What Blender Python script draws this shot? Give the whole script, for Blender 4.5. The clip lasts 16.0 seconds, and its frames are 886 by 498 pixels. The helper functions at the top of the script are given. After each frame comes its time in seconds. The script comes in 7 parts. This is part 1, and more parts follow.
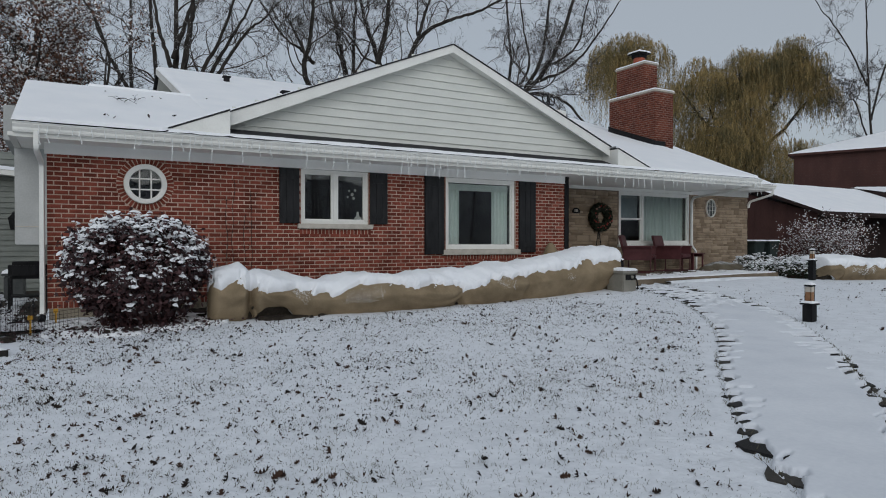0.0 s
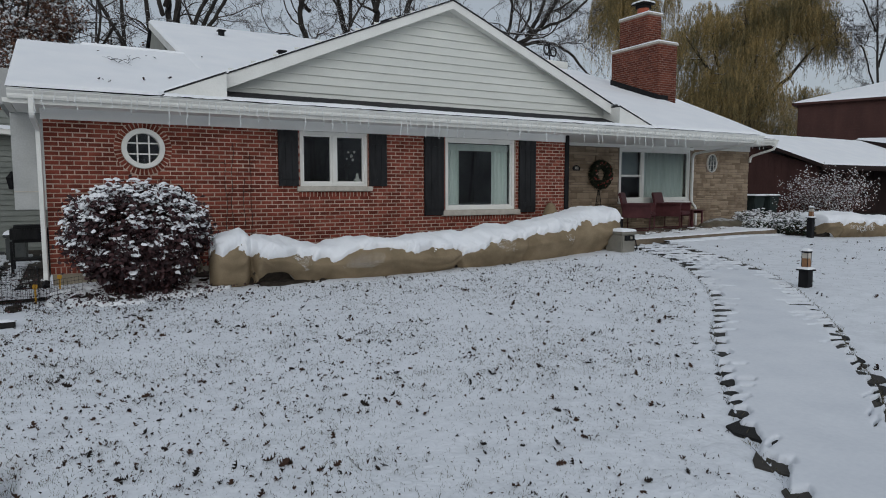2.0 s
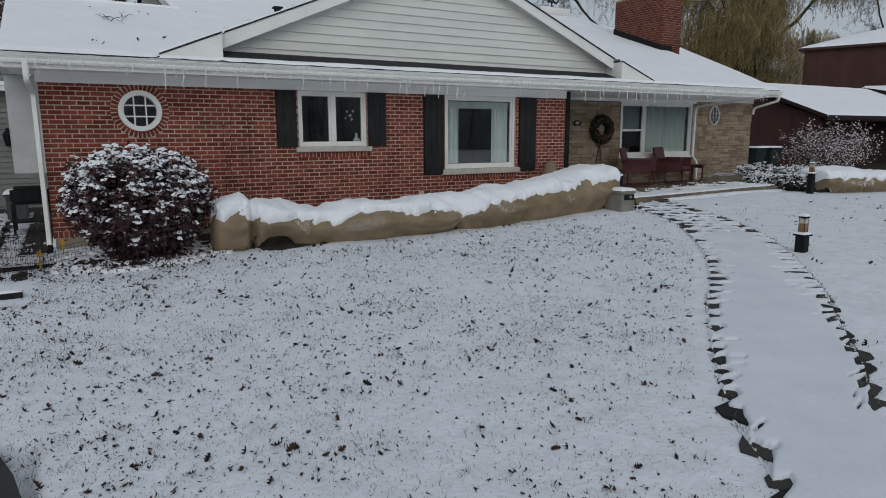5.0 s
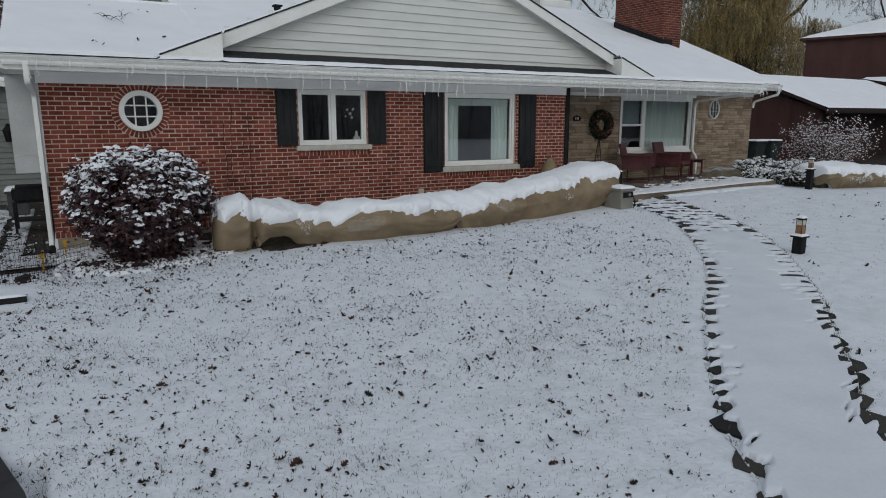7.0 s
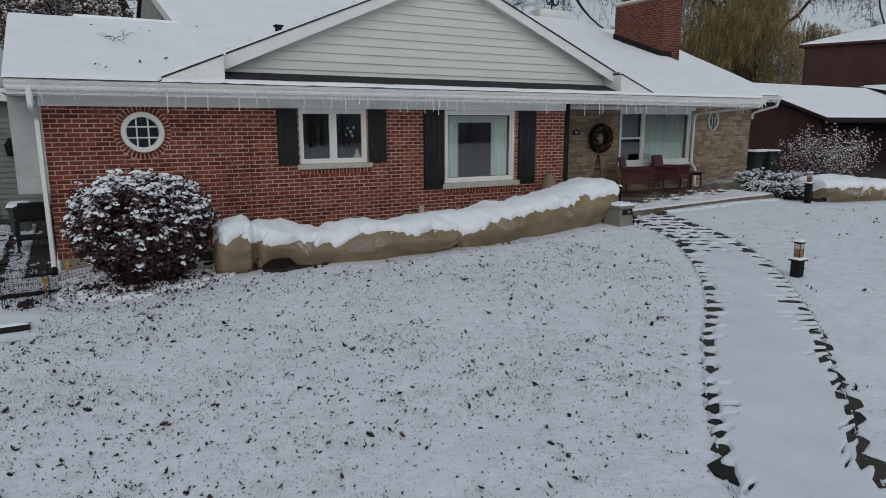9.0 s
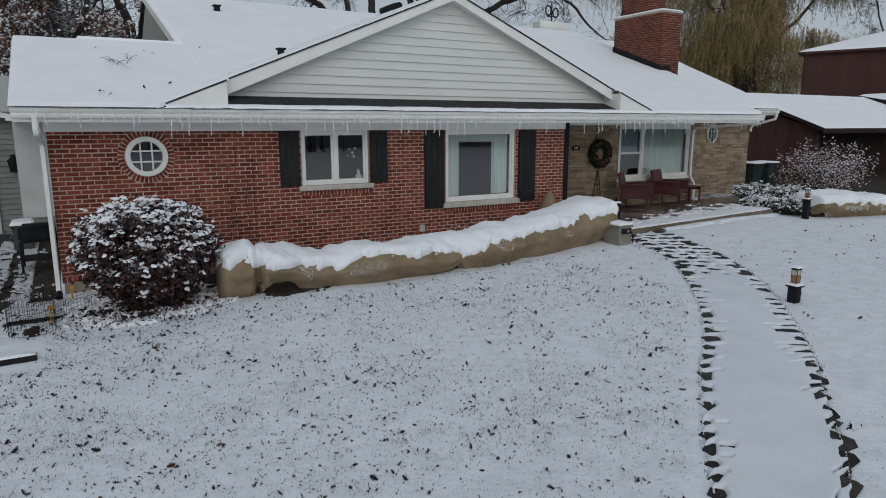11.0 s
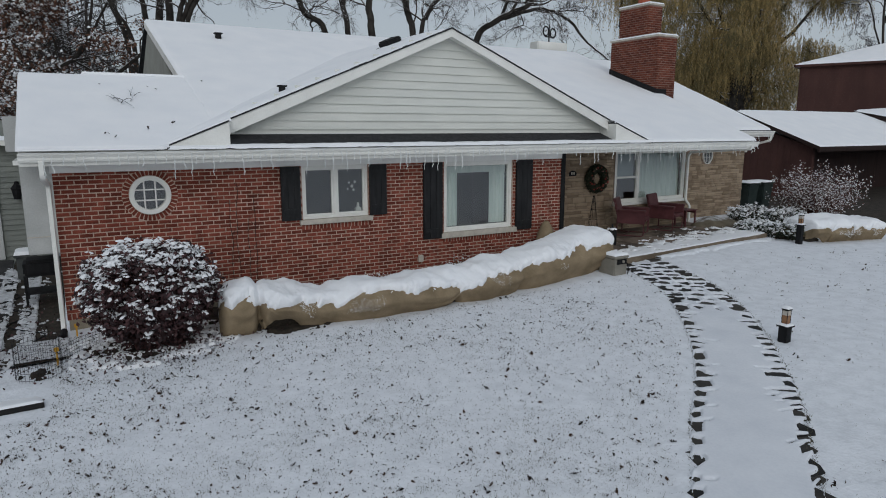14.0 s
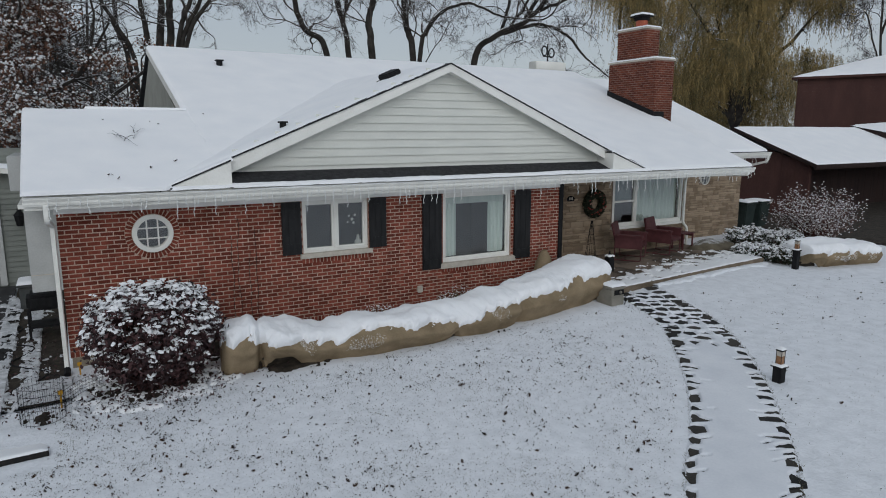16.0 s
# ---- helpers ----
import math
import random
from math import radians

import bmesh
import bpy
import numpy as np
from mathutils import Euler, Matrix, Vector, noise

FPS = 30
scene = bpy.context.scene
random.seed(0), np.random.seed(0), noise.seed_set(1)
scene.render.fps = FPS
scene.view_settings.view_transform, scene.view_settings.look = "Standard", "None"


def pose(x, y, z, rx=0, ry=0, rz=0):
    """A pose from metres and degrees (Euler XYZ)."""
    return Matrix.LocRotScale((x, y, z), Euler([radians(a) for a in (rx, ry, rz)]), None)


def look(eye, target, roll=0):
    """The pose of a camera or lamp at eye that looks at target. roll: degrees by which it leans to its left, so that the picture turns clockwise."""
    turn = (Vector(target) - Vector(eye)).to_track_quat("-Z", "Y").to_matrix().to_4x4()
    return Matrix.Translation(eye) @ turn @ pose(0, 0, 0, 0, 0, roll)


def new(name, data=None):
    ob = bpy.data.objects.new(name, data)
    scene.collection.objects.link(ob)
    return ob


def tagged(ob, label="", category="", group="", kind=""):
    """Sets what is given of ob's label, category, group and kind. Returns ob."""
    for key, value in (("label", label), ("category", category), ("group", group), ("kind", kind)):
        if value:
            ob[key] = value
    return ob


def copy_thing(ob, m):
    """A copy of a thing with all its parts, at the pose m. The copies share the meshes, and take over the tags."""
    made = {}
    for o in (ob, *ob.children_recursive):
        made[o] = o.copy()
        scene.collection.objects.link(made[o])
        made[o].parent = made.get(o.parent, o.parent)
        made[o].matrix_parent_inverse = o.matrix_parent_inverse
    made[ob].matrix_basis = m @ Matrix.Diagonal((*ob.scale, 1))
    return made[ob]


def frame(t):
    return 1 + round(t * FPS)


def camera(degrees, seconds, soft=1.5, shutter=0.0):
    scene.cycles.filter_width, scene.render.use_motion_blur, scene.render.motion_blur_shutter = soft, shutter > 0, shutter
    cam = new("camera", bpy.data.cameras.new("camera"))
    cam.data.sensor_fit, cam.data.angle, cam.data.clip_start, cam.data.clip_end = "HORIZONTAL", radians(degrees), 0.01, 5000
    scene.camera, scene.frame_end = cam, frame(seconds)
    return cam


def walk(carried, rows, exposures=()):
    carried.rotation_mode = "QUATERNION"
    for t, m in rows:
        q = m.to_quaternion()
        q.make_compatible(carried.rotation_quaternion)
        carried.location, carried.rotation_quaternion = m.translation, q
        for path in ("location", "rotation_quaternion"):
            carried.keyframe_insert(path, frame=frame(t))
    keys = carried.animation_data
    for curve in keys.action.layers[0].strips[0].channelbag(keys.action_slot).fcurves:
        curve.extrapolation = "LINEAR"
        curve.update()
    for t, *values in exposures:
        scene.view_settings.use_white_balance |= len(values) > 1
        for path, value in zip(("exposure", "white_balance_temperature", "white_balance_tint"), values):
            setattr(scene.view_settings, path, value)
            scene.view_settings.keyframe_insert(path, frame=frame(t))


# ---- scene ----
cam = camera(68.6, 16.0, 1.0)
METRES, EYE, TILT, LEAN, TURN = 2.6, 1.12, -0.6, 0.0, -30.0
ROWS = [
    (0.0, 0.0, 0.0, 0.0, 0.0, 0.0, -0.0),
    (0.5, -0.0, -0.0039, 0.0259, -0.01, -1.16, 0.04),
    (1.0, -0.001, -0.0084, 0.052, -0.02, -2.32, 0.05),
    (1.5, -0.0007, -0.0103, 0.0789, -0.03, -3.45, 0.08),
    (2.0, -0.0014, -0.0126, 0.1027, -0.04, -4.61, 0.1),
    (2.5, -0.0011, -0.0189, 0.1265, -0.04, -5.69, 0.13),
    (3.0, -0.0021, -0.0241, 0.149, -0.04, -6.65, 0.13),
    (3.5, 0.0006, -0.0272, 0.1652, -0.05, -7.45, 0.15),
    (6.0, -0.003, -0.0272, 0.2473, -0.08, -10.33, 0.15),
    (6.5, -0.0033, -0.0333, 0.2657, -0.09, -10.53, 0.15),
    (7.0, -0.0023, -0.0393, 0.2891, -0.1, -10.51, 0.13),
    (7.5, -0.0003, -0.0409, 0.3155, -0.11, -10.49, 0.12),
    (8.0, -0.0007, -0.0415, 0.3457, -0.12, -10.46, 0.11),
    (8.5, -0.0028, -0.0395, 0.3765, -0.13, -10.42, 0.09),
    (9.0, -0.006, -0.0378, 0.4092, -0.13, -10.39, 0.08),
    (11.5, -0.0141, -0.0576, 0.5854, -0.18, -10.24, 0.02),
    (12.0, -0.0129, -0.0633, 0.622, -0.2, -10.2, 0.01),
    (12.5, -0.0118, -0.0697, 0.6567, -0.23, -10.13, 0.0),
    (13.0, -0.0088, -0.0763, 0.6918, -0.24, -10.08, -0.0),
    (13.5, -0.0083, -0.0836, 0.7266, -0.26, -10.0, -0.0),
    (14.0, -0.0102, -0.0908, 0.7666, -0.27, -9.94, -0.01),
    (14.5, -0.0104, -0.0949, 0.8135, -0.28, -9.87, -0.01),
    (15.0, -0.0098, -0.0975, 0.8662, -0.29, -9.79, -0.02),
    (15.5, -0.0082, -0.1002, 0.9279, -0.3, -9.72, -0.02),
    (16.0, -0.0064, -0.1043, 0.989, -0.31, -9.64, -0.03),
]
walk(cam, [(t, pose(0, 0, EYE, TILT, LEAN, TURN) @ pose(METRES * x, METRES * y, METRES * z, 90 + pitch, roll, yaw)) for t, x, y, z, yaw, pitch, roll in ROWS],
     exposures=[(0, -0.18), (2, -0.23), (3.5, -0.27), (6, -0.3), (8.5, -0.31), (11.5, -0.25), (13, -0.23), (15, -0.19), (16, -0.16)])

# ---- world and light: an even overcast winter sky ----
world = bpy.data.worlds.new("overcast")
scene.world = world
world.use_nodes = True
wn, wl = world.node_tree.nodes, world.node_tree.links
wn.clear()
sky = wn.new("ShaderNodeTexSky")
sky.sky_type, sky.sun_disc = "NISHITA", False
sky.sun_elevation, sky.sun_rotation = radians(21), radians(200)
grey = wn.new("ShaderNodeMix")
grey.data_type = "RGBA"
grey.inputs[0].default_value = 0.8
grey.inputs[7].default_value = (5.52, 6.06, 6.7, 1)
wbg, wout = wn.new("ShaderNodeBackground"), wn.new("ShaderNodeOutputWorld")
wbg.inputs["Strength"].default_value = 0.086
wl.new(sky.outputs[0], grey.inputs[6])
wl.new(grey.outputs[2], wbg.inputs["Color"])
wl.new(wbg.outputs[0], wout.inputs[0])
sun_data = bpy.data.lights.new("sun", "SUN")
sun_data.energy, sun_data.angle, sun_data.color = 1.15, radians(60), (0.95, 0.975, 1.0)
sun = new("sun", sun_data)
sun.matrix_world = look((-6, -12, 9.5), (4, 10, 0))


# ---- materials ----
def mat(name, c1, c2, scale=6.0, rough=0.8, bump=0.2, fine=60.0, metal=0.0, rand=0.0, island=False, spec=0.3, stretch=(1, 1, 1), snow=0.0, low=0.35, high=0.65, dist=0.01):
    """Two colours mixed by coarse and fine noise, a bump, an optional shift from piece to piece, and snow lying on faces that look up."""
    m = bpy.data.materials.new(name)
    m.use_nodes = True
    n, l = m.node_tree.nodes, m.node_tree.links
    b = n["Principled BSDF"]
    geo = n.new("ShaderNodeNewGeometry")
    mp = n.new("ShaderNodeMapping")
    mp.inputs["Scale"].default_value = stretch
    l.new(geo.outputs["Position"], mp.inputs["Vector"])
    big, small = n.new("ShaderNodeTexNoise"), n.new("ShaderNodeTexNoise")
    big.inputs["Scale"].default_value, big.inputs["Detail"].default_value = scale, 4
    small.inputs["Scale"].default_value, small.inputs["Detail"].default_value = fine, 3
    for t in (big, small):
        l.new(mp.outputs[0], t.inputs["Vector"])
    avg = n.new("ShaderNodeMath")
    avg.operation = "MULTIPLY_ADD"
    avg.inputs[1].default_value = 0.35
    sub = n.new("ShaderNodeMath")
    sub.operation = "MULTIPLY_ADD"
    sub.inputs[1].default_value, sub.inputs[2].default_value = 0.65, 0.0
    l.new(big.outputs["Fac"], sub.inputs[0])
    l.new(small.outputs["Fac"], avg.inputs[0])
    l.new(sub.outputs[0], avg.inputs[2])
    fac = avg.outputs[0]
    if rand:
        info = geo.outputs["Random Per Island"] if island else n.new("ShaderNodeObjectInfo").outputs["Random"]
        r = n.new("ShaderNodeMath")
        r.operation = "MULTIPLY_ADD"
        r.inputs[1].default_value = rand
        sh = n.new("ShaderNodeMath")
        sh.operation, sh.inputs[1].default_value = "SUBTRACT", rand / 2
        l.new(info, r.inputs[0])
        l.new(fac, r.inputs[2])
        l.new(r.outputs[0], sh.inputs[0])
        fac = sh.outputs[0]
    ramp = n.new("ShaderNodeMapRange")
    ramp.inputs[1].default_value, ramp.inputs[2].default_value = low, high
    l.new(fac, ramp.inputs[0])
    mix = n.new("ShaderNodeMix")
    mix.data_type = "RGBA"
    mix.inputs[6].default_value, mix.inputs[7].default_value = (*c1, 1), (*c2, 1)
    l.new(ramp.outputs[0], mix.inputs[0])
    col = mix.outputs[2]
    if snow:
        sep = n.new("ShaderNodeSeparateXYZ")
        l.new(geo.outputs["Normal"], sep.inputs[0])
        up = n.new("ShaderNodeMath")
        up.operation, up.inputs[1].default_value = "MULTIPLY_ADD", 0.5
        l.new(avg.outputs[0], up.inputs[0])
        l.new(sep.outputs["Z"], up.inputs[2])
        edge = n.new("ShaderNodeMapRange")
        edge.inputs[1].default_value, edge.inputs[2].default_value = snow + 0.2, snow + 0.35
        l.new(up.outputs[0], edge.inputs[0])
        cap = n.new("ShaderNodeMix")
        cap.data_type = "RGBA"
        cap.inputs[7].default_value = (0.82, 0.84, 0.88, 1)
        l.new(edge.outputs[0], cap.inputs[0])
        l.new(col, cap.inputs[6])
        col = cap.outputs[2]
    l.new(col, b.inputs["Base Color"])
    b.inputs["Roughness"].default_value = rough
    b.inputs["Metallic"].default_value = metal
    b.inputs["Specular IOR Level"].default_value = spec
    if bump:
        bp = n.new("ShaderNodeBump")
        bp.inputs["Strength"].default_value, bp.inputs["Distance"].default_value = bump, dist
        l.new(avg.outputs[0], bp.inputs["Height"])
        l.new(bp.outputs[0], b.inputs["Normal"])
    return m


def glass_mat(name, tint=(0.86, 0.92, 0.9)):
    m = bpy.data.materials.new(name)
    m.use_nodes = True
    n, l = m.node_tree.nodes, m.node_tree.links
    n.remove(n["Principled BSDF"])
    clear, gloss, mix, fr = n.new("ShaderNodeBsdfTransparent"), n.new("ShaderNodeBsdfGlossy"), n.new("ShaderNodeMixShader"), n.new("ShaderNodeFresnel")
    clear.inputs[0].default_value = (*tint, 1)
    gloss.inputs["Roughness"].default_value = 0.02
    fr.inputs[0].default_value = 2.4
    l.new(fr.outputs[0], mix.inputs[0])
    l.new(clear.outputs[0], mix.inputs[1])
    l.new(gloss.outputs[0], mix.inputs[2])
    l.new(mix.outputs[0], n["Material Output"].inputs[0])
    return m


WALK_SNOW = mat("thin_walk_snow", (0.7, 0.725, 0.77), (0.8, 0.82, 0.855), 2.0, 0.65, 0.5, 30, spec=0.2)
SLUSH = mat("dirty_snow", (0.4, 0.41, 0.425), (0.72, 0.735, 0.76), 9, 0.7, 0.5, 60, spec=0.2)
SNOW = mat("snow", (0.87, 0.885, 0.91), (0.94, 0.945, 0.955), 1.5, 0.65, 0.4, 45, spec=0.2)
LAWN = mat("lawn_snow", (0.70, 0.722, 0.755), (0.83, 0.852, 0.89), 5, 0.75, 0.8, 26, spec=0.1, dist=0.04, low=0.3, high=0.58)
BRICK = mat("brick", (0.128, 0.033, 0.022), (0.258, 0.069, 0.046), 4, 0.9, 0.5, 120, rand=0.3, dist=0.003, spec=0.15)
BRICK_J = mat("brick_joined", (0.128, 0.033, 0.022), (0.258, 0.069, 0.046), 4, 0.9, 0.5, 120, rand=0.3, island=True, dist=0.003, spec=0.15)
MORTAR = mat("mortar", (0.33, 0.235, 0.185), (0.58, 0.435, 0.355), 3, 0.95, 0.5, 150, dist=0.003)
STONE = mat("ledge_stone", (0.22, 0.162, 0.11), (0.37, 0.285, 0.2), 3, 0.9, 0.6, 60, rand=0.4, dist=0.006)
STONE_J = mat("ledge_stone_joined", (0.22, 0.162, 0.11), (0.37, 0.285, 0.2), 3, 0.9, 0.6, 60, rand=0.4, island=True, dist=0.006)
STONE_GAP = mat("stone_joint", (0.16, 0.12, 0.09), (0.26, 0.2, 0.15), 6, 0.95, 0.4, 90)
WHITE = mat("white_paint", (0.75, 0.745, 0.70), (0.86, 0.855, 0.81), 2.5, 0.55, 0.12, 40)
# whiter than the trim: snow bounce under the eave is in this colour
LIT_WHITE = mat("bounce_lit_white", (0.89, 0.885, 0.845), (0.94, 0.935, 0.9), 2.5, 0.6, 0.05, 40)
CH_BRICK = mat("weathered_brick", (0.09, 0.027, 0.018), (0.17, 0.052, 0.032), 2, 0.9, 0.5, 120, rand=0.28, island=True, dist=0.003, spec=0.15)
CH_MORTAR = mat("sooty_mortar", (0.2, 0.125, 0.1), (0.33, 0.22, 0.18), 3, 0.95, 0.5, 150, dist=0.003)
SIDING = mat("white_siding", (0.63, 0.64, 0.595), (0.73, 0.735, 0.68), 1.2, 0.5, 0.1, 30, stretch=(1, 1, 3))
SILL = mat("limestone_sill", (0.45, 0.41, 0.35), (0.62, 0.58, 0.51), 8, 0.85, 0.3, 90)
SHUTTER = mat("shutter_paint", (0.008, 0.0082, 0.009), (0.022, 0.0225, 0.024), 5, 0.65, 0.3, 50, stretch=(3, 3, 0.6), spec=0.3)
BLACK = mat("black_paint", (0.006, 0.006, 0.007), (0.017, 0.017, 0.018), 5, 0.7, 0.3, 50, stretch=(3, 3, 0.6), spec=0.2)
SHINGLE = mat("dark_shingle", (0.018, 0.018, 0.02), (0.05, 0.05, 0.052), 12, 0.95, 0.6, 150)
CONCRETE = mat("concrete", (0.22, 0.19, 0.14), (0.36, 0.31, 0.24), 3, 0.9, 0.4, 60)
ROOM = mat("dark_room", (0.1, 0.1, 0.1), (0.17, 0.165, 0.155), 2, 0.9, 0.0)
CURTAIN = mat("curtain", (0.66, 0.74, 0.71), (0.82, 0.87, 0.84), 8, 0.9, 0.1, 40, stretch=(1, 1, 0.1))
GLASS = glass_mat("window_glass")
BURLAP = mat("burlap", (0.185, 0.14, 0.088), (0.32, 0.247, 0.16), 3, 0.95, 0.5, 120, dist=0.005, spec=0.05)
BARK = mat("bark", (0.016, 0.014, 0.0125), (0.055, 0.049, 0.043), 3, 0.95, 0.5, 40, snow=0.66)
TWIG = mat("twig_bark", (0.035, 0.03, 0.028), (0.09, 0.079, 0.072), 3, 0.95, 0.0, 40, snow=0.66)
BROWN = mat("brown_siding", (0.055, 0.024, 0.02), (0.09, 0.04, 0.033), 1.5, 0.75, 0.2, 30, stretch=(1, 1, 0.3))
BROWN_DARK = mat("brown_trim_and_shade", (0.019, 0.0105, 0.0095), (0.034, 0.018, 0.015), 1.5, 0.75, 0.2, 30, stretch=(3, 3, 0.3))
FLAG = mat("flagstone", (0.012, 0.0115, 0.011), (0.045, 0.04, 0.034), 6, 0.75, 0.6, 60, rand=0.7)
SOIL = mat("bare_soil", (0.014, 0.011, 0.008), (0.055, 0.044, 0.033), 7, 0.95, 0.8, 60)
ASPHALT = mat("asphalt", (0.025, 0.025, 0.027), (0.06, 0.06, 0.062), 4, 0.85, 0.5, 120)


# ---- mesh helpers ----
def part(name, bm, material, parent=None, label="", smooth=False):
    """Links a bmesh, or a ready mesh, as one object under its thing."""
    if isinstance(bm, bmesh.types.BMesh):
        me = bpy.data.meshes.new(name)
        bmesh.ops.recalc_face_normals(bm, faces=bm.faces)
        bm.to_mesh(me)
        bm.free()
    else:
        me = bm
    if material and not me.materials:
        me.materials.append(material)
    if smooth:
        me.shade_smooth()
    ob = new(name, me)
    if parent:
        ob.parent = parent
        ob.matrix_parent_inverse = parent.matrix_world.inverted() if parent.type == "EMPTY" else Matrix()
    return tagged(ob, label)


def thing(name, label, category, at=(0, 0, 0), group="", kind=""):
    e = new(name)
    e.empty_display_size = 0.2
    e.location = at
    bpy.context.view_layer.update()
    return tagged(e, label, category, group, kind)


def box(bm, x0, x1, y0, y1, z0, z1, bevel=0.0, m=None):
    r = bmesh.ops.create_cube(bm, size=1)
    mm = Matrix.Translation(((x0 + x1) / 2, (y0 + y1) / 2, (z0 + z1) / 2)) @ Matrix.Diagonal((x1 - x0, y1 - y0, z1 - z0, 1))
    bmesh.ops.transform(bm, matrix=(m @ mm) if m else mm, verts=r["verts"])
    if bevel:
        edges = {e for v in r["verts"] for e in v.link_edges}
        bmesh.ops.bevel(bm, geom=list(edges), offset=bevel, segments=2, affect="EDGES")
    return bm


def boxes(*rows, bevel=0.0):
    bm = bmesh.new()
    for r in rows:
        box(bm, *r, bevel=bevel)
    return bm


def prism(points, y0, y1, axis="y"):
    """A plate with the outline points (two coordinates each), from y0 to y1 along the axis."""
    bm = bmesh.new()
    def at(p, d):
        return (p[0], d, p[1]) if axis == "y" else ((d, p[0], p[1]) if axis == "x" else (p[0], p[1], d))
    a = [bm.verts.new(at(p, y0)) for p in points]
    b = [bm.verts.new(at(p, y1)) for p in points]
    bm.faces.new(a)
    bm.faces.new(b[::-1])
    for i in range(len(a)):
        j = (i + 1) % len(a)
        bm.faces.new((a[i], b[i], b[j], a[j]))
    return bm


def cone(bm, p0, p1, r0, r1, seg=12):
    p0, p1 = Vector(p0), Vector(p1)
    d = p1 - p0
    m = Matrix.Translation((p0 + p1) / 2) @ d.to_track_quat("Z", "Y").to_matrix().to_4x4()
    bmesh.ops.create_cone(bm, cap_ends=True, segments=seg, radius1=r0, radius2=r1, depth=d.length, matrix=m)
    return bm


def tube(points, r, seg=8, bm=None, flat=1.0):
    """A round pipe along points."""
    bm = bm or bmesh.new()
    pts = [Vector(p) for p in points]
    rings = []
    side = None
    for i, p in enumerate(pts):
        d = (pts[min(i + 1, len(pts) - 1)] - pts[max(i - 1, 0)]).normalized()
        if side is None:
            side = d.orthogonal().normalized()
        side = (side - d * side.dot(d)).normalized()
        up = d.cross(side)
        rr = r[i] if isinstance(r, (list, tuple)) else r
        rings.append([bm.verts.new(p + rr * (math.cos(a) * side + math.sin(a) * up)) for a in (2 * math.pi * k / seg for k in range(seg))])
    for a, b in zip(rings, rings[1:]):
        for k in range(seg):
            bm.faces.new((a[k], a[(k + 1) % seg], b[(k + 1) % seg], b[k]))
    bm.faces.new(rings[0][::-1])
    bm.faces.new(rings[-1])
    return bm


def mesh_from(name, verts, faces):
    """A mesh from arrays; all faces have the same number of corners."""
    verts, faces = np.asarray(verts, np.float32), np.asarray(faces, np.int32)
    me = bpy.data.meshes.new(name)
    k = faces.shape[1]
    me.vertices.add(len(verts))
    me.vertices.foreach_set("co", verts.ravel())
    me.loops.add(faces.size)
    me.loops.foreach_set("vertex_index", faces.ravel())
    me.polygons.add(len(faces))
    me.polygons.foreach_set("loop_start", np.arange(0, faces.size, k, dtype=np.int32))
    me.update(calc_edges=True)
    me.validate()
    return me


def scattered(name, verts, faces, mats):
    """One mesh of many copies of a small template, placed by an array of 3 x 4 matrices."""
    v, f, mats = np.asarray(verts, float), np.asarray(faces, int), np.asarray(mats, float)
    out = np.einsum("nij,vj->nvi", mats[:, :, :3], v) + mats[:, None, :, 3]
    ff = f[None] + (np.arange(len(mats)) * len(v))[:, None, None]
    return mesh_from(name, out.reshape(-1, 3), ff.reshape(-1, f.shape[1]))


def frames_at(pos, normal, size, rng, spin=True):
    """Matrices that lay the template's z on the normals at pos, turned at random and scaled."""
    n = np.asarray(normal, float)
    n = n / np.linalg.norm(n, axis=1, keepdims=True)
    h = rng.normal(size=n.shape)
    t = np.cross(n, h)
    t /= np.linalg.norm(t, axis=1, keepdims=True)
    b = np.cross(n, t)
    s = np.asarray(size, float).reshape(-1, 1) if np.ndim(size) else np.full((len(n), 1), float(size))
    return np.stack([t * s, b * s, n * s, np.asarray(pos, float)], axis=2)


def grid_faces(nu, nv):
    i = np.arange((nu - 1) * (nv - 1))
    a = (i // (nv - 1)) * nv + i % (nv - 1)
    return np.stack([a, a + nv, a + nv + 1, a + 1], axis=1)


def wobble(p, scale, seed=0.0):
    """Smooth noise at an array of points, about -1 to 1."""
    return np.array([noise.noise(Vector((x * scale + seed, y * scale - seed, z * scale + 2 * seed))) for x, y, z in p])


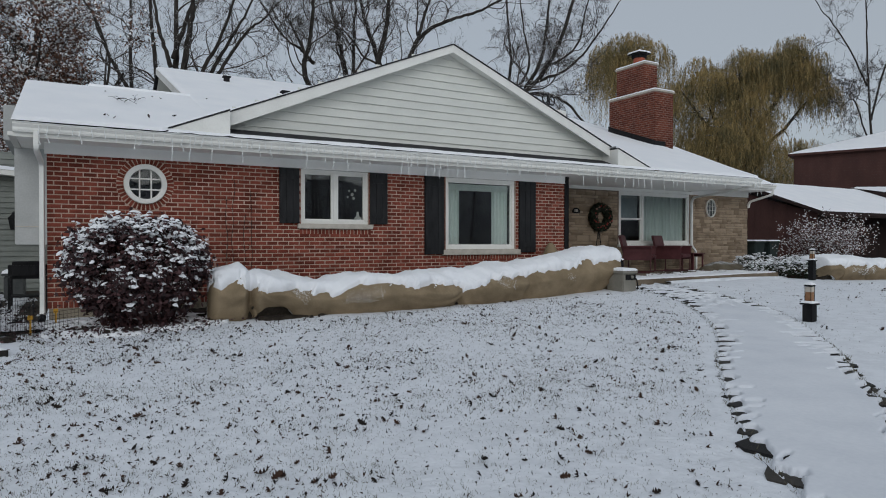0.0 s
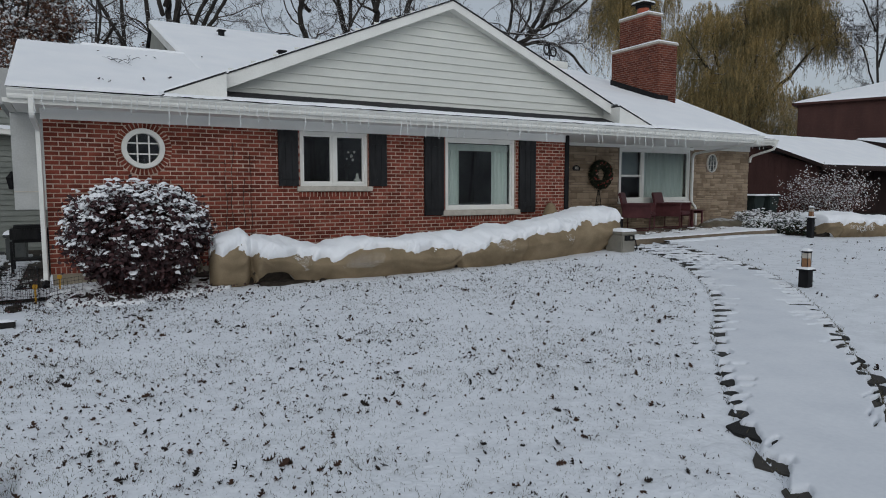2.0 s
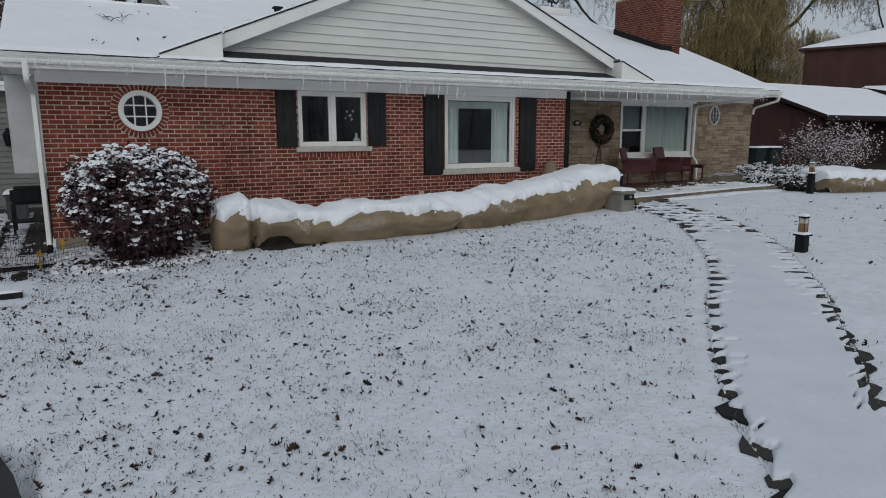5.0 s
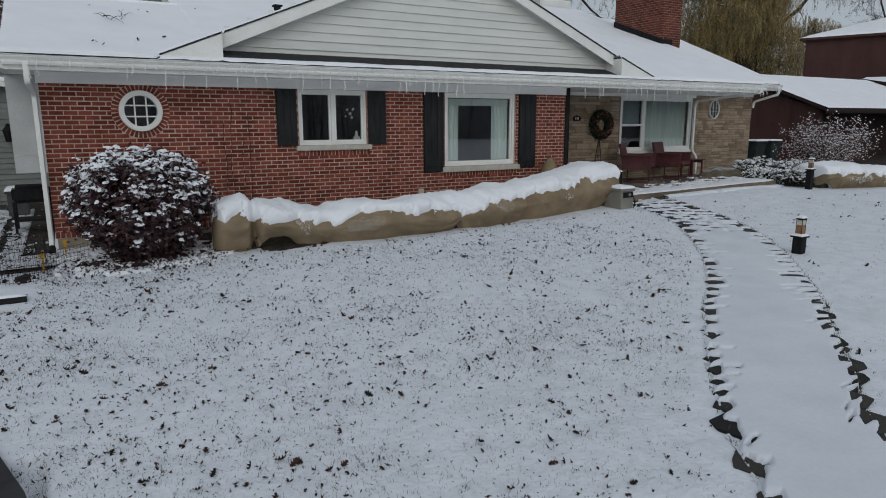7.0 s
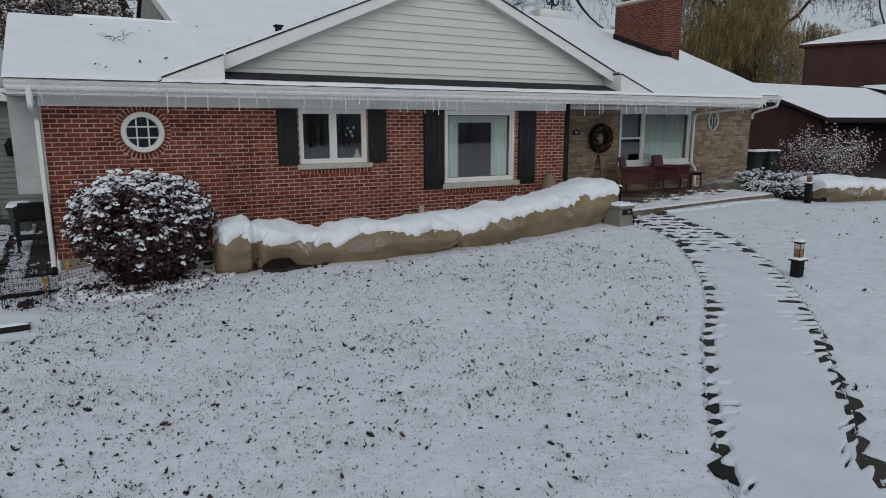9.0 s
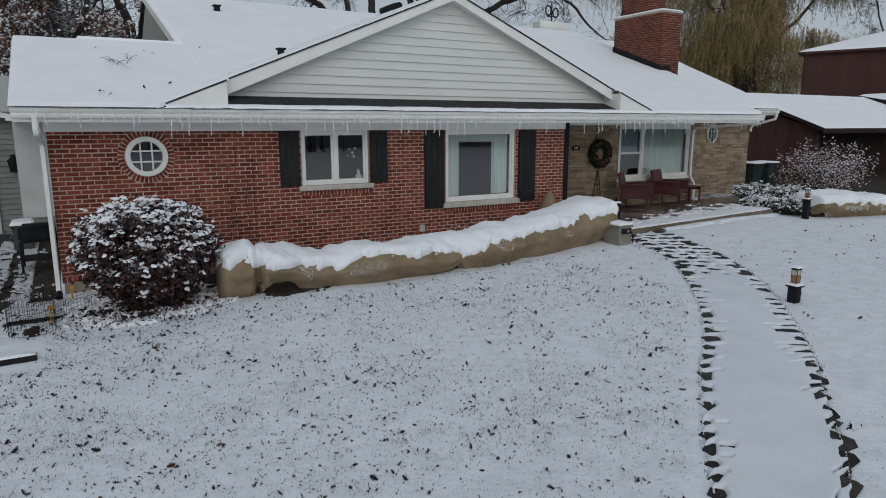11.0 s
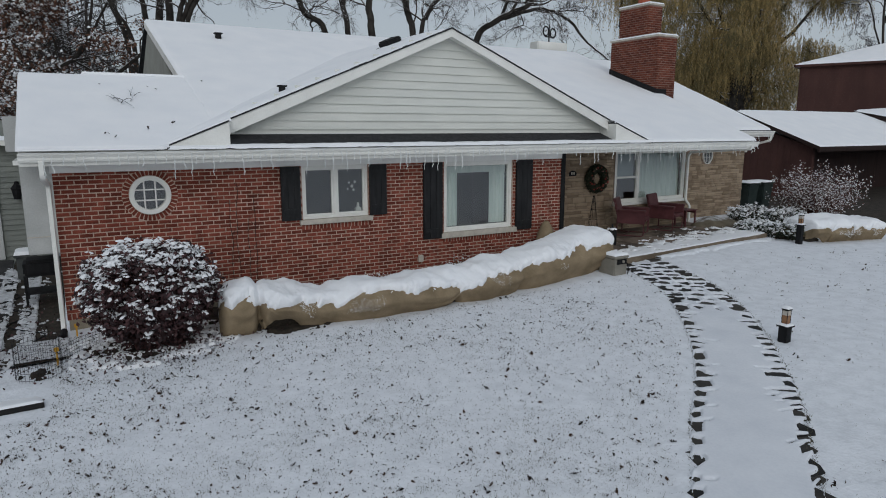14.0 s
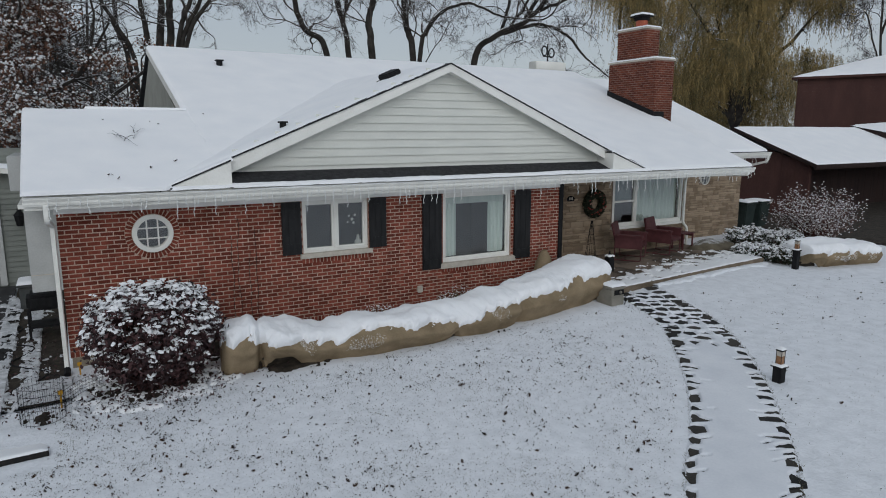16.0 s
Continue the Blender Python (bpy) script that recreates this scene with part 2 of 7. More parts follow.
def snow_patch(name, corners, nu, nv, thick, parent=None, rough=0.012, soft=0.08, seed=1.0, material=None, ragged=0.0, runs_on=0):
    """A blanket of snow on the four-cornered plane face: rounded at its edges, but for the side (-1 or 1) where it runs on, and slightly uneven."""
    c = [np.array(p, float) for p in corners]
    u, v = np.meshgrid(np.linspace(0, 1, nu), np.linspace(0, 1, nv), indexing="ij")
    lu, lv = np.linalg.norm(c[1] - c[0]), np.linalg.norm(c[3] - c[0])
    # pull rows towards the edges, so that the rounding is smooth
    u, v = (0.5 - 0.5 * np.cos(np.pi * u)) * 0.5 + u * 0.5, (0.5 - 0.5 * np.cos(np.pi * v)) * 0.5 + v * 0.5
    u, v = u.ravel()[:, None], v.ravel()[:, None]
    p = c[0] * (1 - u) * (1 - v) + c[1] * u * (1 - v) + c[2] * u * v + c[3] * (1 - u) * v
    nrm = np.cross(c[1] - c[0], c[3] - c[0])
    nrm /= np.linalg.norm(nrm)
    if nrm[2] < 0:
        nrm = -nrm
    d = np.minimum(np.minimum(u + (9 if runs_on < 0 else 0), 1 - u + (9 if runs_on > 0 else 0)) * lu, np.minimum(v, 1 - v) * lv)[:, 0]
    if ragged:
        d = d - ragged * (0.5 + 0.5 * wobble(p, 3.0, seed)) - ragged * 0.5 * wobble(p, 9.0, seed)
    t = np.clip(d / soft, -0.4, 1)
    h = thick * np.where(t > 0, np.sqrt(np.clip(1 - (1 - t) ** 2, 0, 1)), t)
    h = h + rough * wobble(p, 1.3, seed) * np.clip(t, 0, 1) + rough * 0.5 * wobble(p, 4.0, seed) * np.clip(t, 0, 1)
    p = p + nrm * h[:, None]
    return part(name, mesh_from(name, p, grid_faces(nu, nv)), material or SNOW, parent, smooth=True)


def ground_z(x, y):
    x, y = np.asarray(x, float), np.asarray(y, float)
    return (-0.225 + 0.0149 * np.clip(x, -30, 14) + 0.0162 * np.clip(y, -20, 12)
            + 0.05 * np.exp(-((x - 7) / 4) ** 2 - ((y - 9) / 3) ** 2)
            + 0.1 * np.exp(-((x - 11.2) / 2.6) ** 2 - ((y - 9.7) / 1.1) ** 2)
            + 0.06 * np.exp(-((x - 14.6) / 2.2) ** 2 - ((y - 9.9) / 0.8) ** 2)
            + 0.05 * np.exp(-((x - 9.6) / 1.8) ** 2 - ((y - 4.9) / 1.6) ** 2))


def gz(x, y):
    return float(ground_z(x, y))


# image-independent axes of the plot: the street's line of sight runs 30 degrees off the house front
def plot(side, depth):
    """A place given by its distance from the camera's first stand: sideways and ahead."""
    return (0.866 * side + 0.5 * depth, -0.5 * side + 0.866 * depth)


# ---- ground ----
def axis_steps(fine0, fine1, step, far0, far1, n):
    a = np.arange(fine0, fine1, step)
    k = np.linspace(0, 1, n)[1:] ** 3
    return np.concatenate([(fine0 + (far0 - fine0) * k)[::-1], a, fine1 + (far1 - fine1) * k])


def build_ground():
    xs = axis_steps(-1.2, 16.0, 0.06, -600, 700, 22)
    ys = axis_steps(1.0, 12.0, 0.06, -500, 800, 22)
    x, y = np.meshgrid(xs, ys, indexing="ij")
    z = ground_z(x, y)
    p = np.stack([x.ravel(), y.ravel(), z.ravel()], 1)
    near = (np.abs(p[:, 0] - 7) < 9) & (np.abs(p[:, 1] - 6.5) < 6)
    d = np.zeros(len(p))
    d[near] = 0.012 * wobble(p[near], 1.1) + 0.008 * wobble(p[near], 4.3) + 0.006 * wobble(p[near], 11.0)
    p[:, 2] += d
    # the drive is a strip of the same sheet, laid a hand lower
    drive = ((p[:, 0] < -0.3) & (p[:, 1] > 10.0) & (p[:, 1] < 30)) | ((p[:, 0] < -0.35) & (p[:, 1] < 4.4))
    p[drive, 2] -= 0.12
    ob = part("ground", mesh_from("ground", p, grid_faces(len(xs), len(ys))), LAWN, smooth=True)
    tagged(ob, "snow-covered lawn with grass tips poking through", "ground", kind="structure")


build_ground()


def ground_cover(name, label, spot, x0, x1, y0, y1, step, thick, cover, material, seed, category="", parent=None, scales=(1.6, 5.0, 14.0), lift=0.0, base=None, sink=0.05):
    """A thin broken layer on the ground: it lies where the noise and spot(x, y) together pass its cover."""
    nx_, ny_ = int((x1 - x0) / step) + 2, int((y1 - y0) / step) + 2
    x, y = np.meshgrid(np.linspace(x0, x1, nx_), np.linspace(y0, y1, ny_), indexing="ij")
    x, y = x.ravel(), y.ravel()
    p = np.stack([x, y, np.zeros(len(x))], 1)
    f = sum(w * wobble(p, sc, seed + i) for i, (w, sc) in enumerate(zip((1.0, 0.8, 0.5), scales)))
    f = np.clip((spot(x, y) + 0.75 * f - cover) / 0.25, -1, 1)
    f = np.where(f > 0, np.sqrt(np.clip(1 - (1 - f) ** 2, 0, 1)), f)
    z = ground_z(x, y) if base is None else np.full(len(x), base)
    p[:, 2] = z + lift + np.where(f > 0, thick * f, (lift + sink) * f)
    ob = part(name, mesh_from(name, p, grid_faces(nx_, ny_)), material, parent, label if parent else "", smooth=True)
    if not parent:
        tagged(ob, label, category, kind="stuff")
    return ob


# ---- the house ----
house = thing("house", "single-storey red brick house with a white gable and snowy roof", "house", (6, 13, 0))
WY = 11.35          # brick front
AY, AZ, AS = 10.65, 2.82, 0.35     # front eave of the main roof and its slope
OPEN = [(3.62, 4.93, 1.36, 2.62), (6.62, 8.36, 0.86, 2.62)]
RND = (1.075, 2.045, 0.42)


def roof_z(y):
    return AZ + AS * (y - AY)


def holed(x0, x1, z0, z1, y0, y1, holes):
    """A wall plate with oblong openings, in one piece."""
    bm = bmesh.new()
    xs = sorted({x0, x1, *[v for h in holes for v in h[:2]]})
    zs = sorted({z0, z1, *[min(v, z1) for h in holes for v in h[2:]]})
    verts = {}

    def at(i, j, y):
        if (i, j, y) not in verts:
            verts[(i, j, y)] = bm.verts.new((xs[i], y, zs[j]))
        return verts[(i, j, y)]

    solid = {(i, j) for i in range(len(xs) - 1) for j in range(len(zs) - 1)
             if not any(h[0] <= xs[i] and h[1] >= xs[i + 1] and h[2] <= zs[j] and h[3] >= zs[j + 1] for h in holes)}
    for i, j in solid:
        for y in (y0, y1):
            bm.faces.new([at(i, j, y), at(i + 1, j, y), at(i + 1, j + 1, y), at(i, j + 1, y)])
        for di, dj, a, b in ((-1, 0, (0, 0), (0, 1)), (1, 0, (1, 0), (1, 1)), (0, -1, (0, 0), (1, 0)), (0, 1, (0, 1), (1, 1))):
            if (i + di, j + dj) not in solid:
                p, q = (i + a[0], j + a[1]), (i + b[0], j + b[1])
                bm.faces.new([at(*p, y0), at(*q, y0), at(*q, y1), at(*p, y1)])
    return bm


wall_front = part("wall", holed(-0.27, 9.72, 0.12, 2.62, WY + 0.004, WY + 0.22, OPEN + [(0.79, 1.36, 1.76, 2.33)]), MORTAR, house, "red brick wall with pale mortar joints")
part("foundation", boxes((-0.25, 9.70, WY + 0.012, WY + 0.3, -0.3, 0.12)), CONCRETE, house, "bare concrete foundation strip")
# frieze board, soffit, fascia, gutter
part("frieze_board", boxes((-0.3, 9.75, WY - 0.015, WY + 0.03, 2.44, 2.62)), LIT_WHITE, house)
part("soffit", prism([(10.74, 2.60), (13.0, 2.60), (13.0, 2.64), (10.74, 2.64)], -0.62, 15.75, "x"), LIT_WHITE, house)
part("fascia", boxes((-0.64, 15.75, 10.70, 10.74, 2.58, 2.79)), WHITE, house)


def gutter(name, x0, x1, y, z, parent):
    """A K-style gutter with a rolled lip."""
    prof = [(y, z), (y, z - 0.12), (y - 0.07, z - 0.12), (y - 0.085, z - 0.09), (y - 0.085, z - 0.06), (y - 0.115, z - 0.02), (y - 0.115, z + 0.004), (y - 0.10, z + 0.004),
            (y - 0.098, z - 0.015), (y - 0.075, z - 0.055), (y - 0.012, z - 0.1), (y - 0.012, z)]
    return part(name, prism(prof, x0, x1, "x"), WHITE, parent)


gutter("gutter", -0.65, 15.8, 10.70, 2.76, house)
snow_patch("gutter_snow", [(-0.6, 10.6, 2.745), (15.7, 10.6, 2.745), (15.7, 10.70, 2.75), (-0.6, 10.70, 2.75)], 160, 6, 0.02, house, rough=0.015, soft=0.03, seed=7)

# main roof: a sheathed slab and its snow
RIDGE_Y, RIDGE_Z = 19.6, AZ + AS * (19.6 - AY)


def slab(name, corners, t, parent, material=SHINGLE):
    bm = bmesh.new()
    a = [bm.verts.new(p) for p in corners]
    b = [bm.verts.new((p[0], p[1], p[2] - t)) for p in corners]
    bm.faces.new(a)
    bm.faces.new(b[::-1])
    for i in range(len(a)):
        j = (i + 1) % len(a)
        bm.faces.new((a[i], b[i], b[j], a[j]))
    return part(name, bm, material, parent)


LW_Y = 14.22
WL, WR = -0.66, 2.15
slab("roof", [(WL, AY, AZ), (WR, AY, AZ), (WR, LW_Y, roof_z(LW_Y)), (WL, LW_Y, roof_z(LW_Y))], 0.03, house, SHINGLE)
slab("roof", [(WL, LW_Y, roof_z(LW_Y)), (WR, LW_Y, roof_z(LW_Y)), (WR, 18.4, 2.8), (WL, 18.4, 2.8)], 0.06, house, SHINGLE)
slab("roof", [(WR, AY, AZ), (15.7, AY, AZ), (17.3, RIDGE_Y, RIDGE_Z), (WR, RIDGE_Y, RIDGE_Z)], 0.03, house, SHINGLE)
slab("roof", [(WR, RIDGE_Y, RIDGE_Z), (17.3, RIDGE_Y, RIDGE_Z), (17.3, 26, 3.0), (WR, 26, 3.0)], 0.06, house, SHINGLE)
slab("roof", [(15.9, 13.35, 3.05), (20.5, 13.35, 3.05), (20.5, 19.6, 5.72), (17.0, 19.6, 5.72)], 0.06, house, SHINGLE)
slab("roof", [(17.0, 19.6, 5.72), (20.5, 19.6, 5.72), (20.5, 26, 3.0), (17.0, 26, 3.0)], 0.06, house, SHINGLE)
snow_patch("roof_snow", [(WL - 0.01, AY - 0.035, AZ - 0.025), (1.24, AY - 0.035, AZ - 0.025), (1.24, LW_Y + 0.03, roof_z(LW_Y)), (WL - 0.01, LW_Y + 0.03, roof_z(LW_Y))], 40, 90, 0.06, house, seed=2, soft=0.03, runs_on=1)
snow_patch("roof_snow", [(1.24, AY - 0.035, AZ - 0.025), (WR + 0.08, 11.25, roof_z(11.25)), (WR + 0.08, LW_Y + 0.03, roof_z(LW_Y)), (1.24, LW_Y + 0.03, roof_z(LW_Y))], 30, 90, 0.06, house, seed=2, soft=0.03, runs_on=-1)
snow_patch("eave_snow", [(1.3, AY - 0.03, AZ - 0.02), (11.9, AY - 0.03, AZ - 0.02), (11.9, AY + 0.11, AZ + 0.035), (1.3, AY + 0.11, AZ + 0.035)], 300, 12, 0.026, house, seed=9, soft=0.04, ragged=0.034)
GL, GR, GA, GZ0, GY = 1.22, 11.95, 6.56, 2.82, 10.95   # gable tips, apex, base
GAPEX = 4.98
snow_patch("roof_snow", [(WR - 0.02, 11.3, roof_z(11.3)), (11.95, 11.3, roof_z(11.3)), (12.2, RIDGE_Y + 0.05, RIDGE_Z), (WR - 0.02, RIDGE_Y + 0.05, RIDGE_Z)], 90, 70, 0.06, house, seed=3)
snow_patch("roof_snow", [(11.84, AY - 0.035, AZ - 0.025), (15.72, AY - 0.035, AZ - 0.025), (17.32, RIDGE_Y + 0.05, RIDGE_Z), (12.1, RIDGE_Y + 0.05, RIDGE_Z)], 60, 80, 0.055, house, seed=3, soft=0.04)
snow_patch("roof_snow", [(15.9, 13.35, 3.05), (20.5, 13.35, 3.05), (20.5, 19.65, 5.74), (17.0, 19.65, 5.74)], 40, 50, 0.06, house, seed=4)
# end wall of the main roof above the left wing
part("gable_end", prism([(14.3, 3.4), (24.0, 3.4), (RIDGE_Y, RIDGE_Z - 0.08)], WR + 0.08, WR + 0.25, "x"), mat("grey_siding", (0.26, 0.26, 0.23), (0.34, 0.34, 0.3), 2, 0.7, 0.2, 40), house, "weathered grey siding triangle")
part("rake_board", slab("tmp", [(WR - 0.02, LW_Y - 0.2, roof_z(LW_Y - 0.2) - 0.03), (WR + 0.06, LW_Y - 0.2, roof_z(LW_Y - 0.2) - 0.03), (WR + 0.06, RIDGE_Y, RIDGE_Z - 0.03), (WR - 0.02, RIDGE_Y, RIDGE_Z - 0.03)], 0.16, None, WHITE).data, WHITE, house)
bpy.data.objects.remove(bpy.data.objects["tmp"])

# front gable: roof slopes, fascia boards, siding
BACK = AY + (GAPEX - AZ) / AS
for sx, tip in ((GL, -1), (GR, 1)):
    slab("gable_roof", [(sx, GY - 0.02, GZ0 + 0.008), (GA, GY - 0.02, GAPEX + 0.03), (GA, BACK, GAPEX + 0.03), (sx, GY + 0.05, GZ0 + 0.008)], 0.024, house)
    snow_patch("gable_snow", [(sx - tip * 0.02, GY - 0.012, GZ0 + 0.016), (GA, GY - 0.012, GAPEX + 0.03), (GA, BACK + 0.1, GAPEX + 0.035), (sx - tip * 0.02, GY + 0.2, GZ0 + 0.03)], 90, 60, 0.042, house, seed=5 + tip, soft=0.04, ragged=0.012)
SLOPE_L, SLOPE_R = (GAPEX - GZ0) / (GA - GL), (GAPEX - GZ0) / (GR - GA)
FB = 0.11
part("rake_fascia", prism([(GL, GZ0 - 0.02), (GA, GAPEX + 0.003), (GA, GAPEX - FB - 0.03), (GL + 0.5, GZ0 - 0.05)], GY, GY + 0.03), WHITE, house)
part("rake_fascia", prism([(GR, GZ0 - 0.02), (GA, GAPEX + 0.003), (GA, GAPEX - FB - 0.03), (GR - 0.5, GZ0 - 0.05)], GY, GY + 0.03), WHITE, house)
# the boxed returns come forward to the gutter under the foot of each rake
for sx, into, slope, run in ((GL - 0.05, 1, SLOPE_L, 1.08), (GR - 0.07, -1, SLOPE_R, 1.165)):
    foot, inner = GZ0 - 0.03, (run - 0.03) * slope - (0.03 if into < 0 else 0)
    part("eave_return", prism([(sx, foot), (sx + into * run, foot), (sx + into * run, foot + inner), (sx + into * 0.06, foot + 0.012)], AY + 0.035, GY + 0.265), WHITE, house)
    slab("gable_roof", [(sx - into * 0.02, AY + 0.022, foot + 0.008), (sx + into * run, AY + 0.022, foot + inner + 0.03), (sx + into * run, GY + 0.1, foot + inner + 0.03), (sx - into * 0.02, GY + 0.1, foot + 0.008)], 0.024, house)
    snow_patch("gable_snow", [(sx + into * 0.06, AY + 0.05, foot + 0.04), (sx + into * (run + 0.04), AY + 0.05, foot + inner + 0.03), (sx + into * (run + 0.04), GY + 0.12, foot + inner + 0.03), (sx + into * 0.06, GY + 0.12, foot + 0.04)], 40, 20, 0.04, house, seed=23, soft=0.04, ragged=0.012, runs_on=1)
siding = part("gable_wall", prism([(2.2, 2.9), (10.95, 2.9), (GA, GAPEX - 0.12)], GY + 0.27, GY + 0.45), WHITE, house, "white lap siding of the gable")
LAP = 0.152
zz = 2.94
while zz < GAPEX - 0.15:
    za = zz + LAP
    xl = max(2.26, GL + (zz + 0.05 - GZ0) / SLOPE_L)
    xr = min(10.89, GR - (zz + 0.05 - GZ0) / SLOPE_R)
    if xr > xl:
        bm = bmesh.new()
        vs = [bm.verts.new(p) for p in ((xl, GY + 0.24, zz), (xr, GY + 0.24, zz), (xr, GY + 0.267, za), (xl, GY + 0.267, za), (xl, GY + 0.27, zz), (xr, GY + 0.27, zz))]
        bm.faces.new(vs[:4])
        bm.faces.new((vs[0], vs[4], vs[5], vs[1]))
        part("siding_board", bm, SIDING, siding)
    zz = za
for s, (ax, az), (bx, bz) in ((1, (GL + 0.5, GZ0 + 0.13), (GA, GAPEX - 0.09)), (-1, (GR - 0.5, GZ0 + 0.13), (GA, GAPEX - 0.09))):
    part("rake_soffit", prism([(ax, az - 0.02), (bx, bz - 0.02), (bx, bz + 0.01), (ax, az + 0.01)], GY + 0.03, GY + 0.27), WHITE, house)

# stone front of the porch and of the far wing
SY, SY2 = 12.95, 14.2
stone_wall = part("wall", holed(9.75, 15.95, 0.1, 2.66, SY + 0.01, SY + 0.25, [(13.02, 15.86, 1.0, 2.52)]), STONE_GAP, house, "tan ledge stone wall beside the porch")
stone_wall_2 = part("wall", boxes((15.95, 20.35, SY2 + 0.01, SY2 + 0.25, 0.0, 2.95)), STONE_GAP, house, "tan ledge stone wall of the far wing")
part("wall", boxes((15.75, 15.95, SY + 0.26, SY2 + 0.2, 0.0, 2.66)), STONE_GAP, house)
part("wall", boxes((20.1, 20.35, SY2 + 0.25, 21.8, 0, 2.95)), STONE_GAP, house)
part("wall", boxes((9.55, 9.72, WY + 0.23, SY, 0.1, 2.62)), MORTAR, house)
part("soffit", boxes((15.8, 20.45, 13.4, 14.4, 2.84, 2.88)), WHITE, house)
part("frieze_board", boxes((15.96, 20.38, SY2 - 0.02, SY2 + 0.005, 2.66, 2.84)), WHITE, house)
part("frieze_board", boxes((9.76, 15.97, SY - 0.02, SY + 0.005, 2.52, 2.6)), WHITE, house)
part("fascia", boxes((15.8, 20.45, 13.37, 13.4, 2.84, 3.03)), WHITE, house)
gutter("gutter", 16.5, 20.55, 13.37, 3.02, house)
part("wall", boxes((-0.25, -0.05, WY + 0.23, 18.2, -0.2, 2.6)), WHITE, house)
part("wall", boxes((-0.05, 20.1, 21.8, 22.0, 0, 2.7)), WHITE, house)

# a snowy ledge along the ridge of the lower wing
part("ridge_board", boxes((0.35, WR + 0.05, LW_Y - 0.02, LW_Y + 0.16, roof_z(LW_Y) + 0.03, roof_z(LW_Y) + 0.1), bevel=0.02), SNOW, house)

# ---- windows, shutters and trim of the front ----
def pane_mesh(x0, x1, y, z0, z1):
    return mesh_from("pane", [(x0, y, z0), (x1, y, z0), (x1, y, z1), (x0, y, z1)], [(0, 1, 2, 3)])


def disc_pane(x, z, y, r, seg=40, sx=1.0):
    return mesh_from("pane", [(x + sx * r * math.cos(2 * math.pi * k / seg), y, z + r * math.sin(2 * math.pi * k / seg)) for k in range(seg)], [tuple(range(seg))])


def window(x0, x1, z0, z1, y, parent, posts=(), frame_w=0.07, bars=()):
    """A white frame with panes; posts are the mullions' middles."""
    fr = part("window", boxes((x0, x1, y - 0.02, y + 0.08, z0, z0 + frame_w), (x0, x1, y - 0.02, y + 0.08, z1 - frame_w, z1),
                              (x0, x0 + frame_w, y - 0.02, y + 0.08, z0 + frame_w, z1 - frame_w), (x1 - frame_w, x1, y - 0.02, y + 0.08, z0 + frame_w, z1 - frame_w),
                              *[(p - 0.035, p + 0.035, y - 0.015, y + 0.075, z0 + frame_w, z1 - frame_w) for p in posts], bevel=0.006), WHITE, parent, "white painted window frame")
    xs = [x0 + frame_w, *[q for p in posts for q in (p - 0.035, p + 0.035)], x1 - frame_w]
    for a, b in zip(xs[::2], xs[1::2]):
        w = 0.035
        part("sash", boxes((a, b, y + 0.0, y + 0.05, z0 + frame_w, z0 + frame_w + w), (a, b, y + 0.0, y + 0.05, z1 - frame_w - w, z1 - frame_w),
                           (a, a + w, y + 0.0, y + 0.05, z0 + frame_w + w, z1 - frame_w - w), (b - w, b, y + 0.0, y + 0.05, z0 + frame_w + w, z1 - frame_w - w), bevel=0.004), WHITE, fr)
        pane = part("pane", pane_mesh(a + w, b - w, y + 0.03, z0 + frame_w + w, z1 - frame_w - w), GLASS, fr)
        pane.visible_shadow = False
    return fr


def folds(name, x0, x1, y, z0, z1, parent, depth=0.02, wave=0.09, material=None):
    n = max(12, int((x1 - x0) / wave * 8))
    xs = np.linspace(x0, x1, n)
    yy = y + depth * np.sin((xs - x0) / wave * 2 * np.pi) + depth * 0.6 * np.sin((xs - x0) / wave * 3.3)
    v = [(x, q, z) for x, q in zip(xs, yy) for z in (z0, z1)]
    return part(name, mesh_from(name, v, grid_faces(n, 2)), material or CURTAIN, parent, smooth=True)


def sill(x0, x1, z0, z1, parent):
    part("sill", boxes((x0, x1, WY - 0.06, WY + 0.1, z0, z1), bevel=0.008), SILL, parent, "grey limestone sill")


w1 = window(3.62, 4.93, 1.455, 2.44, WY + 0.06, house, posts=(4.275,), frame_w=0.055)
sill(3.55, 5.0, 1.365, 1.452, w1)
w2 = window(6.62, 8.36, 0.975, 2.44, WY + 0.06, house, frame_w=0.065)
sill(6.53, 8.46, 0.862, 0.972, w2)
folds("curtain", 6.73, 7.03, WY + 0.16, 1.08, 2.2, w2)
folds("curtain", 7.84, 8.25, WY + 0.16, 1.08, 2.2, w2)
part("valance", boxes((6.73, 8.25, WY + 0.145, WY + 0.16, 2.19, 2.33), bevel=0.005), CURTAIN, w2, "pale green roller blind")
for x, z, r in ((4.66, 2.02, 0.035), (4.72, 2.1, 0.03), (4.6, 2.09, 0.025), (4.69, 1.95, 0.03), (4.57, 1.97, 0.02)):
    bm = bmesh.new()
    bmesh.ops.create_icosphere(bm, subdivisions=1, radius=r, matrix=Matrix.Translation((x, WY + 0.16, z)) @ Matrix.Diagonal((1, 0.3, 1, 1)))
    part("ornament", bm, WHITE, w1, "white hanging window ornament")
part("figurine", cone(boxes((4.73, 4.85, WY + 0.16, WY + 0.24, 1.53, 1.6), bevel=0.01), (4.79, WY + 0.2, 1.6), (4.79, WY + 0.2, 1.7), 0.035, 0.02), WHITE, w1, "small white sill ornament")
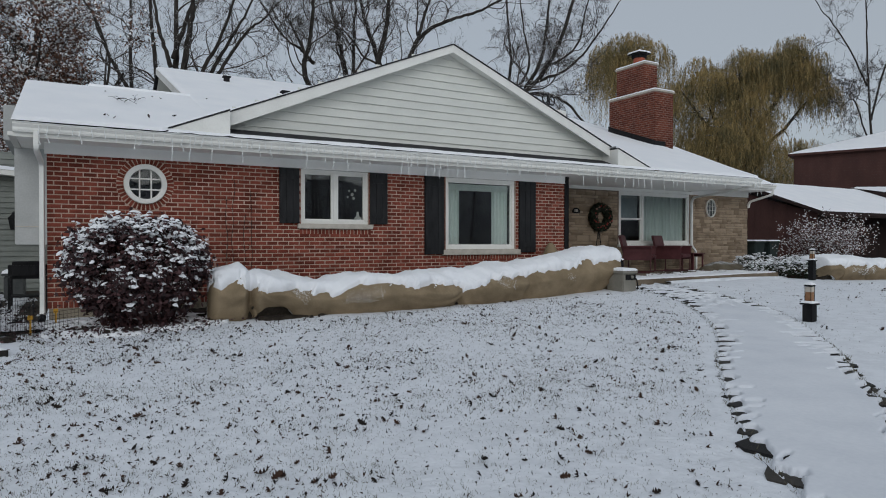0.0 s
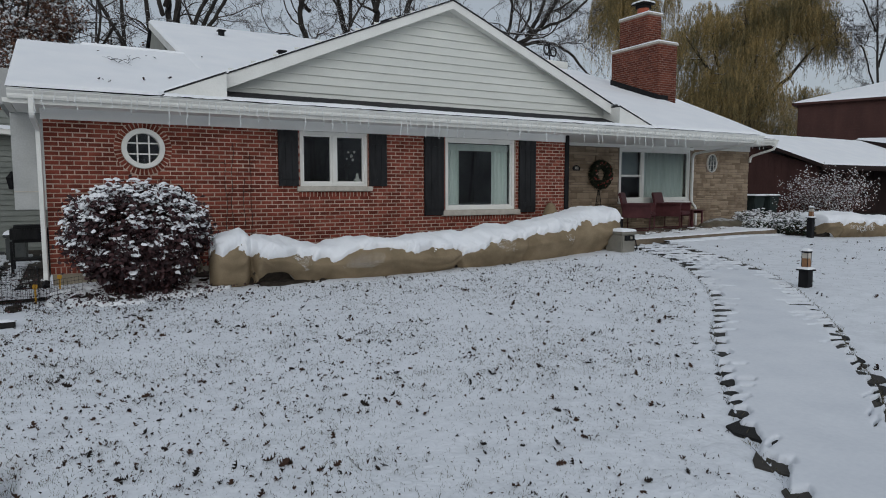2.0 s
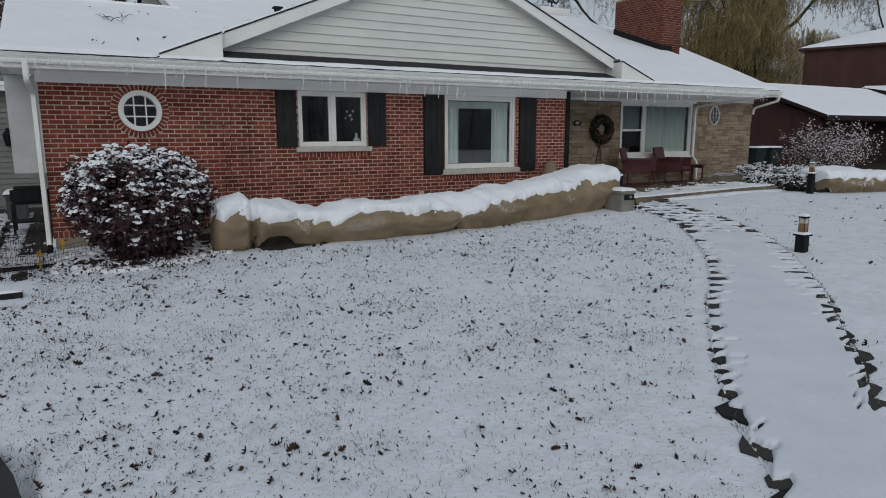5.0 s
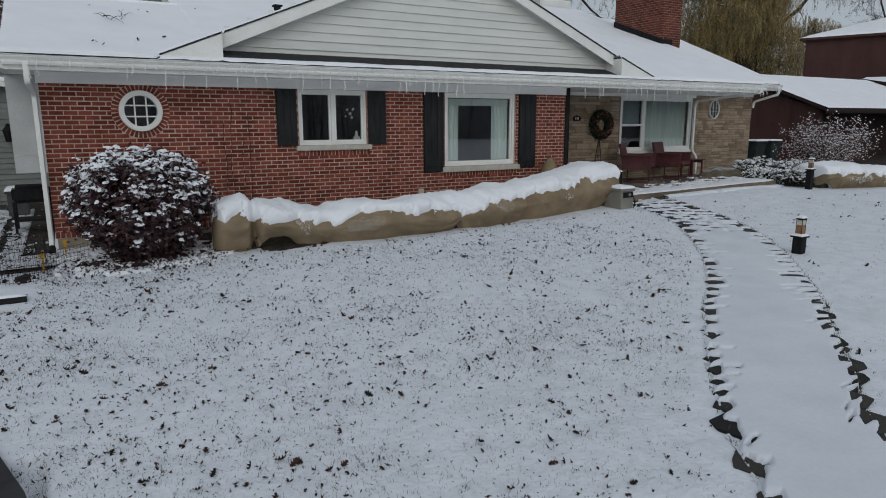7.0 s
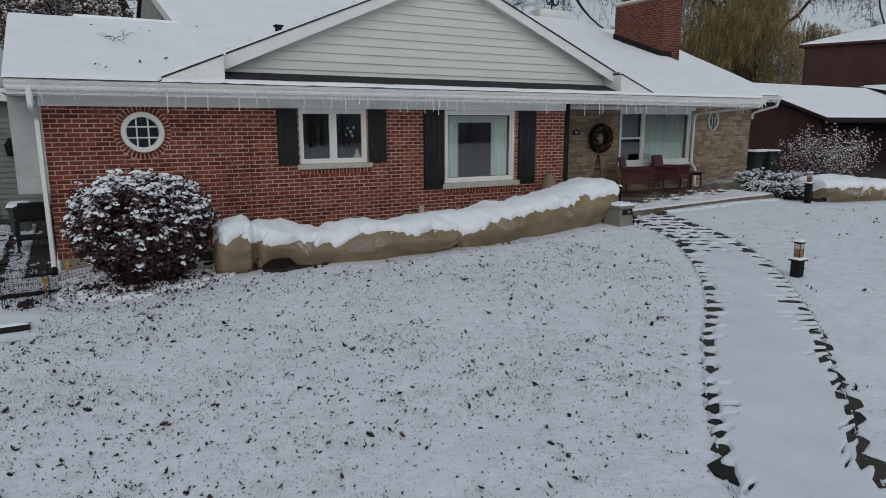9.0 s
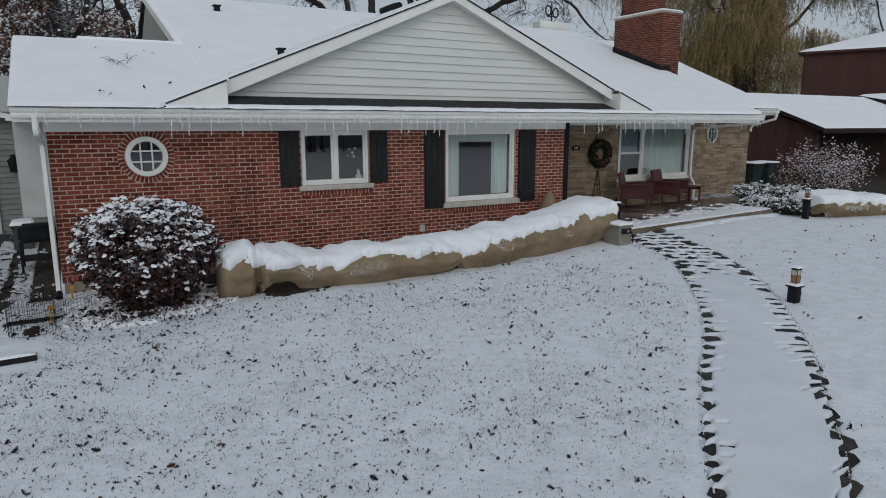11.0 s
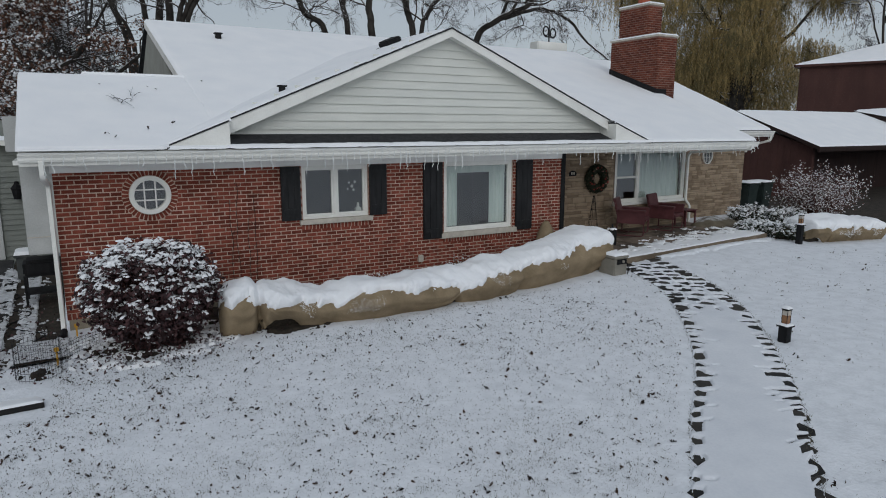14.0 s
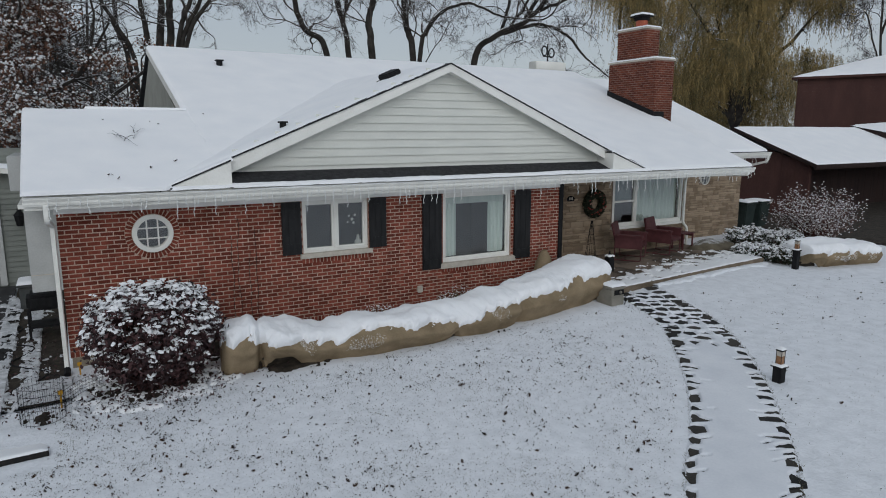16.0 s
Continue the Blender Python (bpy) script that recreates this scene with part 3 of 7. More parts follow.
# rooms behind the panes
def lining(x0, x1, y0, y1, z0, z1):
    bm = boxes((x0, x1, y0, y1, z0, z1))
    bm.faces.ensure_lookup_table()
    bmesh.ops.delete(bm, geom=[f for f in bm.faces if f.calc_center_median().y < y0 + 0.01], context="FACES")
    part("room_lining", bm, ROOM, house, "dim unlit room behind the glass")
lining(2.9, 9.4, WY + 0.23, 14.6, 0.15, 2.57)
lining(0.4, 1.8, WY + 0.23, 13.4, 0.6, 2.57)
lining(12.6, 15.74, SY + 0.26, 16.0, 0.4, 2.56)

# round window with its ring of bricks
RX, RZ, RR = RND
def ring(x, z, y0, y1, r0, r1, seg=40, sx=1.0):
    bm = bmesh.new()
    rows = []
    for k in range(seg):
        a = 2 * math.pi * k / seg
        c, s = math.cos(a), math.sin(a)
        rows.append([bm.verts.new((x + sx * r * c, y, z + r * s)) for r, y in ((r0, y0), (r1, y0), (r1, y1), (r0, y1))])
    for a, b in zip(rows, rows[1:] + rows[:1]):
        for i in range(4):
            bm.faces.new((a[i], a[(i + 1) % 4], b[(i + 1) % 4], b[i]))
    bmesh.ops.bevel(bm, geom=[e for e in bm.edges if abs(e.verts[0].co.y - y0) < 1e-5 and abs(e.verts[1].co.y - y0) < 1e-5], offset=0.006, segments=1, affect="EDGES")
    return bm


def disc(x, z, y, r, seg=40, sx=1.0):
    return prism([(x + sx * r * math.cos(2 * math.pi * k / seg), z + r * math.sin(2 * math.pi * k / seg)) for k in range(seg)], y, y + 0.006)


rw = part("window", ring(RX, RZ, WY - 0.05, WY + 0.1, 0.238, 0.315), WHITE, house, "white round window frame with a grid of bars")
part("mortar_bed", ring(RX, RZ, WY - 0.004, WY + 0.2, 0.315, 0.424), MORTAR, rw)
p = part("pane", disc_pane(RX, RZ, WY + 0.03, 0.24), GLASS, rw)
p.visible_shadow = False
for d in (-0.085, 0.085):
    part("glazing_bar", boxes((RX + d - 0.011, RX + d + 0.011, WY + 0.005, WY + 0.028, RZ - 0.225, RZ + 0.225)), WHITE, rw)
    part("glazing_bar", boxes((RX - 0.225, RX + 0.225, WY + 0.007, WY + 0.026, RZ + d - 0.011, RZ + d + 0.011)), WHITE, rw)

# louvre-less board shutters
def shutter(x0, x1, z0, z1):
    s = part("shutter", boxes((x0, x1, WY - 0.045, WY - 0.012, z0, z1)), SHUTTER, house, "black painted board shutter")
    n = 3
    w = (x1 - x0) / n
    for k in range(n):
        part("board", boxes((x0 + k * w + 0.003, x0 + (k + 1) * w - 0.003, WY - 0.058, WY - 0.046, z0 + 0.002, z1 - 0.002), bevel=0.003), SHUTTER, s)
    for z in (z0 + 0.12, z1 - 0.2):
        part("batten", boxes((x0 + 0.03, x1 - 0.03, WY - 0.075, WY - 0.059, z, z + 0.09), bevel=0.003), SHUTTER, s)


for r in ((3.22, 3.575, 1.46, 2.435), (4.945, 5.30, 1.46, 2.435), (6.12, 6.56, 0.88, 2.435), (8.43, 8.87, 0.9, 2.435)):
    shutter(*r)
part("corner_board", boxes((9.72, 9.84, WY - 0.02, WY + 0.1, 0.12, 2.6), bevel=0.006), BLACK, house, "black painted corner board")

# porch window, oval window, number plate
wp = window(13.02, 15.86, 1.06, 2.52, SY + 0.03, house, posts=(13.93,), frame_w=0.07)
part("sill", boxes((12.96, 15.92, SY - 0.07, SY + 0.05, 0.99, 1.058), bevel=0.008), WHITE, wp)
part("meeting_rail", boxes((13.1, 13.88, SY + 0.02, SY + 0.07, 1.74, 1.79), bevel=0.004), WHITE, wp)
folds("curtain", 14.02, 15.78, SY + 0.2, 1.1, 2.5, wp, 0.02, 0.14)
BLIND = mat("grey_blind", (0.3, 0.36, 0.38), (0.42, 0.48, 0.5), 3, 0.8, 0.0)
part("blind", boxes((13.1, 13.88, SY + 0.16, SY + 0.17, 1.72, 2.48)), BLIND, wp, "grey roller blind half drawn")
OX, OZ = 18.42, 2.24
ow = part("window", ring(OX, OZ, SY2 - 0.05, SY2 + 0.05, 0.274, 0.3, sx=0.78), WHITE, house, "white oval window frame with bars")
p = part("pane", disc_pane(OX, OZ, SY2 - 0.02, 0.25, sx=0.78), GLASS, ow)
part("backing", disc(OX, OZ, SY2 - 0.012, 0.26, sx=0.78), ROOM, ow)
for d in (-0.07, 0.07):
    part("glazing_bar", boxes((OX + d - 0.004, OX + d + 0.004, SY2 - 0.04, SY2 - 0.022, OZ - 0.23, OZ + 0.23)), WHITE, ow)
    part("glazing_bar", boxes((OX - 0.18, OX + 0.18, SY2 - 0.042, SY2 - 0.024, OZ + d - 0.004, OZ + d + 0.004)), WHITE, ow)
plate = part("number_plate", prism([(11.36, 1.88), (11.58, 1.88), (11.6, 1.95), (11.55, 2.0), (11.47, 2.02), (11.39, 2.0), (11.34, 1.95)], SY - 0.03, SY - 0.005), BLACK, house, "small black plate with pale bars")
for k in range(3):
    part("bar", boxes((11.41 + k * 0.045, 11.435 + k * 0.045, SY - 0.036, SY - 0.031, 1.91, 1.98)), SILL, plate)

# downspouts
def spout(points, w=0.036, label=""):
    bm = tube(points, w, 4)
    bmesh.ops.bevel(bm, geom=bm.edges[:], offset=0.006, segments=1, affect="EDGES")
    return part("downspout", bm, WHITE, house, label)


def bend(pts, r=0.12, n=4):
    """Rounds the corners of a line of points."""
    pts = [Vector(p) for p in pts]
    out = [pts[0]]
    for a, b, c in zip(pts, pts[1:], pts[2:]):
        d0, d1 = (a - b), (c - b)
        k = min(r, d0.length / 2.1, d1.length / 2.1)
        p0, p1 = b + d0.normalized() * k, b + d1.normalized() * k
        for i in range(n + 1):
            t = i / n
            out.append(p0 * (1 - t) ** 2 + b * 2 * t * (1 - t) + p1 * t * t)
    return out + [pts[-1]]


spout(bend([(-0.38, 10.63, 2.66), (-0.38, 10.63, 2.42), (-0.33, 11.26, 2.28), (-0.33, 11.26, 0.12), (-0.33, 11.12, 0.0)], 0.08), 0.045, "white square downspout ending in a dark shoe")
part("shoe", tube([(-0.33, 11.13, 0.03), (-0.34, 11.0, -0.03)], 0.05, 6), BLACK, house)
spout(bend([(15.55, 10.63, 2.66), (15.55, 10.65, 2.58), (15.82, 12.78, 2.42), (15.82, 12.84, 2.3), (15.82, 12.84, 1.0), (16.02, 12.84, 0.86), (16.02, 12.84, 0.34)], 0.12), 0.045)
spout(bend([(20.42, 13.3, 2.95), (20.42, 13.3, 2.72), (20.3, 14.1, 2.5), (20.3, 14.12, 2.3)], 0.15), 0.045)

# chimney: two tiers of brick, slabs with snow, flue and cap
CH = (16.05, 16.87, 14.43, 16.42)
CU = (16.14, 16.72, 14.95, 16.17)
chimney = part("chimney", boxes((*CH, 3.6, 5.9), (*CU, 5.9, 6.9)), CH_MORTAR, house, "two-tier red brick chimney with snowy ledges")
part("flashing", prism([(CH[2] - 0.03, roof_z(14.4) + 0.02), (CH[3] + 0.03, roof_z(16.45) + 0.02), (CH[3] + 0.03, roof_z(16.45) + 0.22), (14.6, roof_z(14.6) + 0.2), (CH[2] - 0.03, roof_z(14.4) + 0.2)], 16.025, 16.04, "x"), BLACK, chimney)
part("flashing", boxes((16.04, 16.5, 14.40, 14.415, 4.05, 4.32)), BLACK, chimney)
for (x0, x1, y0, y1), z in ((CH, 5.9), (CU, 6.9)):
    part("ledge", boxes((x0 - 0.05, x1 + 0.05, y0 - 0.05, y1 + 0.05, z, z + 0.05), bevel=0.01), SILL, chimney)
    snow_patch("ledge_snow", [(x0 - 0.05, y0 - 0.05, z + 0.05), (x1 + 0.05, y0 - 0.05, z + 0.05), (x1 + 0.05, y1 + 0.05, z + 0.05), (x0 - 0.05, y1 + 0.05, z + 0.05)], 14, 24, 0.05, chimney, soft=0.05)
FX, FY = 16.43, 15.45
part("flue", cone(bmesh.new(), (FX, FY, 6.93), (FX, FY, 7.2), 0.19, 0.18, 16), mat("terracotta", (0.3, 0.07, 0.04), (0.42, 0.12, 0.07), 6, 0.8), chimney, "orange clay flue pipe")
part("cap_screen", boxes((FX - 0.17, FX + 0.17, FY - 0.17, FY + 0.17, 7.2, 7.32)), BLACK, chimney)
part("rain_cap", cone(boxes((FX - 0.26, FX + 0.26, FY - 0.26, FY + 0.26, 7.32, 7.35)), (FX, FY, 7.35), (FX, FY, 7.42), 0.34, 0.1, 4), BLACK, chimney)
snow_patch("cap_snow", [(FX - 0.28, FY - 0.28, 7.36), (FX + 0.28, FY - 0.28, 7.36), (FX + 0.28, FY + 0.28, 7.36), (FX - 0.28, FY + 0.28, 7.36)], 10, 10, 0.08, chimney, soft=0.12)


def vent(x, y, z, h=0.28, w=0.09, label="black roof vent pipe"):
    bm = cone(bmesh.new(), (x, y, z - 0.1), (x, y, z + h), w, w * 0.9, 10)
    box(bm, x - w * 1.2, x + w * 1.2, y - w * 1.2, y + w * 1.2, z + h, z + h + 0.03, bevel=0.006)
    part("roof_vent", bm, BLACK, house, label)


vent(3.45, 11.75, 3.72, 0.13, 0.065)
vent(3.68, 17.9, roof_z(17.9), 0.15, 0.085)
bm = boxes((-0.2, 0.2, -0.16, 0.16, -0.02, 0.1), bevel=0.025)
box(bm, -0.3, -0.16, -0.13, 0.15, -0.06, -0.005, bevel=0.01)
bmesh.ops.transform(bm, matrix=pose(5.98, 12.45, 4.83, 0, -22, 12), verts=bm.verts)
part("roof_vent", bm, BLACK, house, "low black box vent half in snow")
# a far lower bit of roof behind with its meter mast
ridge_box = part("ridge_vent", boxes((15.7, 17.15, 19.9, 20.4, RIDGE_Z - 0.1, 6.33), bevel=0.03), WHITE, house, "white boxed vent behind the ridge")
part("mast", tube([(16.3, 20.0, 6.3), (16.3, 20.0, 6.98)], 0.025, 8), BLACK, ridge_box, "black mast with two rings")
for dx, z in ((-0.17, 6.72), (0.17, 6.66)):
    part("ring", tube([(16.3 + dx + 0.13 * math.cos(k * math.pi / 7), 19.98, z + 0.17 * math.sin(k * math.pi / 7)) for k in range(15)], 0.028, 6), BLACK, ridge_box)
part("bracket", boxes((16.1, 16.5, 19.97, 20.02, 6.5, 6.54)), BLACK, ridge_box)

# icicle lights along the gutters
lights = thing("icicle_lights", "white icicle string lights hanging from the gutter", "string lights", (7, 10.6, 2.7))
WIRE = mat("white_wire", (0.7, 0.72, 0.7), (0.85, 0.86, 0.85), 20, 0.4, 0.0)
rl = random.Random(5)
part("cable", tube([(x, 10.565 + 0.01 * rl.random(), 2.758 + 0.012 * rl.random()) for k, x in enumerate(np.linspace(-0.62, 15.75, 140))], 0.006, 4), WIRE, lights)
strand_meshes = []
for k in range(8):
    n = rl.choice((3, 4, 4, 5, 6, 7))
    pts = [Vector((0, 0, 0))]
    for i in range(n):
        pts.append(pts[-1] + Vector((rl.uniform(-0.016, 0.016), rl.uniform(-0.012, 0.012), -0.045)))
    bm = tube(pts, 0.0055, 4)
    for p in pts[1:]:
        q = p + Vector((rl.uniform(-0.02, 0.02), 0, -0.02))
        cone(bm, p, q, 0.009, 0.004, 4)
    me = bpy.data.meshes.new("strand")
    bm.to_mesh(me)
    bm.free()
    me.materials.append(WIRE)
    strand_meshes.append(me)
x = -0.35
while x < 15.7:
    o = part("strand", rl.choice(strand_meshes), WIRE, lights)
    o.matrix_basis = pose(x, 10.572, 2.735, 0, 0, rl.uniform(-40, 40)) @ Matrix.Diagonal((1, 1, rl.uniform(0.7, 1.25), 1))
    x += rl.uniform(0.08, 0.17)
x = 18.4
while x < 20.5:
    o = part("strand", rl.choice(strand_meshes), WIRE, lights)
    o.matrix_basis = pose(x, 13.24, 2.98, 0, 0, rl.uniform(-40, 40))
    x += rl.uniform(0.1, 0.18)

# ---- porch ----
patio = thing("patio", "low flagstone porch slab edged with stone and dusted with snow", "patio", (13, 11, 0.3), kind="structure")
PZ = 0.33
def patio_edge(x):
    return 9.72 + (x - 9.8) * 0.098
PATIO_STONE = mat("porch_stone", (0.09, 0.07, 0.055), (0.2, 0.155, 0.12), 3, 0.85, 0.5, 50, rand=0.5)
part("slab", prism([(9.75, patio_edge(9.75) + 0.06), (16.1, patio_edge(16.1) + 0.06), (16.1, 14.2), (9.75, 14.2)], -0.1, PZ - 0.03, "z"), CONCRETE, patio)
EDGE_STONE = mat("edge_stone", (0.13, 0.1, 0.07), (0.25, 0.2, 0.145), 3, 0.85, 0.6, 50, rand=0.25)
rp = random.Random(11)
x = 9.7
while x < 16.1:
    w = rp.uniform(0.7, 1.4)
    x1 = min(x + w, 16.12)
    part("edge_stone", prism([(x, patio_edge(x)), (x1 - 0.008, patio_edge(x1)), (x1 - 0.008, patio_edge(x1) + 0.3), (x, patio_edge(x) + 0.3)], 0.05, PZ + rp.uniform(-0.01, 0.005), "z"), EDGE_STONE, patio)
    x = x1
y = 10.35
while y < 12.9:
    h = rp.uniform(0.28, 0.45)
    x = 9.8 + rp.uniform(0, 0.2)
    while x < 15.9:
        w = rp.uniform(0.35, 0.7)
        if y > patio_edge(x) + 0.3:
            j = [rp.uniform(-0.03, 0.03) for _ in range(4)]
            part("flagstone", prism([(x, y + j[0]), (x + w - 0.03, y + j[1]), (x + w - 0.03, y + h - 0.03 + j[2]), (x, y + h - 0.03 + j[3])], PZ - 0.03, PZ + rp.uniform(-0.006, 0.004), "z"), PATIO_STONE, patio)
        x += w
    y += h
ground_cover("porch_snow", "thin broken snow on the flagstones", lambda x, y: np.where(y < patio_edge(x) + 0.03, -2.0, 0.62 - 0.62 * (y - patio_edge(x)) / (0.55 + 0.09 * (x - 9.8))), 9.85, 16.08, 9.7, 12.4, 0.03, 0.022, 0.0, SNOW, 12, parent=patio, scales=(3.2, 8.5, 20.0), base=PZ + 0.002, sink=0.4)

# ---- the flagstone walk ----
WALK_L = [(2.2, 0.9), (3.12, 1.84), (3.6, 2.42), (4.33, 3.12), (5.1, 3.77), (5.64, 4.21), (6.62, 4.94), (7.45, 5.66), (8.1, 6.33), (8.7, 7.0), (9.3, 7.75), (9.72, 8.5), (9.95, 9.3), (10.1, 9.75)]
WALK_R = [(3.7, 1.2), (4.6, 2.1), (5.15, 2.47), (5.75, 2.93), (6.35, 3.38), (6.81, 3.7), (7.46, 4.24), (8.23, 4.95), (8.81, 5.53), (9.57, 6.34), (10.23, 7.16), (10.69, 7.92), (10.96, 8.72), (11.25, 9.75)]


def along(line, t):
    n = len(line) - 1
    k = min(int(t * n), n - 1)
    f = t * n - k
    p = [Vector((*line[min(max(k + i, 0), n)], 0)) for i in (-1, 0, 1, 2)]
    return 0.5 * ((2 * p[1]) + (p[2] - p[0]) * f + (2 * p[0] - 5 * p[1] + 4 * p[2] - p[3]) * f * f + (3 * p[1] - p[0] - 3 * p[2] + p[3]) * f ** 3)


garden_walk = thing("garden_walk", "curving flagstone garden walk mostly under snow", "path", (7, 5, 0), kind="structure")


def blob_stone(cx, cy, rx, ry, turn, z, rng, n=9):
    pts = []
    for k in range(n):
        a = 2 * math.pi * (k + rng.uniform(-0.25, 0.25)) / n
        r = rng.uniform(0.82, 1.08)
        x, y = rx * r * math.copysign(abs(math.cos(a)) ** 0.7, math.cos(a)), ry * r * math.copysign(abs(math.sin(a)) ** 0.7, math.sin(a))
        pts.append((cx + x * math.cos(turn) - y * math.sin(turn), cy + x * math.sin(turn) + y * math.cos(turn)))
    return prism(pts, z - 0.05, z, "z")


rw_ = random.Random(21)
WALK_N = 1200
WALK_MID = [(along(WALK_L, i / WALK_N) + along(WALK_R, i / WALK_N)) / 2 for i in range(WALK_N + 1)]
RUN = np.concatenate([[0], np.cumsum([(b - a).length for a, b in zip(WALK_MID, WALK_MID[1:])])])


def at_run(u):
    return float(np.interp(u, RUN, np.linspace(0, 1, WALK_N + 1)))


BARE = {"l": [], "r": []}       # for each stone: middle along, half length, reach inwards, skew, taper
SLITS = {"l": [], "r": []}
for side, line, other in (("l", WALK_L, WALK_R), ("r", WALK_R, WALK_L)):
    u = 0.05
    while u < RUN[-1]:
        du = rw_.choice((0.16, 0.2, 0.24, 0.28, 0.34, 0.42))
        t = at_run(u + du / 2)
        a, b = along(line, t), along(other, t)
        across = (b - a).normalized()
        deep = 0.34
        c = a + across * (deep * 0.5 - 0.03)
        part("flagstone", blob_stone(c.x, c.y, deep * 0.55, du * 0.5, math.atan2(across.y, across.x), gz(c.x, c.y) + 0.012 + rw_.uniform(-0.004, 0.006), rw_), FLAG, garden_walk)
        reach = rw_.choice((0.06, 0.08, 0.09, 0.1, 0.12, 0.14, 0.18)) * (0.45 + 0.65 * min(u / 5, 1.0)) * (1.0 if side == "l" else 1.3)
        BARE[side].append((u + du / 2, du / 2 - rw_.uniform(0.004, 0.016), reach, rw_.uniform(-0.9, 0.5), rw_.uniform(0.1, 0.9)))
        for _ in range(rw_.choice((0, 0, 0, 1, 1))):
            SLITS[side].append((u + rw_.uniform(0, du), rw_.uniform(0.012, 0.024), max(reach, 0.06) + rw_.uniform(0.0, 0.12), rw_.uniform(0.04, 0.09), rw_.uniform(-0.5, 0.25)))
        u += du
# the wider spread of stones in front of the porch
CROSS = []
u = RUN[-1] - 3.3
while u < RUN[-1] - 0.05:
    du = rw_.uniform(0.22, 0.31)
    t = at_run(u)
    a, b = along(WALK_L, t), along(WALK_R, t)
    n = rw_.choice((3, 4, 4))
    for k in range(n):
        q = (k + 0.5 + rw_.uniform(-0.22, 0.22)) / n
        uu = u + rw_.uniform(-0.06, 0.06)
        c = along(WALK_L, at_run(uu)).lerp(along(WALK_R, at_run(uu)), q)
        CROSS.append((c.x, c.y, rw_.uniform(-0.3, 1.0)))
        if 0.25 < q < 0.75:
            part("flagstone", blob_stone(c.x, c.y, 0.17, 0.13, math.atan2((b - a).y, (b - a).x) + rw_.uniform(-0.3, 0.3), gz(c.x, c.y) + 0.01 + rw_.uniform(-0.002, 0.004), rw_), FLAG, garden_walk)
    u += du


def walk_snow():
    """Snow on the walk: bare stones along both edges, rounded ribs of snow in the joints between them."""
    nu, nv = 1000, 84
    us = np.linspace(0, RUN[-1], nu)
    k = np.linspace(0, 1, nv)
    ss = 0.5 * k + 0.5 * (0.5 - 0.5 * np.cos(np.pi * k))
    v, e, uu, left = [], [], [], []
    for u in us:
        t = at_run(u)
        a, b = along(WALK_L, t), along(WALK_R, t)
        out = (b - a).normalized() * 0.12
        a, b = a - out, b + out
        w = (b - a).length
        for q in ss:
            p = a.lerp(b, float(q))
            v.append((p.x, p.y, gz(p.x, p.y)))
            e.append(min(q, 1 - q) * w - 0.12)
            uu.append(u)
            left.append(q < 0.5)
    v, e, uu, left = np.array(v), np.array(e), np.array(uu), np.array(left)
    n1, n2, n3 = wobble(v, 5, 4), wobble(v, 14, 6), wobble(v, 33, 2)
    uw, ew = uu + 0.02 * n1 + 0.02 * n2, e + 0.022 * n1 + 0.02 * n2 + 0.014 * n3
    bare = np.full(len(v), -0.3)
    for side, flag in (("l", left), ("r", ~left)):
        for um, hu, reach, skew, taper in BARE[side]:
            sel = np.flatnonzero(flag & (np.abs(uu - um) < hu + 0.25) & (e < 0.6))
            ee = ew[sel]
            mid, hw = (reach - 0.05) / 2, (reach + 0.05) / 2
            f = np.clip((ee - mid) / hw, -6, 6)
            hh = hu * (1 - taper * np.clip((f + 1) / 2, 0, 1))
            du = np.abs(uw[sel] - um - skew * np.clip(ee, 0, 1) * 0.5) / hh
            bare[sel] = np.maximum(bare[sel], np.minimum((1 - du) * hh, (1 - np.abs(f)) * hw))
        for um, hu, mid, hw, skew in SLITS[side]:
            sel = np.flatnonzero(flag & (np.abs(uu - um) < 0.25) & (e < 0.6))
            f = np.abs(ew[sel] - mid) / hw
            du = np.abs(uw[sel] - um - skew * (ew[sel] - mid)) / hu
            bare[sel] = np.maximum(bare[sel], np.minimum((1 - du) * hu, (1 - f) * hw))
    # thin snow before the porch lies in the joints alone
    c = np.array(CROSS)
    sel = np.flatnonzero((uu > RUN[-1] - 3.5) & (e > -0.02))
    d = np.hypot(v[sel, 0][:, None] + 0.035 * n1[sel][:, None] - c[None, :, 0], v[sel, 1][:, None] + 0.04 * n2[sel][:, None] - c[None, :, 1])
    o = np.argsort(d, axis=1)[:, :2]
    f1, f2 = np.take_along_axis(d, o[:, :1], 1)[:, 0], np.take_along_axis(d, o[:, 1:], 1)[:, 0]
    near = np.clip((uu[sel] - (RUN[-1] - 3.1)) / 2.0, 0, 1)
    bare[sel] = np.maximum(bare[sel], (f2 - f1) / 2 - 0.016 - 0.12 * np.clip(c[o[:, 0], 2] - near * 1.05, 0, 1))
    bare = bare + 0.006 * n2 + 0.004 * n3
    h = np.clip(-bare / 0.045, 0, 1)
    inner = np.where(bare < 0, 0.022 + 0.024 * np.sqrt(1 - (1 - h) ** 2), 0.022 - 0.05 * np.clip(bare / 0.012, 0, 1))
    inner = inner + np.clip(h, 0, 1) * (0.006 * wobble(v, 2.6, 4) + 0.003 * n1)
    # the lawn's edge laps over the stones' outer side
    lap = np.clip((-0.015 + 0.03 * n1 + 0.022 * n2 + 0.012 * n3 - e) / 0.05, 0, 1)
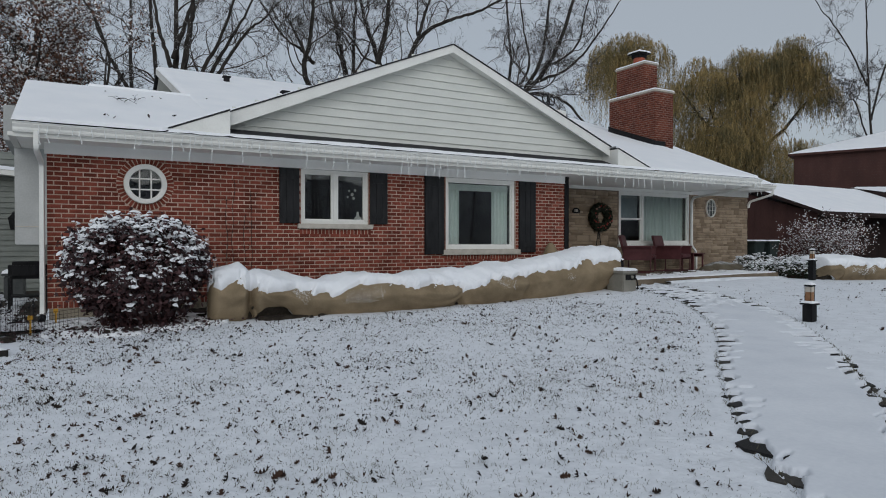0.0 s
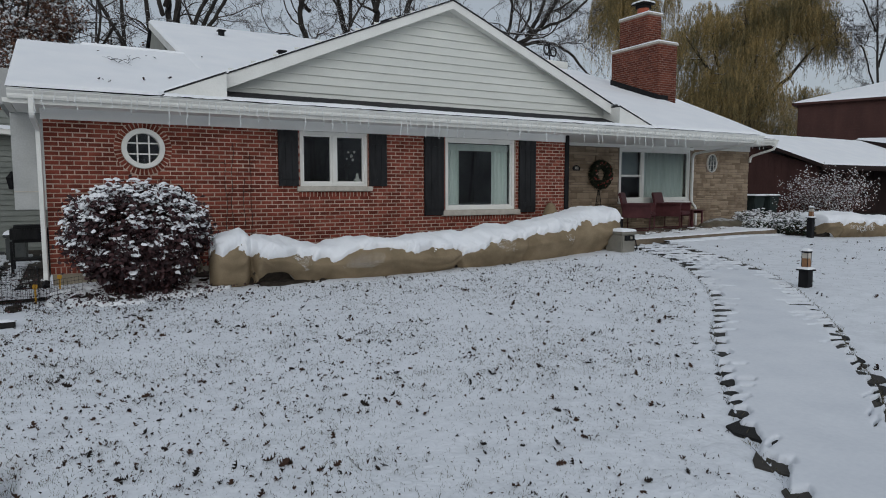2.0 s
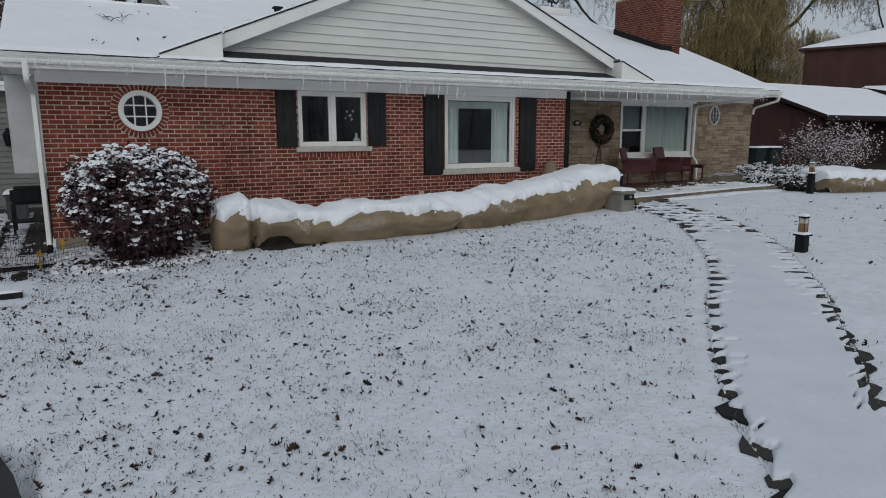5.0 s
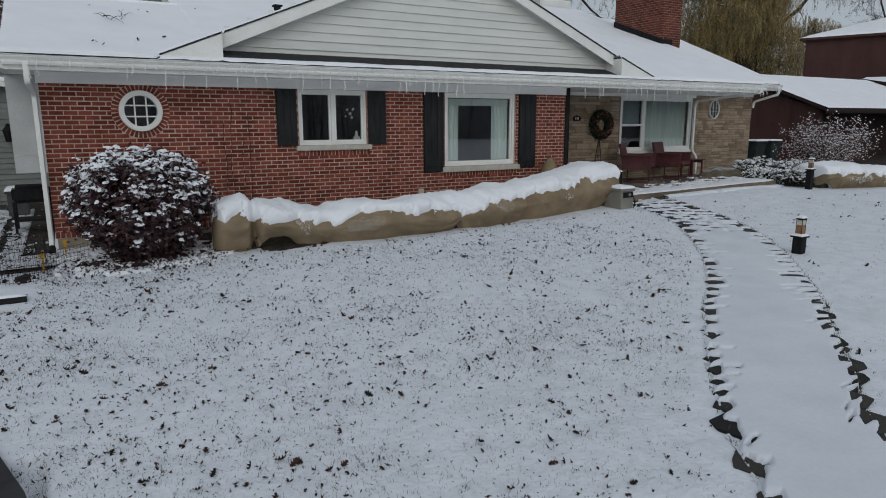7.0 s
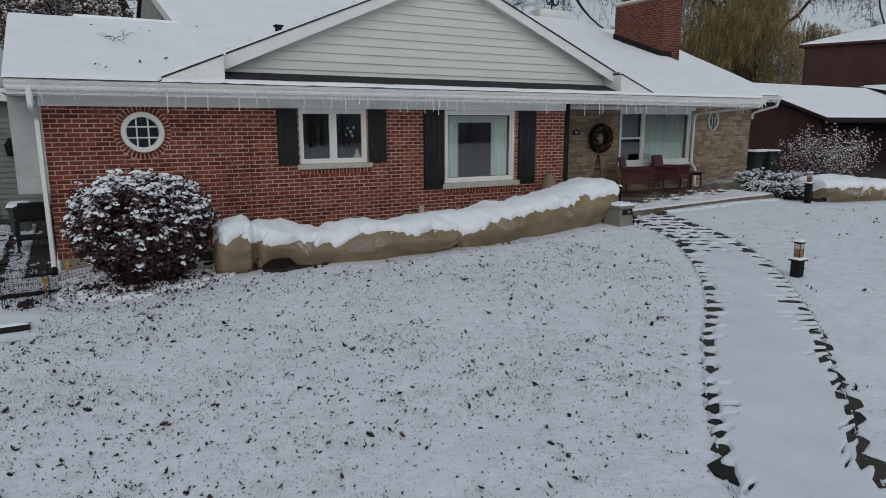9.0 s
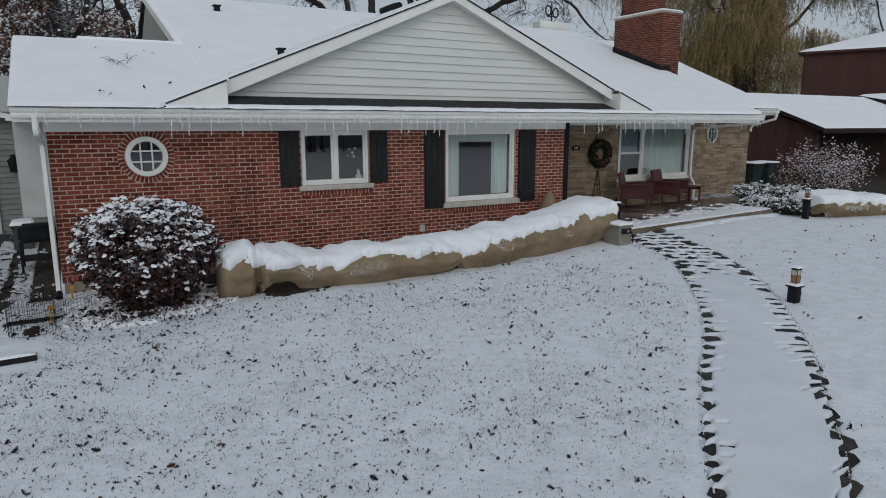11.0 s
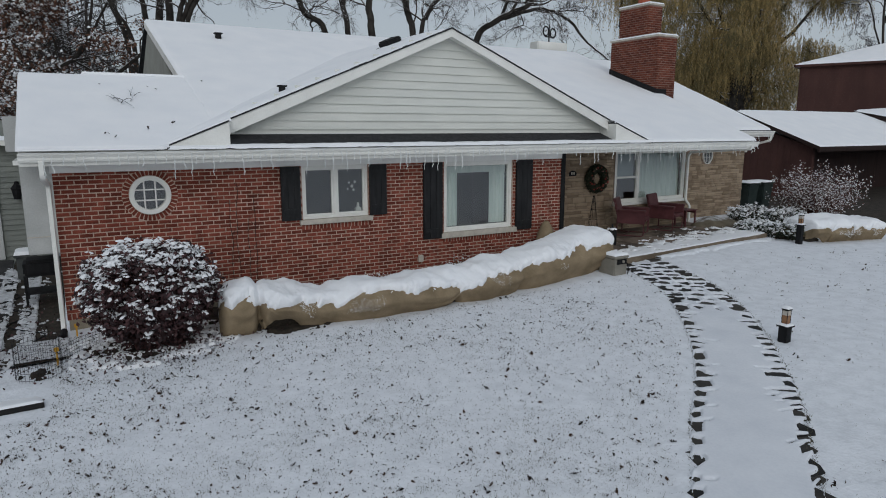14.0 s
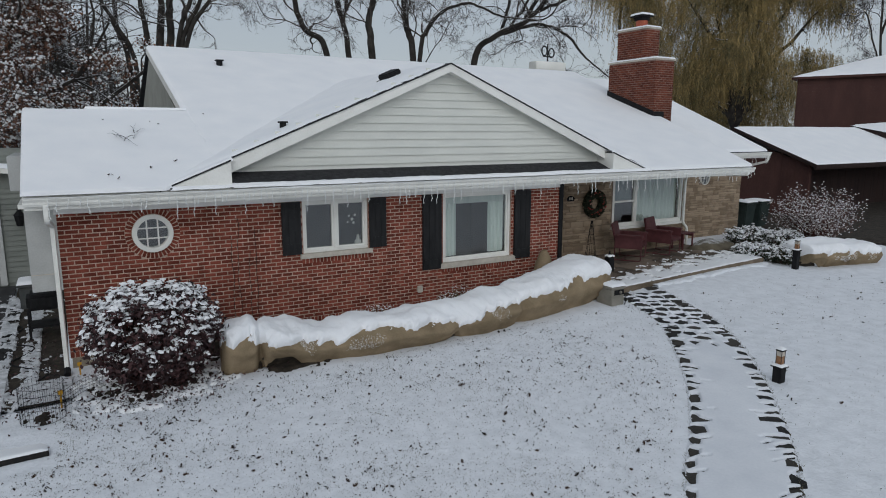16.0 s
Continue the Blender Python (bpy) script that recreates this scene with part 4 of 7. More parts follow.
    outer = np.where(lap > 0, -0.002 + 0.014 * np.sqrt(1 - (1 - lap) ** 2), -0.05) + lap * 0.01 * n3 - 0.07 * np.clip((-0.045 - e) / 0.075, 0, 1)
    inner = inner - 0.1 * np.clip((-0.03 - e) / 0.05, 0, 1)
    v[:, 2] += np.maximum(inner, outer)
    part("walk_snow", mesh_from("walk_snow", v, grid_faces(nu, nv)), WALK_SNOW, garden_walk, smooth=True)


walk_snow()

# ---- burlap-wrapped hedge under the windows ----
def loft_hedge(name, label, spine, half, height, lip, seed, group="", us=160, vs=76, crease=(), back=(1.0, 1.0), ties=(), gap=None):
    """A long lumpy bundle wrapped in burlap, with snow lying on its top. spine: (x, y) line; half, back and height: along it."""
    tt = np.linspace(0, 1, us)
    k = np.linspace(0, 1, len(spine))
    sx, sy = np.interp(tt, k, [p[0] for p in spine]), np.interp(tt, k, [p[1] for p in spine])
    for _ in range(6):
        sx[1:-1], sy[1:-1] = (sx[:-2] + 2 * sx[1:-1] + sx[2:]) / 4, (sy[:-2] + 2 * sy[1:-1] + sy[2:]) / 4
    def run(row):
        return np.interp(tt, np.linspace(0, 1, len(row)), row)
    hw, hh, bk = run(half), run(height), run(back)
    for c, dep, wid in crease:
        g = np.exp(-((tt - c) / wid) ** 2)
        hw, hh = hw * (1 - dep * g), hh * (1 - dep * 0.2 * g)
    endcap = np.clip(np.minimum(tt, 1 - tt) / 0.03, 0, 1)
    cap = np.sqrt(np.clip(1 - (1 - endcap) ** 2, 0.02, 1))
    tx, ty = np.gradient(sx), np.gradient(sy)
    ln = np.hypot(tx, ty)
    run_m = np.cumsum(ln) - ln[0]       # metres along the hedge
    nx, ny = ty / ln, -tx / ln      # towards the street
    ii = np.repeat(np.arange(us), vs)
    th = np.tile(np.linspace(0, np.pi, vs), us)
    c, s = np.cos(th), np.sin(th)
    q = np.sign(c) * np.abs(c) ** 0.6
    q = np.where(q < 0, q * bk[ii], q)
    # the wrap bellies out above the ground and is tucked in at its foot
    belly = 0.6 + 0.44 * np.clip(s * 2.1, 0, 1) ** 0.8 - 0.06 * np.clip(s * 2.1 - 1, 0, 1)
    off = hw[ii] * q * cap[ii] * belly
    z = hh[ii] * s ** 0.75 * (0.65 + 0.35 * cap[ii])
    if gap:
        # the cloth is drawn up from the ground for a stretch
        z = z + (gap[2] * np.exp(-((tt - gap[0]) / gap[1]) ** 4))[ii] * (1 - s) ** 2 * (c > 0)
    base = np.stack([sx[ii] + nx[ii] * off, sy[ii] + ny[ii] * off, z], 1)
    heart = np.stack([sx[ii] + nx[ii] * off * 0.6, sy[ii] + ny[ii] * off * 0.6, hh[ii] * 0.66 * s ** 0.6 * cap[ii]], 1)
    heart += 0.03 * wobble(heart, 9, seed)[:, None]
    heart[:, 2] += ground_z(heart[:, 0], heart[:, 1]) - 0.05
    lump = 0.06 * wobble(base, 1.2, seed) + 0.018 * wobble(base, 3.4, seed)
    # cloth hangs in swags from the ties
    tie = np.zeros(us)
    for p in ties:
        tie = np.maximum(tie, np.exp(-np.abs(tt - p) / 0.022))
    warp = z * 3.0 - 9.0 * tie[ii] * 0.12
    drape = np.array([noise.noise(Vector((run_m[i] * 1.5 + 0.9 * w, w * 0.9, seed))) for i, w in zip(ii, warp)])
    pleat = np.array([noise.noise(Vector((run_m[i] * 5.4 + 2.6 * w, w * 1.6, seed + 3))) for i, w in zip(ii, warp)])
    gathered = 0.4 + 1.5 * np.array([max([math.exp(-((u - p) / 0.05) ** 2) for p in ties] + [0.0]) for u in tt])
    ridge = np.array([1 - 2.4 * abs(noise.noise(Vector((run_m[i] * 2.8 + 2.0 * w, w * 1.3, seed + 7)))) for i, w in zip(ii, warp)])
    fold = (0.05 * drape + 0.03 * pleat * gathered[ii] + 0.022 * ridge * np.clip(gathered[ii], 0.5, 1.0)) * np.clip(1.1 - s ** 3, 0, 1) - 0.1 * tie[ii] * np.clip(1 - s ** 2, 0, 1)
    out = np.stack([nx[ii] * c, ny[ii] * c, s], 1)
    surf = base + out * (lump + fold)[:, None]
    surf[:, 2] = np.maximum(surf[:, 2], 0) + ground_z(surf[:, 0], surf[:, 1]) - 0.02
    # snow: thick on top, its rim running down in uneven lobes
    tongue = np.array([0.8 * noise.noise(Vector((run_m[i] * 3.2 - 2.2 * q_, q_ * 1.1, seed + 9))) + 0.45 * noise.noise(Vector((run_m[i] * 8.5 - 5.0 * q_, q_ * 2.0, seed + 4))) for i, q_ in zip(ii, s)])
    rag = 0.85 * wobble(surf, 1.5, seed + 5) + 0.4 * wobble(surf, 5.0, seed + 6) + tongue + 0.2 * wobble(surf, 24, seed + 4)
    t = np.maximum(s - lip + 0.25 * rag - 0.08 * (c < 0), (s - 0.9) * 3)
    thick = np.clip(t / 0.13, -0.5, 1)
    hgt = np.where(thick > 0, 0.1 * np.sqrt(np.clip(1 - (1 - thick) ** 2, 0, 1)), 0.07 * thick)
    hgt = hgt + np.clip(thick, 0, 1) * (0.075 * wobble(surf, 1.9, seed + 2) + 0.035 * wobble(surf, 5.5, seed + 3) + 0.01 * wobble(surf, 17, seed + 3))
    sn = surf + (out * 0.6 + np.array([0, 0, 0.5])) * np.maximum(hgt, 0.012)[:, None]
    sn = np.where((thick > 0)[:, None], sn, surf - out * (0.16 * np.abs(thick) + 0.004)[:, None])
    th_ = thing(name, label, "wrapped hedge", (spine[0][0], spine[0][1], gz(*spine[0])), group)
    # core added inside in soil colour, so the gap shows black
    part("hedge", mesh_from("hedge", heart, grid_faces(us, vs)), SOIL, th_, "dark hedge core added to blacken the gap in the wrapping", smooth=True)
    part("burlap", mesh_from("burlap", surf, grid_faces(us, vs)), BURLAP, th_, "tan burlap wrapping with hanging folds", smooth=True)
    part("snow_cap", mesh_from("snow_cap", sn, grid_faces(us, vs)), SNOW, th_, "thick ragged layer of snow", smooth=True)
    # powder clinging to the cloth below the rim
    rng = np.random.default_rng(int(seed))
    low = np.flatnonzero((t > -0.4) & (t < 0.02) & (c > 0.05) & (wobble(surf, 1.7, seed + 11) > 0.33))
    k = rng.choice(low, min(len(low) * 4, us * 60))
    pp = surf[k] + rng.normal(size=(len(k), 3)) * 0.014
    part("snow_powder", scattered("snow_powder", [(-1, -0.6, 0), (0.9, -0.8, 0), (1, 0.7, 0), (-0.7, 0.9, 0), (0, 0, 0.7)], [(0, 1, 4), (1, 2, 4), (2, 3, 4), (3, 0, 4)], frames_at(pp, out[k] + rng.normal(size=pp.shape) * 0.2, 0.0012 + 0.0042 * rng.uniform(0, 1, len(k)) ** 2, rng)), SNOW, th_, "snow powder clinging to the cloth")["kind"] = "stuff"
    return th_


loft_hedge("wrapped_hedge", "long hedge wrapped in tan burlap under thick snow", [(1.77, 10.03), (2.36, 9.95), (3.0, 9.88), (4.2, 9.72), (5.4, 9.62), (6.6, 9.66), (7.8, 9.82), (8.75, 10.0), (9.8, 10.05)],
                         [0.46, 0.5, 0.54, 0.55, 0.57, 0.57, 0.58, 0.6, 0.62, 0.62], [0.68, 0.7, 0.58, 0.5, 0.49, 0.49, 0.52, 0.57, 0.62, 0.67, 0.76, 0.8], 0.74, 3.0,
                         crease=((0.124, 0.4, 0.011), (0.3, 0.06, 0.03), (0.53, 0.14, 0.02), (0.68, 0.1, 0.012), (0.82, 0.06, 0.02)), us=440, back=[0.9, 1, 1, 1, 1, 1, 1, 1, 1.05, 1.4, 2.5], ties=(0.124, 0.53, 0.68, 0.97), gap=(0.19, 0.05, 0.2))
loft_hedge("wrapped_hedge", "low hedge wrapped in tan burlap beside the porch", [(16.75, 9.78), (17.4, 9.66), (18.2, 9.5), (19.3, 9.25)], [0.5, 0.55, 0.55, 0.5], [0.46, 0.5, 0.5, 0.5, 0.46], 0.76, 8.0, back=[1.6, 2.0, 2.0], us=200, ties=(0.25, 0.6), gap=(0.08, 0.09, 0.14))
ground_cover("bed_snow", "snow lying on the bed behind the wrapped hedge", lambda x, y: 1.2 - np.hypot((x - 18.8) / 1.8, (y - 10.8) / 0.85), 16.8, 20.8, 9.8, 12.0, 0.07, 0.16, 0.2, SNOW, 61, "snow", scales=(0.8, 2.4, 7.0), lift=0.02)

ground_cover("snow_bank", "low bank of snow along the porch's stone edge", lambda x, y: 0.75 - np.abs(y - patio_edge(x) + 0.05) / 0.2, 11.3, 16.2, 9.2, 10.4, 0.04, 0.045, 0.0, LAWN, 81, "snow", scales=(1.5, 5.0, 12.0), lift=0.0)

# ---- shrubs ----
LEAF_V = [(0, -0.5, 0), (0.26, -0.1, 0.08), (0, 0.5, 0), (-0.26, -0.1, 0.08)]
LEAF_F = [(0, 1, 2, 3)]
BUSH_LEAF = mat("purple_leaf", (0.025, 0.015, 0.016), (0.082, 0.04, 0.041), 9, 0.7, 0.0, rand=0.5, island=True)
GREEN_LEAF = mat("evergreen_leaf", (0.012, 0.018, 0.010), (0.045, 0.055, 0.032), 9, 0.7, 0.0, rand=0.5, island=True)
DRY_LEAF = mat("dry_bush_leaf", (0.07, 0.035, 0.028), (0.19, 0.1, 0.08), 9, 0.8, 0.0, rand=0.6, island=True)
BERRY_TWIG = mat("reddish_twig", (0.06, 0.025, 0.022), (0.13, 0.06, 0.05), 5, 0.8, 0.0)


# a cap of snow: a lumpy cushion, flat below
CUSH_V = np.array([(math.cos(k * math.pi / 3), math.sin(k * math.pi / 3), -0.15) for k in range(6)] + [(0.62 * math.cos(k * math.pi / 3 + 0.5), 0.62 * math.sin(k * math.pi / 3 + 0.5), 0.42) for k in range(6)] + [(0, 0, 0.6)])
CUSH_F = np.array([(k, (k + 1) % 6, 6 + k) for k in range(6)] + [((k + 1) % 6, 6 + (k + 1) % 6, 6 + k) for k in range(6)] + [(6 + k, 6 + (k + 1) % 6, 12) for k in range(6)])


# a smaller, plainer one for leaves and twigs
TUFT_V = np.array([(math.cos(k * 2 * math.pi / 5) * (1, 0.7, 1.1, 0.8, 0.9)[k], math.sin(k * 2 * math.pi / 5) * (1, 0.7, 1.1, 0.8, 0.9)[k], -0.2) for k in range(5)] + [(0.1, 0.0, 0.85)])
TUFT_F = np.array([(k, (k + 1) % 5, 5) for k in range(5)])


def tubes(name, segs):
    """Many tapered sticks as one mesh: rows of p0, p1, r0, r1, sides."""
    vs, fs, base = [], [], 0
    for sides in sorted({s[4] for s in segs}):
        rows = [s for s in segs if s[4] == sides]
        p0, p1 = np.array([s[0] for s in rows]), np.array([s[1] for s in rows])
        r0, r1 = np.array([s[2] for s in rows])[:, None, None], np.array([s[3] for s in rows])[:, None, None]
        d = p1 - p0
        d /= np.linalg.norm(d, axis=1, keepdims=True) + 1e-9
        h = np.where(np.abs(d[:, 2:3]) > 0.9, np.array([[1.0, 0, 0]]), np.array([[0, 0, 1.0]]))
        s = np.cross(d, h)
        s /= np.linalg.norm(s, axis=1, keepdims=True)
        u = np.cross(d, s)
        a = np.arange(sides) * 2 * np.pi / sides
        ringv = np.cos(a)[None, :, None] * s[:, None] + np.sin(a)[None, :, None] * u[:, None]
        v = np.concatenate([p0[:, None] + ringv * r0, p1[:, None] + ringv * r1], 1)
        k = np.arange(sides)
        f = np.stack([k, (k + 1) % sides, (k + 1) % sides + sides, k + sides], 1)
        fs.append((f[None] + (np.arange(len(rows)) * 2 * sides)[:, None, None]).reshape(-1, 4) + base)
        vs.append(v.reshape(-1, 3))
        base += len(rows) * 2 * sides
    return mesh_from(name, np.concatenate(vs), np.concatenate(fs))


def shrub(name, label, at, rx, ry, z0, z1, leaves, caps, seed, leaf_mat, leaf=0.05, cap=0.045, category="shrub", twigs=140, flat=2.4, group="", lean=0.35):
    """A rounded shrub: stems, leaves in clumps at their tips, cushions of snow on the clumps that look up."""
    rng = np.random.default_rng(seed)
    cx, cy = at
    g = gz(cx, cy)
    zc, rz = g + (z0 + z1) / 2, (z1 - z0) / 2
    th = thing(name, label, category, (cx, cy, g), group)
    n = max(60, leaves // 14)
    d = rng.normal(size=(n, 3))
    d /= np.linalg.norm(d, axis=1, keepdims=True)
    lp = np.array([noise.noise(Vector(q * 2.2) + Vector((seed, 0, 0))) for q in d])
    rr = (rng.uniform(0.55, 1.0, n) ** 0.5) * (1 + 0.13 * lp)
    sq = (np.abs(d) ** flat).sum(1) ** (-1 / flat)
    c = d * (rr * sq)[:, None] * np.array([rx, ry, rz]) + np.array([cx, cy, zc])
    c[:, 0] = cx + (c[:, 0] - cx) * (1 - lean * np.clip((zc - c[:, 2]) / rz, 0, 1))
    c[:, 1] = cy + (c[:, 1] - cy) * (1 - lean * np.clip((zc - c[:, 2]) / rz, 0, 1))
    stems = []
    for i in range(min(twigs, n)):
        b = np.array([cx + rng.normal() * rx * 0.18, cy + rng.normal() * ry * 0.18, g - 0.03])
        mid = b * 0.45 + c[i] * 0.55 + rng.normal(size=3) * 0.05
        stems += [(b, mid, 0.012, 0.008, 4), (mid, c[i], 0.008, 0.004, 3)]
    out = c[rng.integers(0, n, max(20, twigs // 3))]
    for q in out:
        k = (q - np.array([cx, cy, zc])) * rng.uniform(0.05, 0.24) + np.array([0, 0, 0.05])
        stems.append((q, q + k, 0.005, 0.0025, 3))
    part("stem_tangle", tubes("stem_tangle", stems), BERRY_TWIG, th)["kind"] = "stuff"
    k = rng.integers(0, n, leaves)
    p = c[k] + rng.normal(size=(leaves, 3)) * leaf * 0.9
    nr = rng.normal(size=(leaves, 3)) + (p - np.array([cx, cy, zc])) / np.array([rx, ry, rz]) + np.array([0, 0, 0.4])
    part("foliage", scattered("foliage", LEAF_V, LEAF_F, frames_at(p, nr, rng.uniform(0.7, 1.3, leaves) * leaf, rng)), leaf_mat, th)["kind"] = "stuff"
    w = np.clip((c[:, 2] - (zc - 0.9 * rz)) / (1.9 * rz), 0.05, 1) ** 1.05
    groups = caps // 4
    k = rng.choice(n, groups, p=w / w.sum())
    mid = c[k] + rng.normal(size=(groups, 3)) * leaf * 0.7 + np.array([0, 0, leaf * 0.75])
    k4 = np.repeat(np.arange(groups), 4)
    caps = len(k4)
    p = mid[k4] + rng.normal(size=(caps, 3)) * np.array([1, 1, 0.45]) * cap * 0.62
    nr = rng.normal(size=(caps, 3)) * 0.28 + np.array([0, 0, 1]) + 0.4 * (p - np.array([cx, cy, zc])) / np.array([rx, ry, rz])
    m = frames_at(p, nr, (0.25 + 0.75 * rng.uniform(0, 1, caps) ** 1.5) * cap, rng)
    m[:, :, 0] *= rng.uniform(0.7, 2.1, (caps, 1))
    m[:, :, 2] *= rng.uniform(0.65, 1.25, (caps, 1))
    part("snow_clumps", scattered("snow_clumps", CUSH_V, CUSH_F, m), SNOW, th, "clumps of snow on the leaves", smooth=True)["kind"] = "stuff"
    return th


shrub("bush", "round purple-leaved bush dotted with snow before brick", (0.83, 9.98), 0.88, 0.7, 0.02, 1.43, 13500, 6400, 3, BUSH_LEAF, 0.08, 0.038, twigs=420, flat=2.8, lean=0.36)
rs = random.Random(4)
for k, (x, y, rx, ry, h, lv) in enumerate([(16.5, 10.95, 0.55, 0.5, 0.36, 3400), (16.65, 10.15, 0.55, 0.5, 0.42, 3400), (18.4, 12.5, 0.75, 0.5, 0.5, 3600), (18.95, 11.6, 0.6, 0.5, 0.5, 3200)]):
    shrub("evergreen_shrub", "low dark evergreen shrub under snow near the porch", (x, y), rx, ry, 0.0, h, lv, 1500, 30 + k, GREEN_LEAF, 0.05, 0.032, twigs=90, group="low shrubs by the porch")


def twiggy(name, label, at, height, spread, seed, caps):
    """A loose shrub of thin arching shoots, with red berries and snow at their tips."""
    rng = np.random.default_rng(seed)
    cx, cy = at
    g = gz(cx, cy)
    th = thing(name, label, "shrub", (cx, cy, g))
    segs, tips = [], []
    for i in range(150):
        a, s = rng.uniform(0, 2 * math.pi), rng.uniform(0.1, 1) ** 0.6 * spread
        h = height * rng.uniform(0.5, 1.0) * (1 - 0.35 * (s / spread) ** 2)
        p = np.array([cx + rng.normal() * 0.12, cy + rng.normal() * 0.12, g - 0.03])
        end = np.array([cx + s * math.cos(a), cy + s * math.sin(a), g + h])
        last = p
        for j in range(1, 8):
            t = j / 7
            q = p + (end - p) * np.array([t ** 1.3, t ** 1.3, t ** 0.8]) + rng.normal(size=3) * 0.035
            segs.append((last, q, 0.011 * (1 - t) + 0.004, 0.011 * (1 - t) + 0.002, 3))
            if j > 2:
                for _ in range(3):
                    e = q + rng.normal(size=3) * 0.11 + np.array([0, 0, 0.04])
                    segs.append((q, e, 0.004, 0.002, 3))
                    tips += [e, (q + e) / 2]
            last = q
    tips = np.array(tips)
    part("stem_tangle", tubes("stem_tangle", segs), BERRY_TWIG, th)["kind"] = "stuff"
    k = rng.integers(0, len(tips), caps)
    m = frames_at(tips[k] + np.array([0, 0, 0.01]), rng.normal(size=(caps, 3)) * 0.25 + np.array([0, 0, 1]), rng.uniform(0.4, 1.3, caps) * 0.019, rng)
    part("snow_clumps", scattered("snow_clumps", TUFT_V, TUFT_F, m), SNOW, th, smooth=True)["kind"] = "stuff"
    k = rng.integers(0, len(tips), 7500)
    m = frames_at(tips[k] + rng.normal(size=(7500, 3)) * 0.03, rng.normal(size=(7500, 3)), rng.uniform(0.03, 0.055, 7500), rng)
    part("foliage", scattered("foliage", LEAF_V, LEAF_F, m), DRY_LEAF, th)["kind"] = "stuff"


twiggy("berry_bush", "loose reddish twiggy shrub speckled with snow", (19.95, 11.3), 1.95, 1.35, 9, 12000)


# grey dome of a covered shrub at the porch's end
def dome(name, label, at, rx, ry, h, material, seed, snowy=0.8):
    n = 36
    v = []
    for i in range(n):
        for j in range(n):
            a, b = 2 * math.pi * i / (n - 1), 0.5 * math.pi * j / (n - 1)
            v.append((at[0] + rx * math.cos(a) * math.cos(b), at[1] + ry * math.sin(a) * math.cos(b), gz(*at) - 0.02 + h * math.sin(b) ** 0.8))
    v = np.array(v)
    v[:, 2] += 0.06 * wobble(v, 3, seed)
    th = thing(name, label, "shrub", (*at, gz(*at)))
    part("cover", mesh_from("cover", v, grid_faces(n, n)), material, th, smooth=True)
    return th


dome("covered_shrub", "grey-brown covered shrub mound at the porch end", (16.35, 12.15), 0.95, 0.5, 0.4, mat("grey_burlap", (0.09, 0.075, 0.052), (0.17, 0.145, 0.105), 4, 0.95, 0.6, 90, snow=0.98), 2)


# ---- path lights ----
LAMP_TAN = mat("amber_lens", (0.22, 0.1, 0.045), (0.34, 0.18, 0.09), 8, 0.35, 0.0)


def path_light(x, y, tall=0.0):
    g = gz(x, y)
    th = thing("path_light", "black square path light with an amber lens and snow on top", "garden light", (x, y, g), "path lights along the walk")
    bm = boxes((x - 0.066, x + 0.066, y - 0.066, y + 0.066, g - 0.06, g + tall + 0.225), bevel=0.008)
    part("base", bm, BLACK, th)
    g += tall
    part("rim", boxes((x - 0.092, x + 0.092, y - 0.092, y + 0.092, g + 0.225, g + 0.25), bevel=0.006), BLACK, th)
    snow_patch("rim_snow", [(x - 0.088, y - 0.088, g + 0.25), (x + 0.088, y - 0.088, g + 0.25), (x + 0.088, y + 0.088, g + 0.25), (x - 0.088, y + 0.088, g + 0.25)], 10, 10, 0.03, th, soft=0.04, rough=0.005)
    part("lens", boxes((x - 0.04, x + 0.04, y - 0.04, y + 0.04, g + 0.25, g + 0.4), bevel=0.004), LAMP_TAN, th, "amber ribbed lens")
    part("lamp_glass", boxes((x - 0.042, x + 0.042, y - 0.042, y + 0.042, g + 0.4, g + 0.47), bevel=0.004), SILL, th, "pale upper lens")
    for sx in (-1, 1):
        for sy in (-1, 1):
            part("post", boxes((x + sx * 0.042 - 0.003, x + sx * 0.042 + 0.003, y + sy * 0.042 - 0.003, y + sy * 0.042 + 0.003, g + 0.25, g + 0.475)), BLACK, th)
    part("cap", boxes((x - 0.056, x + 0.056, y - 0.056, y + 0.056, g + 0.475, g + 0.5), bevel=0.008), BLACK, th)
    snow_patch("cap_snow", [(x - 0.056, y - 0.056, g + 0.5), (x + 0.056, y - 0.056, g + 0.5), (x + 0.056, y + 0.056, g + 0.5), (x - 0.056, y + 0.056, g + 0.5)], 12, 12, 0.042, th, soft=0.07, rough=0.006)


path_light(8.8, 5.19)
path_light(16.2, 9.5, 0.26)

# ---- beige box at the hedge's end ----
BEIGE = mat("beige_plastic", (0.2, 0.19, 0.16), (0.29, 0.27, 0.23), 4, 0.5, 0.1, 40)
g = gz(9.4, 9.4)
hb = thing("hose_box", "beige plastic hose reel box with snow on its lid", "hose box", (9.38, 9.45, g))
part("body", boxes((9.14, 9.6, 9.2, 9.7, g - 0.03, g + 0.36), bevel=0.02), BEIGE, hb)
part("lid", boxes((9.11, 9.63, 9.17, 9.73, g + 0.36, g + 0.42), bevel=0.018), BEIGE, hb)
part("slot", boxes((9.22, 9.56, 9.185, 9.2, g + 0.23, g + 0.34), bevel=0.004), BLACK, hb, "dark hose slot")
part("hose_end", tube(bend([(9.42, 9.2, g + 0.29), (9.5, 9.12, g + 0.27), (9.57, 9.13, g + 0.1), (9.5, 9.1, g + 0.02)], 0.06), 0.013, 8), BLACK, hb)
